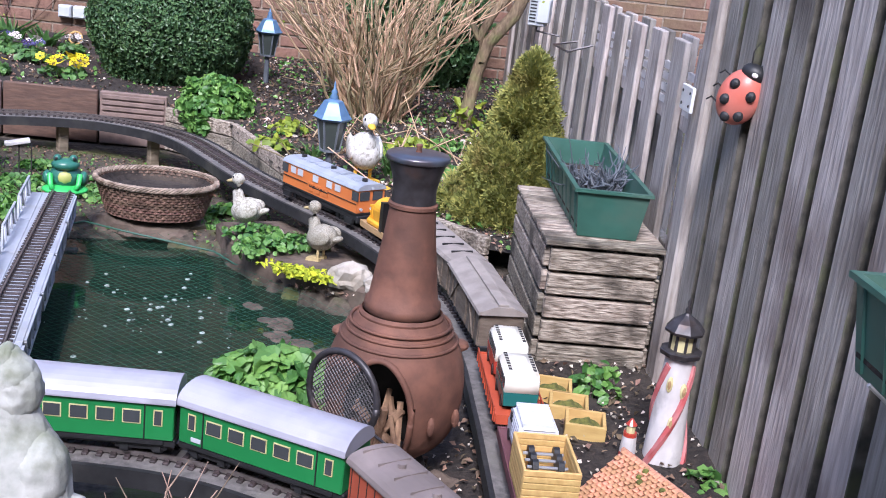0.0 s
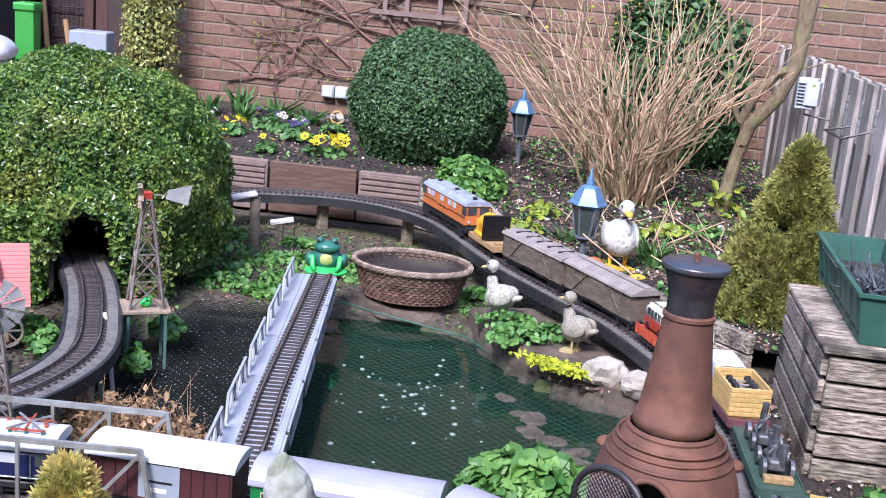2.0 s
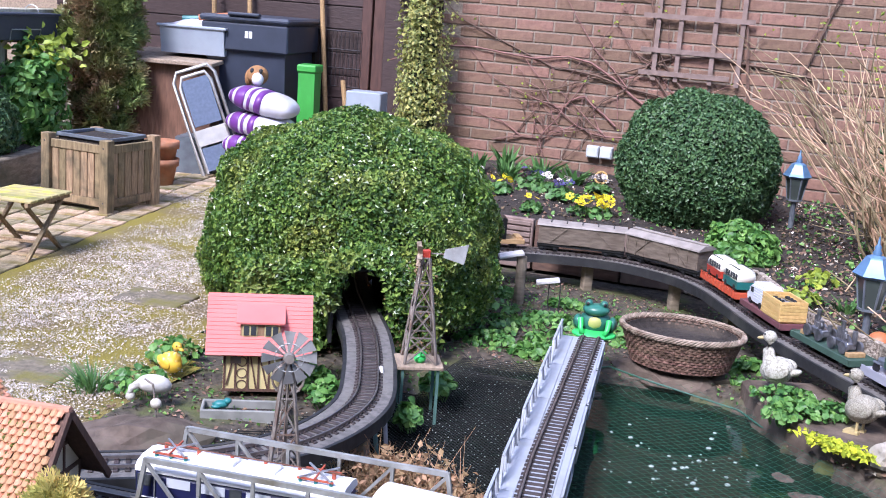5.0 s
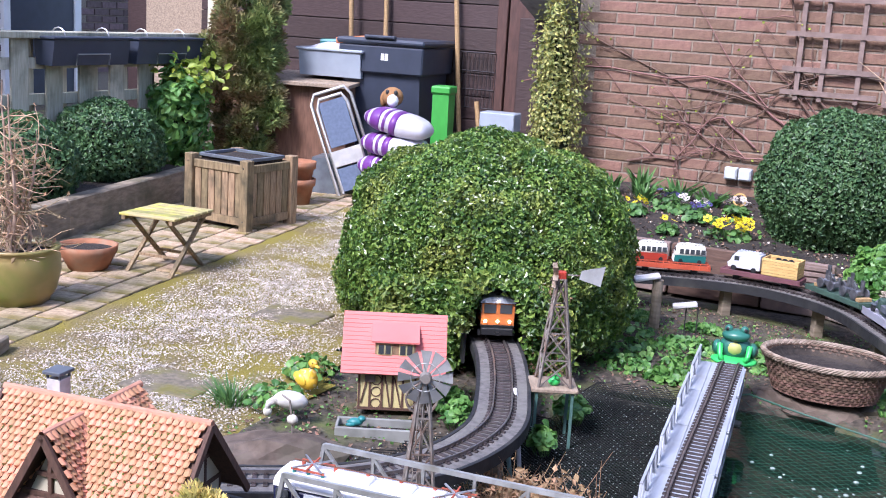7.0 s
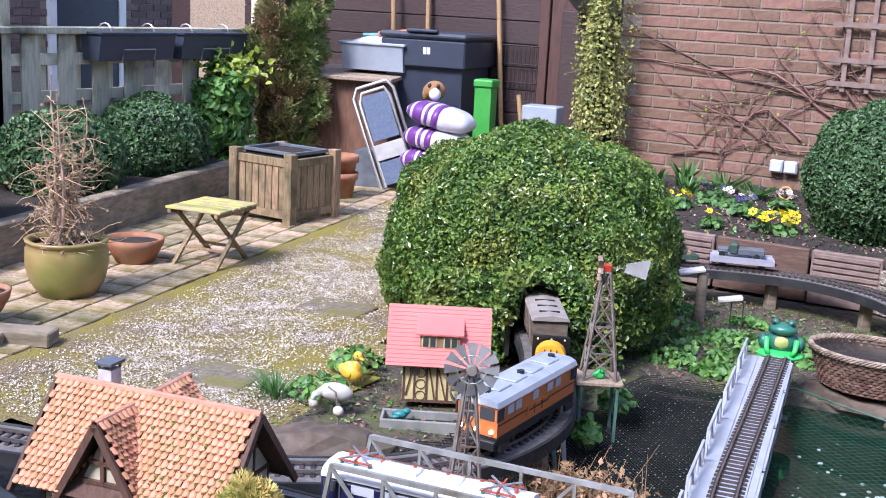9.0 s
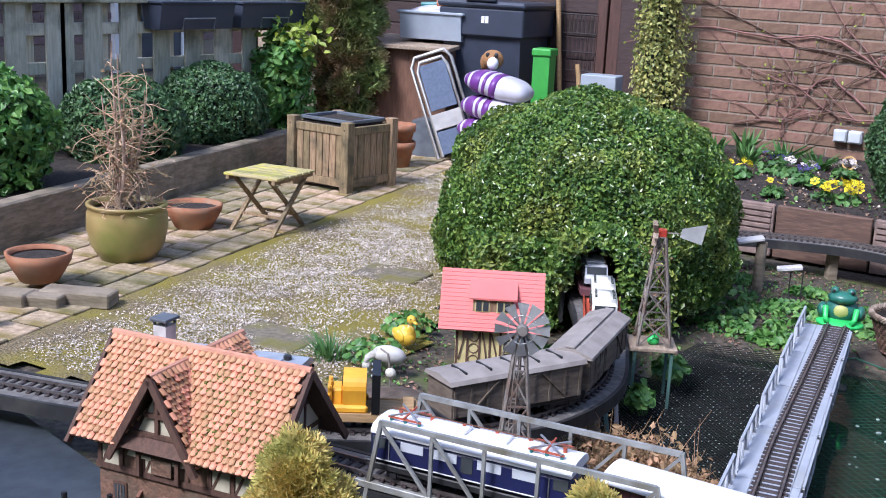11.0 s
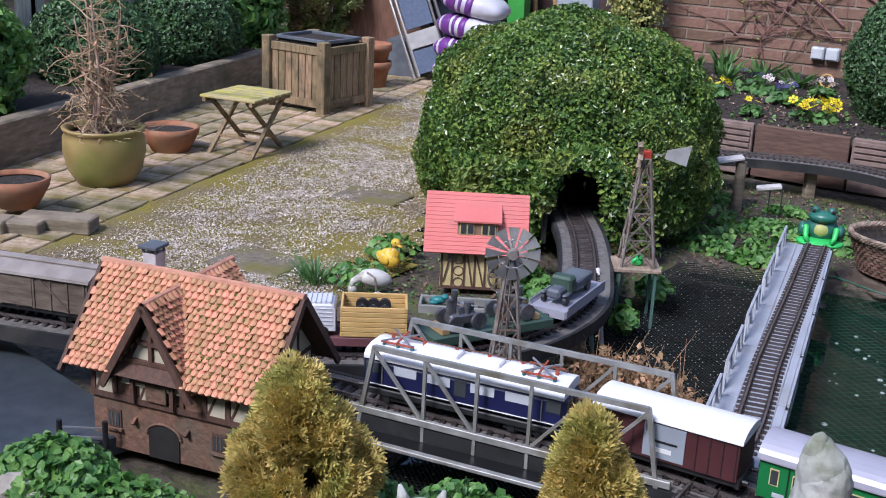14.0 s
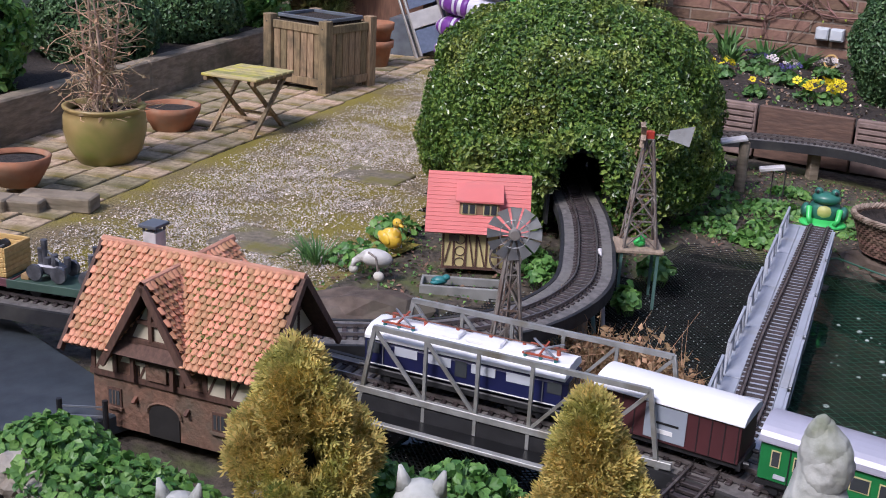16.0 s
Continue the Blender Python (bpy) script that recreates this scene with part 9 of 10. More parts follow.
def small_house():
    rng2 = random.Random(4)
    ob = thing("toy_house", pose(0.475, 1.80, 0.05, 0, 0, 24), "small model house with orange tiled mossy roof", "model house")
    part("walls", cube(-0.075, 0.075, -0.11, 0.11, 0, 0.07), "plaster", ob)
    for s in (-1, 1):
        d = Vector((s * 0.105, 0, -0.08))
        n = Vector((s * 0.08, 0, 0.105)).normalized() * 0.003
        bm = bmesh.new()
        p = [Vector((0, -0.135, 0.135)), Vector((0, 0.135, 0.135)), Vector((0, 0.135, 0.135)) + d, Vector((0, -0.135, 0.135)) + d]
        lo, hi = [bm.verts.new(q - n) for q in p], [bm.verts.new(q + n) for q in p]
        bm.faces.new(hi), bm.faces.new(lo[::-1])
        for k in range(4):
            bm.faces.new((lo[k], lo[(k + 1) % 4], hi[(k + 1) % 4], hi[k]))
        bmesh.ops.recalc_face_normals(bm, faces=bm.faces)
        part("roof_slope", bm, "ridge", ob)
        got, tw, th = tile_slope(ob, Vector((0, -0.135, 0.137)), Vector((0, 1, 0)), d.normalized(), 0.27, d.length, lambda u, v: True, None, rng2)
        me = bpy.data.meshes.new("tile")
        bm = tile_shape(tw, th)
        bm.to_mesh(me)
        bm.free()
        me.materials.append(M["tile"])
        if s < 0:
            for m_ in got:
                part("tile", me, None, ob).matrix_basis = m_
            bm = bmesh.new()
            for _ in range(26):
                q = Vector((0, rng2.uniform(-0.12, 0.06), 0.14)) + d * rng2.random()
                ball(bm, q.x - 0.004, q.y, q.z + 0.004, 0.007, 0.007, 0.006, 7)
            part("moss_tuft", bm, "moss", ob)["kind"] = "stuff"
    for s in (-1, 1):
        part("gable", prism([(-0.075, 0.07), (0.075, 0.07), (0, 0.125)], s * 0.109 - 0.002, s * 0.109 + 0.002, "y"), "plaster", ob)
    part("ridge", tubes("ridge", [[((0, -0.137, 0.138), 0.006), ((0, 0.137, 0.138), 0.006)]], 8), "ridge", ob)
    return ob


small_house()


def dark_earth():
    """Bare dark earth between the pond, the fence and the front of the loop."""
    xs, ys = np.arange(-0.42, 0.67, 0.03), np.arange(1.2, 3.36, 0.03)
    index, verts, faces = {}, [], []
    for i, x in enumerate(xs):
        for j, y in enumerate(ys):
            wob = 0.06 * noise.noise(Vector((x * 7, y * 7, 3)))
            if x + wob > -0.36 and y + wob < 3.3 and not inside(x - 0.02, y, POND):
                index[i, j] = len(verts)
                verts.append((x, y, rise(x, y) + 0.008 + 0.012 * noise.noise(Vector((x * 22, y * 22, 5)))))
    for i, j in index:
        q = [(i, j), (i + 1, j), (i + 1, j + 1), (i, j + 1)]
        if all(k in index for k in q):
            faces.append(tuple(index[k] for k in q))
    me = bpy.data.meshes.new("dark_earth")
    me.from_pydata(verts, [], faces)
    solid("dark_earth", me, "soil", "bare dark lumpy earth round the chiminea", "soil", kind="structure")


dark_earth()
eg = thing("egg_cup", pose(0.075, 1.68, 0.06), "white egg in a small grey pot with a seedling", "ornament")
part("pot", lathe([(0.001, 0), (0.016, 0), (0.022, 0.03), (0.019, 0.03), (0.001, 0.022)], 18), "steel", eg)
part("egg", ball(bmesh.new(), 0, 0, 0.034, 0.014, 0.014, 0.017, 14), "white", eg, smooth=True)
patch("seedling", "small green seedling beside the track", 0.05, 1.74, 0.06, 0.05, 0.04, 0.06, 26, 0.026, "ivy_leaf", 175)
solid("dead_twigs", tubes("dead_twigs", rods(np.random.default_rng(31), (-0.38, 1.50, 0.12), 12, 0.6, 0.16, 0.003, 3, base_r=0.05, wander=0.2)), "twig_grey", "bare pale twigs in front of the coaches", "twigs")


# ---- pale stone statues in the foreground ----
def statue(name, m, label, rings, extra=()):
    bm = bmesh.new()
    seg = 20
    made = []
    for z, cx, cy, rx, ry in rings:
        made.append([bm.verts.new((cx + rx * math.cos(2 * math.pi * k / seg), cy + ry * math.sin(2 * math.pi * k / seg), z)) for k in range(seg)])
    for a, b in zip(made, made[1:]):
        for k in range(seg):
            bm.faces.new((a[k], a[(k + 1) % seg], b[(k + 1) % seg], b[k]))
    bm.faces.new(made[0][::-1])
    bm.faces.new(made[-1])
    for args in extra:
        ball(bm, *args)
    bmesh.ops.subdivide_edges(bm, edges=bm.edges[:], cuts=2, use_grid_fill=True)
    bm.normal_update()
    for v in bm.verts:
        v.co += v.normal * (0.006 * noise.noise(v.co * 28) + 0.0025 * noise.noise(v.co * 90))
    return solid(name, bm, "stone", label, "statue", m, smooth=True)


statue("stone_seal", pose(-0.571, 1.45, 0.12), "lichen-covered pale stone animal statue looking up",
       [(0.0, 0.02, 0, 0.075, 0.07), (0.10, 0.02, 0, 0.070, 0.065), (0.20, 0.012, 0, 0.060, 0.055), (0.255, 0.0, 0, 0.048, 0.045), (0.295, -0.005, 0, 0.034, 0.034), (0.32, -0.004, 0, 0.031, 0.032), (0.345, -0.003, -0.003, 0.031, 0.033), (0.362, -0.004, -0.006, 0.027, 0.028), (0.378, -0.006, -0.008, 0.018, 0.018), (0.388, -0.008, -0.010, 0.012, 0.011)],
       ((-0.03, -0.03, 0.17, 0.03, 0.03, 0.06), (0.07, 0.0, 0.06, 0.055, 0.045, 0.11), (0.03, -0.01, 0.20, 0.045, 0.045, 0.07), (0.002, -0.004, 0.325, 0.034, 0.034, 0.045), (-0.012, -0.012, 0.372, 0.017, 0.017, 0.024)))
for x, y, z in ((-1.49, 1.245, 0.11), (-1.137, 1.40, 0.18)):
    bm = bmesh.new()
    ball(bm, 0, 0, 0.10, 0.046, 0.042, 0.05, 16)
    ball(bm, 0, 0.01, 0.03, 0.055, 0.06, 0.07, 16)
    for s in (-1, 1):
        bmesh.ops.create_cone(bm, cap_ends=True, segments=8, radius1=0.016, radius2=0.003, depth=0.04, matrix=pose(s * 0.030, 0, 0.152, 0, s * 14, 0))
    solid("stone_cat", bm, "stone", "white stone cat statue with pointed ears", "statue", pose(x, y, z - 0.08, 0, 0, 20), smooth=True)


# ---- patio: pots, table, planter box ----
def pot(name, m, profile, material, label, soil_z, soil_r):
    ob = thing(name, m, label, "pot")
    part("pot", lathe(profile, 40), material, ob, smooth=True)
    part("soil", lathe([(soil_r, soil_z), (soil_r * 0.5, soil_z + 0.008), (0.001, soil_z + 0.006)], 24), "soil", ob)
    return ob


pot("glazed_pot", pose(-3.545, 3.03, 0.012), [(0.001, 0), (0.095, 0), (0.135, 0.06), (0.152, 0.13), (0.150, 0.185), (0.140, 0.205), (0.150, 0.212), (0.152, 0.222), (0.135, 0.222), (0.130, 0.20)], "glaze", "round green-ochre glazed pot on the patio", 0.19, 0.135)


def dead_bush():
    """Bare potted bush: a few upright stems and a tangle of kinked side twigs."""
    rg = np.random.default_rng(23)
    ob = thing("dead_bush", pose(-3.545, 3.03, 0.20), "bare tan twiggy bush tangled in the glazed pot", "shrub")
    twigs = []
    for k in range(7):
        a, lean = rg.uniform(0, 6.28), rg.uniform(0.01, 0.07)
        h = rg.uniform(0.40, 0.64)
        p = np.array([0.035 * math.cos(a), 0.035 * math.sin(a), 0.0])
        line = []
        for f in np.linspace(0, 1, 8):
            line.append((tuple(p + [lean * math.cos(a) * f, lean * math.sin(a) * f, h * f] + rg.normal(0, 0.007, 3)), 0.0085 * (1 - 0.72 * f)))
        part("stem", tubes("stem", [line], 6), "twig_grey", ob)
        for _ in range(34):
            q = np.array(line[rg.integers(0, 7)][0])
            b = rg.uniform(0, 6.28)
            d = np.array([math.cos(b), math.sin(b), rg.normal(0.25, 0.5)])
            reach = rg.uniform(0.08, 0.24) * (1.15 - 0.6 * q[2] / 0.56)
            n = 5
            run = []
            for i in range(n + 1):
                run.append((tuple(q), 0.0025 * (1 - 0.7 * i / n)))
                d = d + rg.normal(0, 0.30, 3)
                d /= np.linalg.norm(d)
                q = q + d * reach / n
                q[2] = max(q[2], 0.01)
            twigs.append(run)
            if rg.random() < 0.6:
                r0, e = np.array(run[2][0]), rg.normal(0, 1, 3)
                twigs.append([(tuple(r0), 0.002), (tuple(r0 + e * 0.02), 0.0016), (tuple(r0 + e * 0.03 + rg.normal(0, 0.012, 3)), 0.0008)])
    part("twig", tubes("twig", twigs, 4), "twig", ob)["kind"] = "stuff"
    dry = np.array([t[-1][0] for t in twigs[::3]])
    part("withered_leaf", leaves("withered_leaf", dry, rg.normal(0, 1, dry.shape), 0.014, rg), "dead_grass", ob)["kind"] = "stuff"
    return ob


dead_bush()
pot("bowl_pot", pose(-3.735, 3.575, 0.014), [(0.001, 0), (0.075, 0), (0.112, 0.07), (0.120, 0.085), (0.124, 0.11), (0.112, 0.11), (0.105, 0.085)], "terracotta", "low terracotta bowl of dark soil", 0.09, 0.108)
pot("bowl_pot", pose(-3.445, 2.545, 0.05), [(0.001, 0), (0.065, 0), (0.105, 0.07), (0.112, 0.10), (0.100, 0.10), (0.095, 0.085)], "terracotta", "terracotta bowl standing on timber blocks", 0.08, 0.098)
for x, y, l, z, a in ((-3.22, 2.52, 0.12, 0.05, 25), (-3.30, 2.42, 0.09, 0.045, 25), (-3.38, 2.36, 0.08, 0.05, 25)):
    solid("timber_block", cube(-l, l, -0.045, 0.045, 0, z, 0.005), "sleeper_wood", "grey weathered timber block on the paving", "timber", pose(x, y, 0.014, 0, 0, a), group="timber blocks")
solid("round_post", cyl(bmesh.new(), 0, 0, 0, 0.10, 0.03, seg=16), "sleeper_wood", "short round grey post", "post", pose(-3.22, 2.16, 0.0))


def folding_table():
    ob = thing("folding_table", pose(-3.496, 3.79, 0.014, 0, 0, 7), "small folding slatted table with yellow lichen", "table")
    for k in range(6):
        y = -0.15 + 0.0505 * k
        part("slat", cube(-0.135, 0.135, y, y + 0.044, 0.245, 0.256, 0.002), "table", ob)
    for s in (-1, 1):
        part("apron", cube(s * 0.115 - 0.008, s * 0.115 + 0.008, -0.15, 0.15, 0.228, 0.245), "planter_wood", ob)
        part("leg", bar(bmesh.new(), (s * 0.105, -0.14, 0.0), (s * 0.105, 0.13, 0.24), 0.018, 0.012), "planter_wood", ob)
        part("leg", bar(bmesh.new(), (s * 0.088, 0.14, 0.0), (s * 0.088, -0.13, 0.24), 0.018, 0.012), "planter_wood", ob)
    for y in (-0.06, 0.06):
        part("stretcher", bar(bmesh.new(), (-0.105, y, 0.07), (0.105, y, 0.07), 0.010), "planter_wood", ob)
    return ob


folding_table()


def planter_box():
    ob = thing("planter_box", pose(-3.90, 4.835, 0.012, 0, 0, -4), "square wooden planter box with corner posts", "planter")
    hx, hy, h = 0.185, 0.175, 0.34
    for sx in (-1, 1):
        for sy in (-1, 1):
            p = part("corner_post", cube(sx * hx - 0.026, sx * hx + 0.026, sy * hy - 0.026, sy * hy + 0.026, 0, h + 0.028, 0.003), "planter_wood", ob)
            for z in (0.06, h - 0.01):
                part("bolt", ball(bmesh.new(), sx * hx, sy * (hy + 0.027), z, 0.004, 0.002, 0.004, 8), "iron", p)
    for s in (-1, 1):
        for z0, z1 in ((0.035, 0.075), (h - 0.04, h)):
            part("rail", cube(-hx + 0.027, hx - 0.027, s * hy - 0.012, s * hy + 0.012, z0, z1, 0.002), "planter_wood", ob)
            part("rail", cube(s * hx - 0.012, s * hx + 0.012, -hy + 0.027, hy - 0.027, z0, z1, 0.002), "planter_wood", ob)
        for k in range(7):
            x = -hx + 0.030 + k * 0.0450
            part("panel_board", cube(x, x + 0.040, s * hy - 0.006, s * hy + 0.006, 0.075, h - 0.04, 0.002), "planter_wood", ob)
        for k in range(6):
            y = -hy + 0.030 + k * 0.0495
            part("panel_board", cube(s * hx - 0.006, s * hx + 0.006, y, y + 0.044, 0.075, h - 0.04, 0.002), "planter_wood", ob)
    ins = part("insert", cube(-0.16, 0.16, -0.13, 0.13, h - 0.03, h + 0.012), "soil", ob, "dark plastic insert tray")
    for s in (-1, 1):
        part("rim", cube(-0.165, 0.165, s * 0.135 - 0.008, s * 0.135 + 0.008, h + 0.013, h + 0.030, 0.002), "slate", ins)
        part("rim", cube(s * 0.165 - 0.008, s * 0.165 + 0.008, -0.126, 0.126, h + 0.013, h + 0.030, 0.002), "slate", ins)
    return ob


planter_box()
for k, z in enumerate((0.0, 0.10)):
    pot("flower_pot", pose(-4.02, 5.52, 0.01 + z), [(0.001, 0), (0.072, 0), (0.095, 0.12), (0.106, 0.12), (0.108, 0.16), (0.098, 0.16), (0.09, 0.12)], "terracotta", "terracotta pots stacked one in another", 0.11, 0.09)

# ---- corner by the shed ----
for y0 in (4.47, 5.10):
    wb_ = thing("window_box", pose(-4.90, y0 + 0.27, 0.765), "dark blue plastic window box hung on the fence", "planter", "window boxes")
    part("tub", prism([(-0.055, 0), (0.055, 0), (0.075, 0.135), (-0.075, 0.135)], -0.28, 0.28, "y"), "plastic_blue", wb_)
    part("rim", cube(-0.085, 0.085, -0.29, 0.29, 0.136, 0.15, 0.003), "plastic_blue", wb_)
    part("bracket", tubes("bracket", [[((0.065, -0.12, 0.0), 0.004), ((0.078, -0.12, 0.06), 0.004), ((0.078, 0.12, 0.06), 0.004), ((0.065, 0.12, 0.0), 0.004)]], 6), "steel", wb_)
    for y in (-0.16, 0.16):
        part("hook", tubes("hook", [[((-0.02 + 0.05 * math.cos(k * math.pi / 6), y, 0.15 + 0.045 * math.sin(k * math.pi / 6)), 0.004) for k in range(7)]], 6), "steel", wb_)

shed = thing("shed", pose(0, 6.95, 0), "dark brown stained timber shed with a door", "shed", kind="structure")
part("wall_core", cube(-5.9, -2.55, 0.03, 0.12, 0, 2.3), "shed", shed)
for k in range(15):
    part("weatherboard", cube(-5.9, -3.42, 0.0, 0.029, 0.02 + 0.15 * k, 0.165 + 0.15 * k, 0.004), "shed", shed)
dr = part("door", cube(-3.38, -2.62, -0.02, 0.028, 0.02, 1.95, 0.004), "shed_door", shed, "reddish brown panelled door")
for x0, x1, z0, z1 in ((-3.3, -3.05, 0.15, 1.15), (-2.95, -2.7, 0.15, 1.15)):
    part("panel", cube(x0, x1, -0.032, -0.021, z0, z1, 0.006), "shed", dr)
part("door_post", cube(-3.46, -3.39, -0.03, 0.028, 0, 2.1, 0.004), "shed_door", shed)
ring = thing("wheel_ornament", pose(-2.72, 6.86, 0.92), "terracotta-coloured wheel ornament on the shed door", "ornament")
part("rim", tubes("rim", [[((0.15 * math.cos(k * math.pi / 16), 0, 0.15 * math.sin(k * math.pi / 16)), 0.012) for k in range(33)]], 8), "terracotta", ring, smooth=True)
for k in range(6):
    a = k * math.pi / 3
    part("spoke", bar(bmesh.new(), (0, 0, 0), (0.145 * math.cos(a), 0, 0.145 * math.sin(a)), 0.014), "terracotta", ring)
solid("porch_roof", cube(-0.25, 0.25, -0.25, 0.25, 0, 0.02), "roof_grey", "small grey slatted canopy over the shed door", "canopy", pose(-2.95, 6.75, 1.22, -22, 0, 0), kind="structure")
rack = thing("wire_rack", pose(-3.78, 6.92, 0.55), "dark wire rack on the shed wall", "rack")
for x in np.arange(0, 0.34, 0.03):
    part("wire", tubes("wire", [[((x, 0, 0), 0.003), ((x, 0, 0.36), 0.003)]], 4), "iron", rack)
for z in (0, 0.12, 0.24, 0.36):
    part("rail", tubes("rail", [[((0, -0.006, z), 0.004), ((0.33, -0.006, z), 0.004)]], 4), "iron", rack)

chest = thing("storage_chest", pose(-4.46, 6.38, 0.0, 0, 0, 12) @ Matrix.Diagonal((1, 1, 1.075, 1)), "red-brown wooden storage chest with bleached plank lid", "chest")
part("body", cube(-0.30, 0.30, -0.27, 0.27, 0, 0.62, 0.004), "chest", chest)
for k in range(6):
    part("lid_board", cube(-0.33, 0.33, -0.31 + 0.102 * k, -0.213 + 0.102 * k, 0.625, 0.648, 0.003, pose(0, 0, 0, 3, 0, 0)), "chest_top", chest)
tb = thing("storage_tub", pose(-4.31, 6.36, 0.715, 0, 0, 8) @ Matrix.Diagonal((1.25, 1.1, 1.3, 1)), "grey plastic tub filled with odds and ends", "tub")
part("tub", prism([(-0.10, 0), (0.10, 0), (0.125, 0.12), (-0.125, 0.12)], -0.17, 0.17, "x"), "tub", tb)
part("rim", cube(-0.185, 0.185, -0.135, 0.135, 0.121, 0.135, 0.004), "tub", tb)
part("contents", ball(bmesh.new(), 0, 0, 0.125, 0.15, 0.10, 0.04, 14, lump=0.4, freq=20), "bag", tb)
part("tube_tool", bar(bmesh.new(), (0.0, -0.03, 0.17), (0.16, 0.02, 0.19), 0.035, sides=10), "pumpkin", tb)
part("tube_tool", bar(bmesh.new(), (-0.1, 0.0, 0.16), (0.1, 0.05, 0.17), 0.03, sides=10), "teal_toy", tb)

wheelie = thing("wheelie_bin", pose(-4.0, 6.58, 0.0, 0, 0, 8) @ Matrix.Diagonal((0.86, 0.9, 1.05, 1)), "blue-black wheeled rubbish bin with closed lid", "bin")
part("body", prism([(-0.22, 0.06), (0.22, 0.06), (0.29, 0.80), (-0.29, 0.80)], -0.30, 0.30, "x"), "plastic_blue", wheelie)
part("rim", cube(-0.33, 0.33, -0.32, 0.32, 0.72, 0.885, 0.01), "plastic_blue", wheelie)
part("lid", cube(-0.345, 0.345, -0.335, 0.345, 0.888, 0.925, 0.014), "plastic_blue", wheelie)
part("lid_handle", cube(-0.12, 0.12, -0.35, -0.30, 0.926, 0.945, 0.006), "plastic_blue", wheelie)
for x in (0.02, 0.05):
    part("marking", cube(x - 0.012, x + 0.012, -0.3225, -0.3205, 0.80, 0.84), "white", wheelie, "plain white marking")
for x in (-0.24, 0.24):
    bm = bmesh.new()
    bmesh.ops.create_cone(bm, cap_ends=True, segments=20, radius1=0.09, radius2=0.09, depth=0.04, matrix=pose(x, 0.25, 0.09, 0, 90, 0))
    part("wheel", bm, "black", wheelie)
gb = thing("green_bin", pose(-3.56, 6.42, 0.0, 0, 0, 10) @ Matrix.Diagonal((0.62, 0.8, 1, 1)), "bright green lidded plastic bin", "bin")
part("body", prism([(-0.07, 0.0), (0.07, 0.0), (0.085, 0.66), (-0.085, 0.66)], -0.085, 0.085, "x"), "bin_green", gb)
part("lid", cube(-0.10, 0.10, -0.10, 0.10, 0.662, 0.71, 0.01), "bin_green", gb)
solid("green_crate", prism([(-0.09, 0), (0.09, 0), (0.11, 0.24), (-0.11, 0.24)], -0.10, 0.10, "x"), "slate", "dark green plastic tub behind the folding chair", "tub", pose(-4.12, 6.05, 0.0, 0, 0, 15))
solid("power_box", cube(-0.11, 0.11, -0.08, 0.08, 0.0, 0.58, 0.006), "tub", "grey metal service box by the shed", "box", pose(-3.18, 6.45, 0.0, 0, 0, 8))


def folding_chair():
    ob = thing("folding_chair", pose(-3.85, 5.95, 0.03, 0, 0, 22) @ pose(0, 0, 0, -14, -20, 8) @ Matrix.Diagonal((1.1, 1, 1.1, 1)), "folded garden chair leaning with blue mesh seat", "chair")
    for w, z0, z1 in ((0.115, 0.0, 0.62), (0.085, 0.04, 0.58)):
        line = [((-w, 0, z0), 0.010), ((-w, 0, z1 - 0.05), 0.010), ((-w * 0.75, 0, z1), 0.010), ((w * 0.75, 0, z1), 0.010), ((w, 0, z1 - 0.05), 0.010), ((w, 0, z0), 0.010)]
        part("frame", tubes("frame", [line], 8), "alu", ob, m=pose(0, 0.025 if w > 0.1 else -0.01, 0), smooth=True)
    part("backrest", cube(-0.075, 0.075, -0.014, -0.008, 0.30, 0.56, 0.002), "mesh_blue", ob)
    part("crossbar", cube(-0.085, 0.085, -0.018, -0.004, 0.19, 0.28, 0.002), "alu", ob)
    part("seat", cube(-0.075, 0.075, -0.014, -0.008, 0.05, 0.18, 0.002), "mesh_blue", ob)
    return ob


folding_chair()
def sack_skin(x0, x1, grow):
    """A plump filled sack along x, pinched at both ends, between two stations."""
    bm, rings = bmesh.new(), []
    for x in np.linspace(x0, x1, max(3, int((x1 - x0) / 0.012))):
        f = max(0.0, 1 - abs(x / 0.205) ** 3.2)
        hy, hz = 0.06 + 0.085 * f ** 0.5, 0.008 + 0.064 * f ** 0.6
        row = []
        for k in range(24):
            w = 2 * math.pi * k / 24
            c, d = math.cos(w), math.sin(w)
            y, z = hy * math.copysign(abs(c) ** 0.7, c), hz * math.copysign(abs(d) ** 0.8, d)
            k_ = grow + 0.05 * noise.noise(Vector((x * 14, y * 14, z * 14)))
            row.append(bm.verts.new((x, y * k_, z * k_)))
        rings.append(row)
    for a, b in zip(rings, rings[1:]):
        for k in range(24):
            bm.faces.new((a[k], a[(k + 1) % 24], b[(k + 1) % 24], b[k]))
    bm.faces.new(rings[0][::-1])
    bm.faces.new(rings[-1])
    return bm


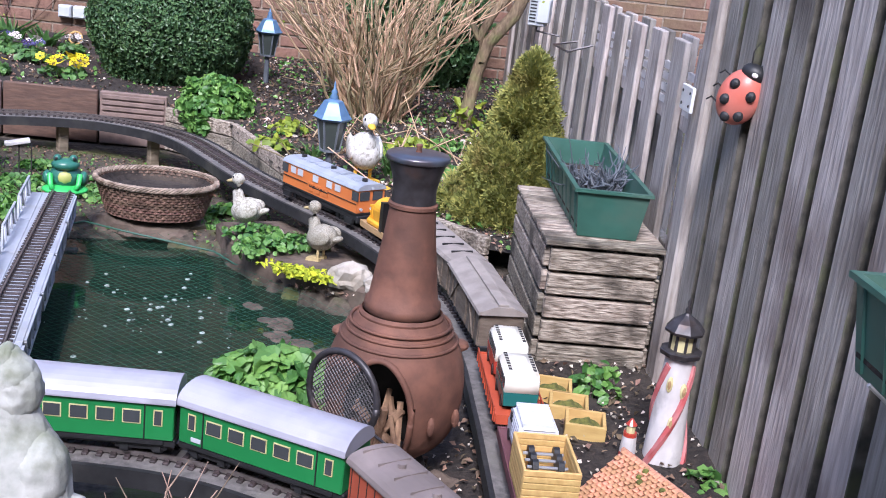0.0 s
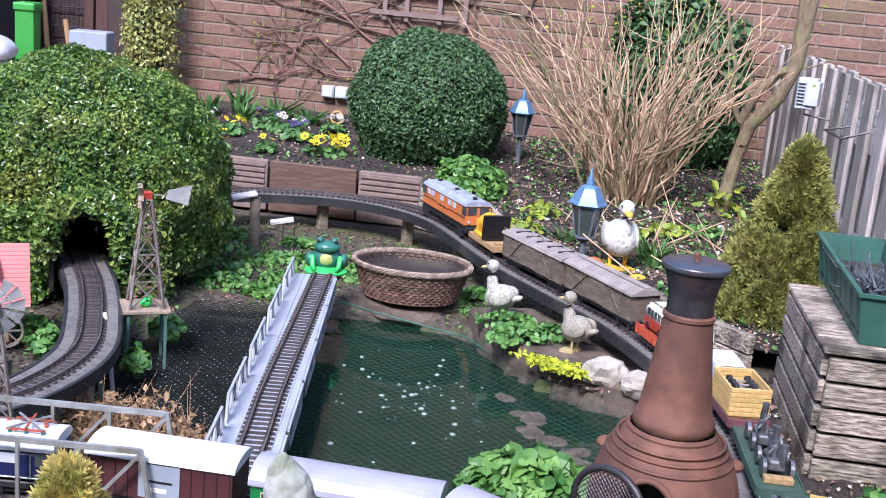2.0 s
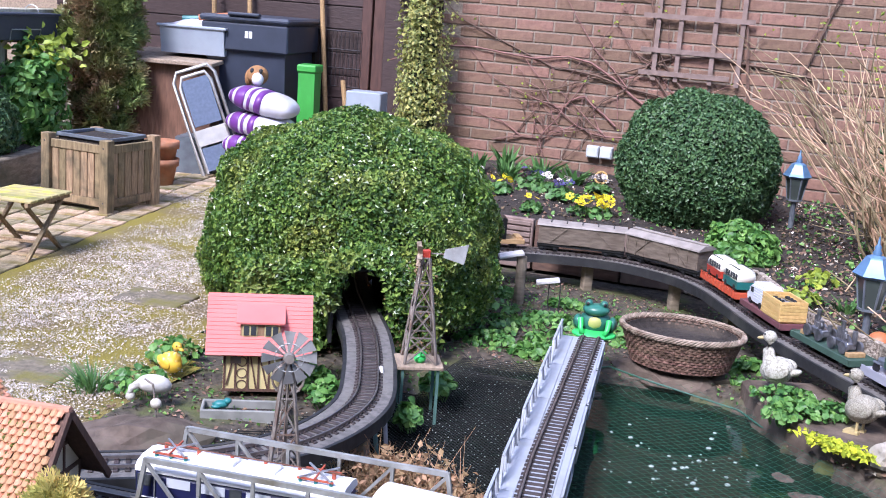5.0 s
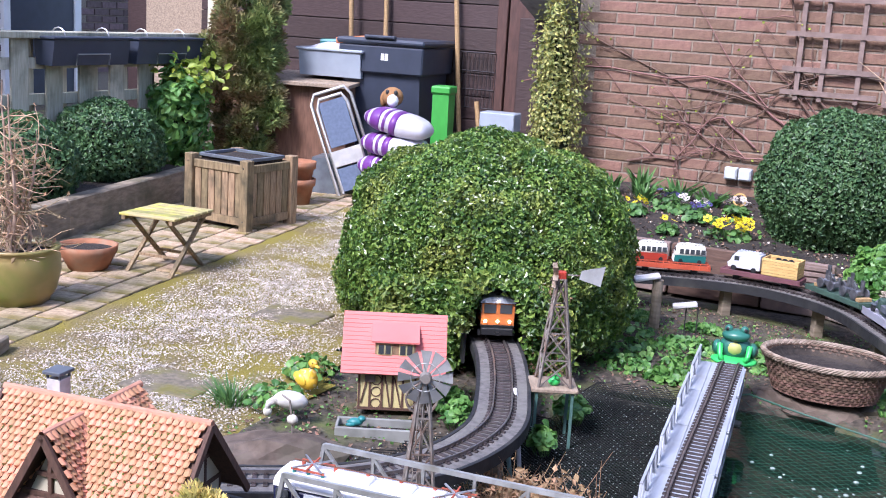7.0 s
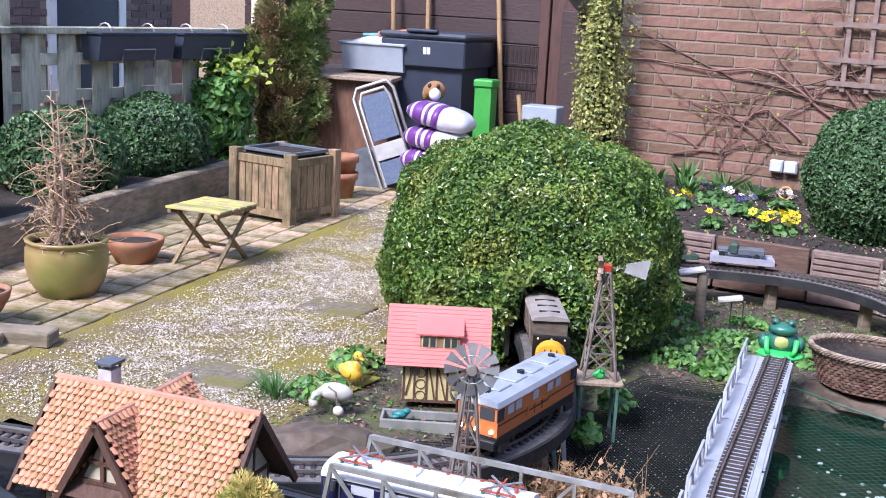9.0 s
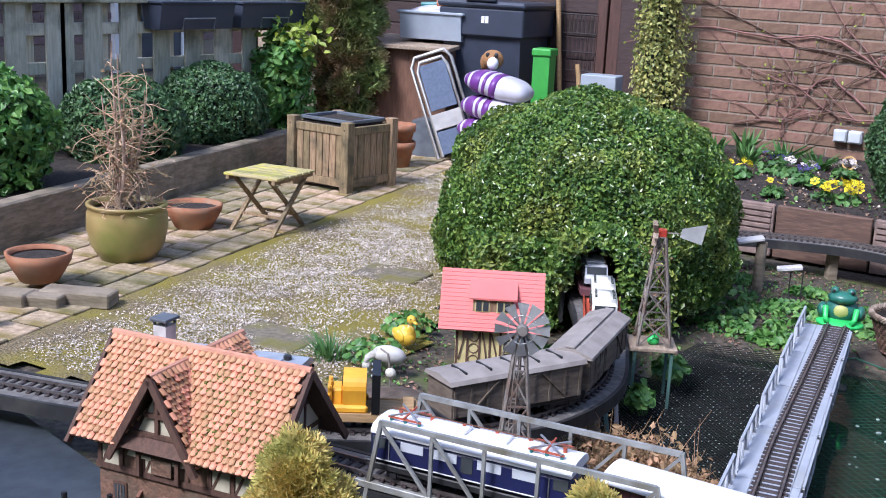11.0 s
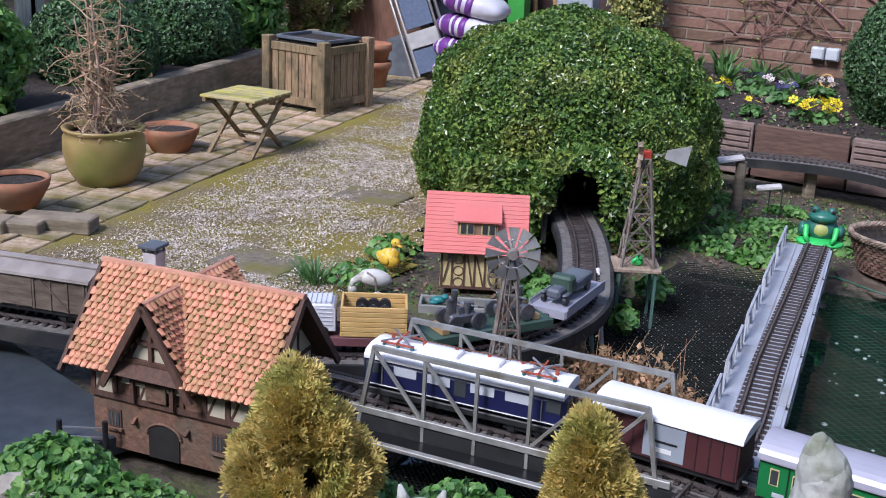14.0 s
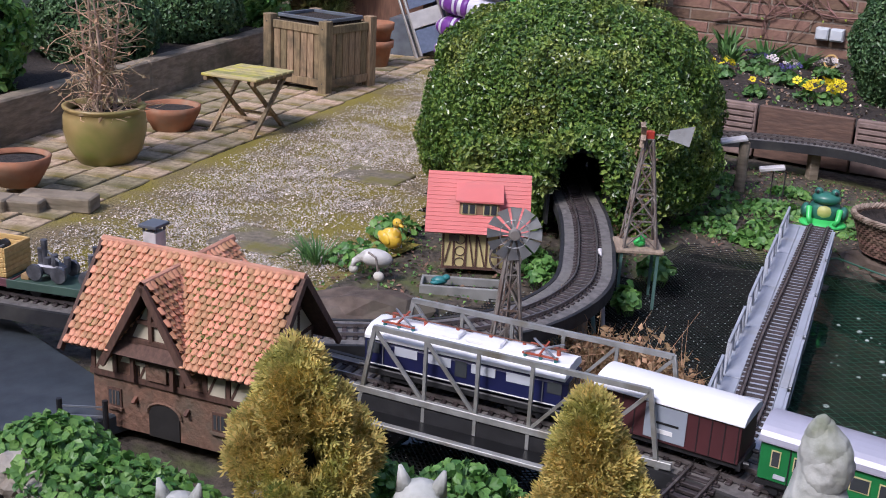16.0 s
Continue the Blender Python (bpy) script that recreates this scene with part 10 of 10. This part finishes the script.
for k, (z, a, t) in enumerate(((0.02, -4, 0), (0.15, 4, 3), (0.285, -2, 5), (0.42, 8, 12))):
    bag = thing("compost_bag", pose(-3.70 + 0.015 * k, 6.04, 0.07 + z, 0, t, a), "plump white and purple striped compost bag", "bag", "stack of compost bags")
    part("sack", sack_skin(-0.205, 0.205, 1.0), "bag", bag, smooth=True)
    for x0, x1 in ((-0.185, -0.16), (-0.14, -0.075), (-0.055, -0.035), (-0.01, 0.03)):
        part("stripe", sack_skin(x0, x1, 1.012), "purple", bag, smooth=True)
dog = thing("plush_dog", pose(-3.80, 6.20, 0.58, 0, 0, 0), "brown and white plush dog on the bags", "toy")
bm = bmesh.new()
ball(bm, 0, 0, 0.05, 0.07, 0.06, 0.06, 14)
ball(bm, -0.06, 0, 0.03, 0.025, 0.03, 0.05, 10)
part("head", bm, "dog", dog, smooth=True)
part("muzzle", ball(bmesh.new(), 0.03, -0.05, 0.03, 0.035, 0.04, 0.04, 12), "white", dog, smooth=True)
for s in (-1, 1):
    part("eye", ball(bmesh.new(), 0.02 + s * 0.03, -0.05, 0.08, 0.013, 0.012, 0.016, 10), "black", dog)
for x0, y0, x1, z1, m_ in ((-4.45, 6.80, -4.55, 1.5, "bare_wood"), (-4.22, 6.85, -4.30, 1.6, "bare_wood"), (-3.62, 6.85, -3.80, 1.7, "bare_wood"), (-3.40, 6.75, -3.52, 0.6, "bare_wood")):
    solid("tool_handle", bar(bmesh.new(), (x0, y0, 0.0), (x1, y0 + 0.06, z1), 0.032, sides=10), m_, "wooden tool handle leaning on the shed", "tool")

# ---- neighbouring house beyond the left fence ----
nb = thing("neighbour_house", pose(-9.2, 4.0, 0.0), "neighbouring brick house with dark door", "house", kind="structure")
part("wall", cube(-0.2, 0.0, -5, 6.5, 0, 4.5), "mortar", nb)
verts, faces = [], []
for i in range(34):
    for j in range(50):
        y, z = -2.0 + 0.22 * j + (0.11 if i % 2 else 0), 0.3 + 0.075 * i
        if 4.0 < y + 0.1 < 5.1 and z < 2.2:
            continue
        o = len(verts)
        verts += [(0.0, y, z), (0.0, y + 0.21, z), (0.0, y + 0.21, z + 0.065), (0.0, y, z + 0.065), (0.012, y + 0.003, z + 0.003), (0.012, y + 0.207, z + 0.003), (0.012, y + 0.207, z + 0.062), (0.012, y + 0.003, z + 0.062)]
        faces += [(o + 4, o + 5, o + 6, o + 7), (o, o + 1, o + 5, o + 4), (o + 1, o + 2, o + 6, o + 5), (o + 2, o + 3, o + 7, o + 6), (o + 3, o, o + 4, o + 7)]
brickwork = bpy.data.meshes.new("brickwork")
brickwork.from_pydata(verts, [], faces)
part("brickwork", brickwork, "purple_brick", nb)["kind"] = "stuff"
part("door", cube(0.002, 0.04, 4.10, 4.93, 0, 2.1), "plastic_blue", nb)
part("door_frame", cube(0.002, 0.06, 4.935, 5.02, 0, 2.2), "white", nb)
part("door_frame", cube(0.002, 0.06, 4.015, 4.095, 0, 2.2), "white", nb)
solid("neighbour_shed", cube(-0.35, 0.35, -0.3, 0.3, 0, 1.25, 0.01), "chest_top", "pale timber hutch behind the fence", "shed", pose(-6.4, 7.6, 0.0), kind="structure")
solid("backdrop_wall", cube(-8.4, -5.5, 8.9, 9.1, 0, 3.5), "shed", "dark timber wall closing the yard", "wall", kind="structure")
# unseen wall added behind and right of the camera closes the yard, blocking low sky
solid("house_rear", cube(-9, 6, -3.4, -3.2, 0, 4.5), "mortar", "plain unseen wall added behind the camera", "wall", kind="structure")


# ---- bricks of the house wall ----
brick_bm = cube(-0.105, 0.105, -0.004, 0.03, -0.0265, 0.0265, 0.0025)
brick_mesh = bpy.data.meshes.new("brick")
brick_bm.to_mesh(brick_mesh)
brick_bm.free()
brick_mesh.materials.append(M["brick"])
rr = random.Random(21)
rest_v, rest_f = [], []
for row in range(49):
    z = 0.04 + CZ * row
    for col in range(27):
        x = -2.55 + CX * col + (CX / 2 if row % 2 else 0)
        m_ = pose(x, rr.uniform(-0.0015, 0.0015), z, 0, 0, rr.uniform(-0.3, 0.3))
        if 3 < row < 21 and x < 0.55 and not (x > -0.5 and row < 6):
            part("brick", brick_mesh, None, wall).matrix_basis = m_
        else:
            o = len(rest_v)
            rest_v += [m_ @ v.co for v in brick_mesh.vertices]
            rest_f += [tuple(o + i for i in f.vertices) for f in brick_mesh.polygons]
me = bpy.data.meshes.new("upper_bricks")
me.from_pydata(rest_v, [], rest_f)
tagged(part("upper_bricks", me, "brick_rest", wall), kind="stuff")


# ---- the goods train runs round the loop ----
RUN_T = (0, 1.5, 3, 4, 6.5, 7.5, 8.5, 9, 11.5, 12.5, 14, 15, 16)
RUN_S = (4.42, 5.14, 5.89, 6.38, 7.58, 8.10, 8.59, 8.81, 10.02, 10.56, 11.33, 11.82, 12.33)


def motions():
    for ob, back, half in TRAIN:
        rows = []
        for k in range(65):
            t = k * 0.25
            run = float(np.interp(t, RUN_T, RUN_S)) - back
            s = float(np.interp(run, (1.0, 3.0, 4.43, 6.1, 7.0, 7.86, 8.3, 8.5, 8.85, 9.5, 10.0, 10.55, 13.0), (1.03, 3.04, 4.45, 6.15, 7.06, 7.92, 8.45, 8.65, 8.97, 9.58, 10.06, 10.49, 12.9)))
            a, b = on_loop(s - half), on_loop(s + half)
            c = (a + b) / 2
            rows.append((t, pose(c[0], c[1], RH, 0, 0, math.degrees(math.atan2(b[1] - a[1], b[0] - a[0])))))
        walk(ob, rows)


motions()
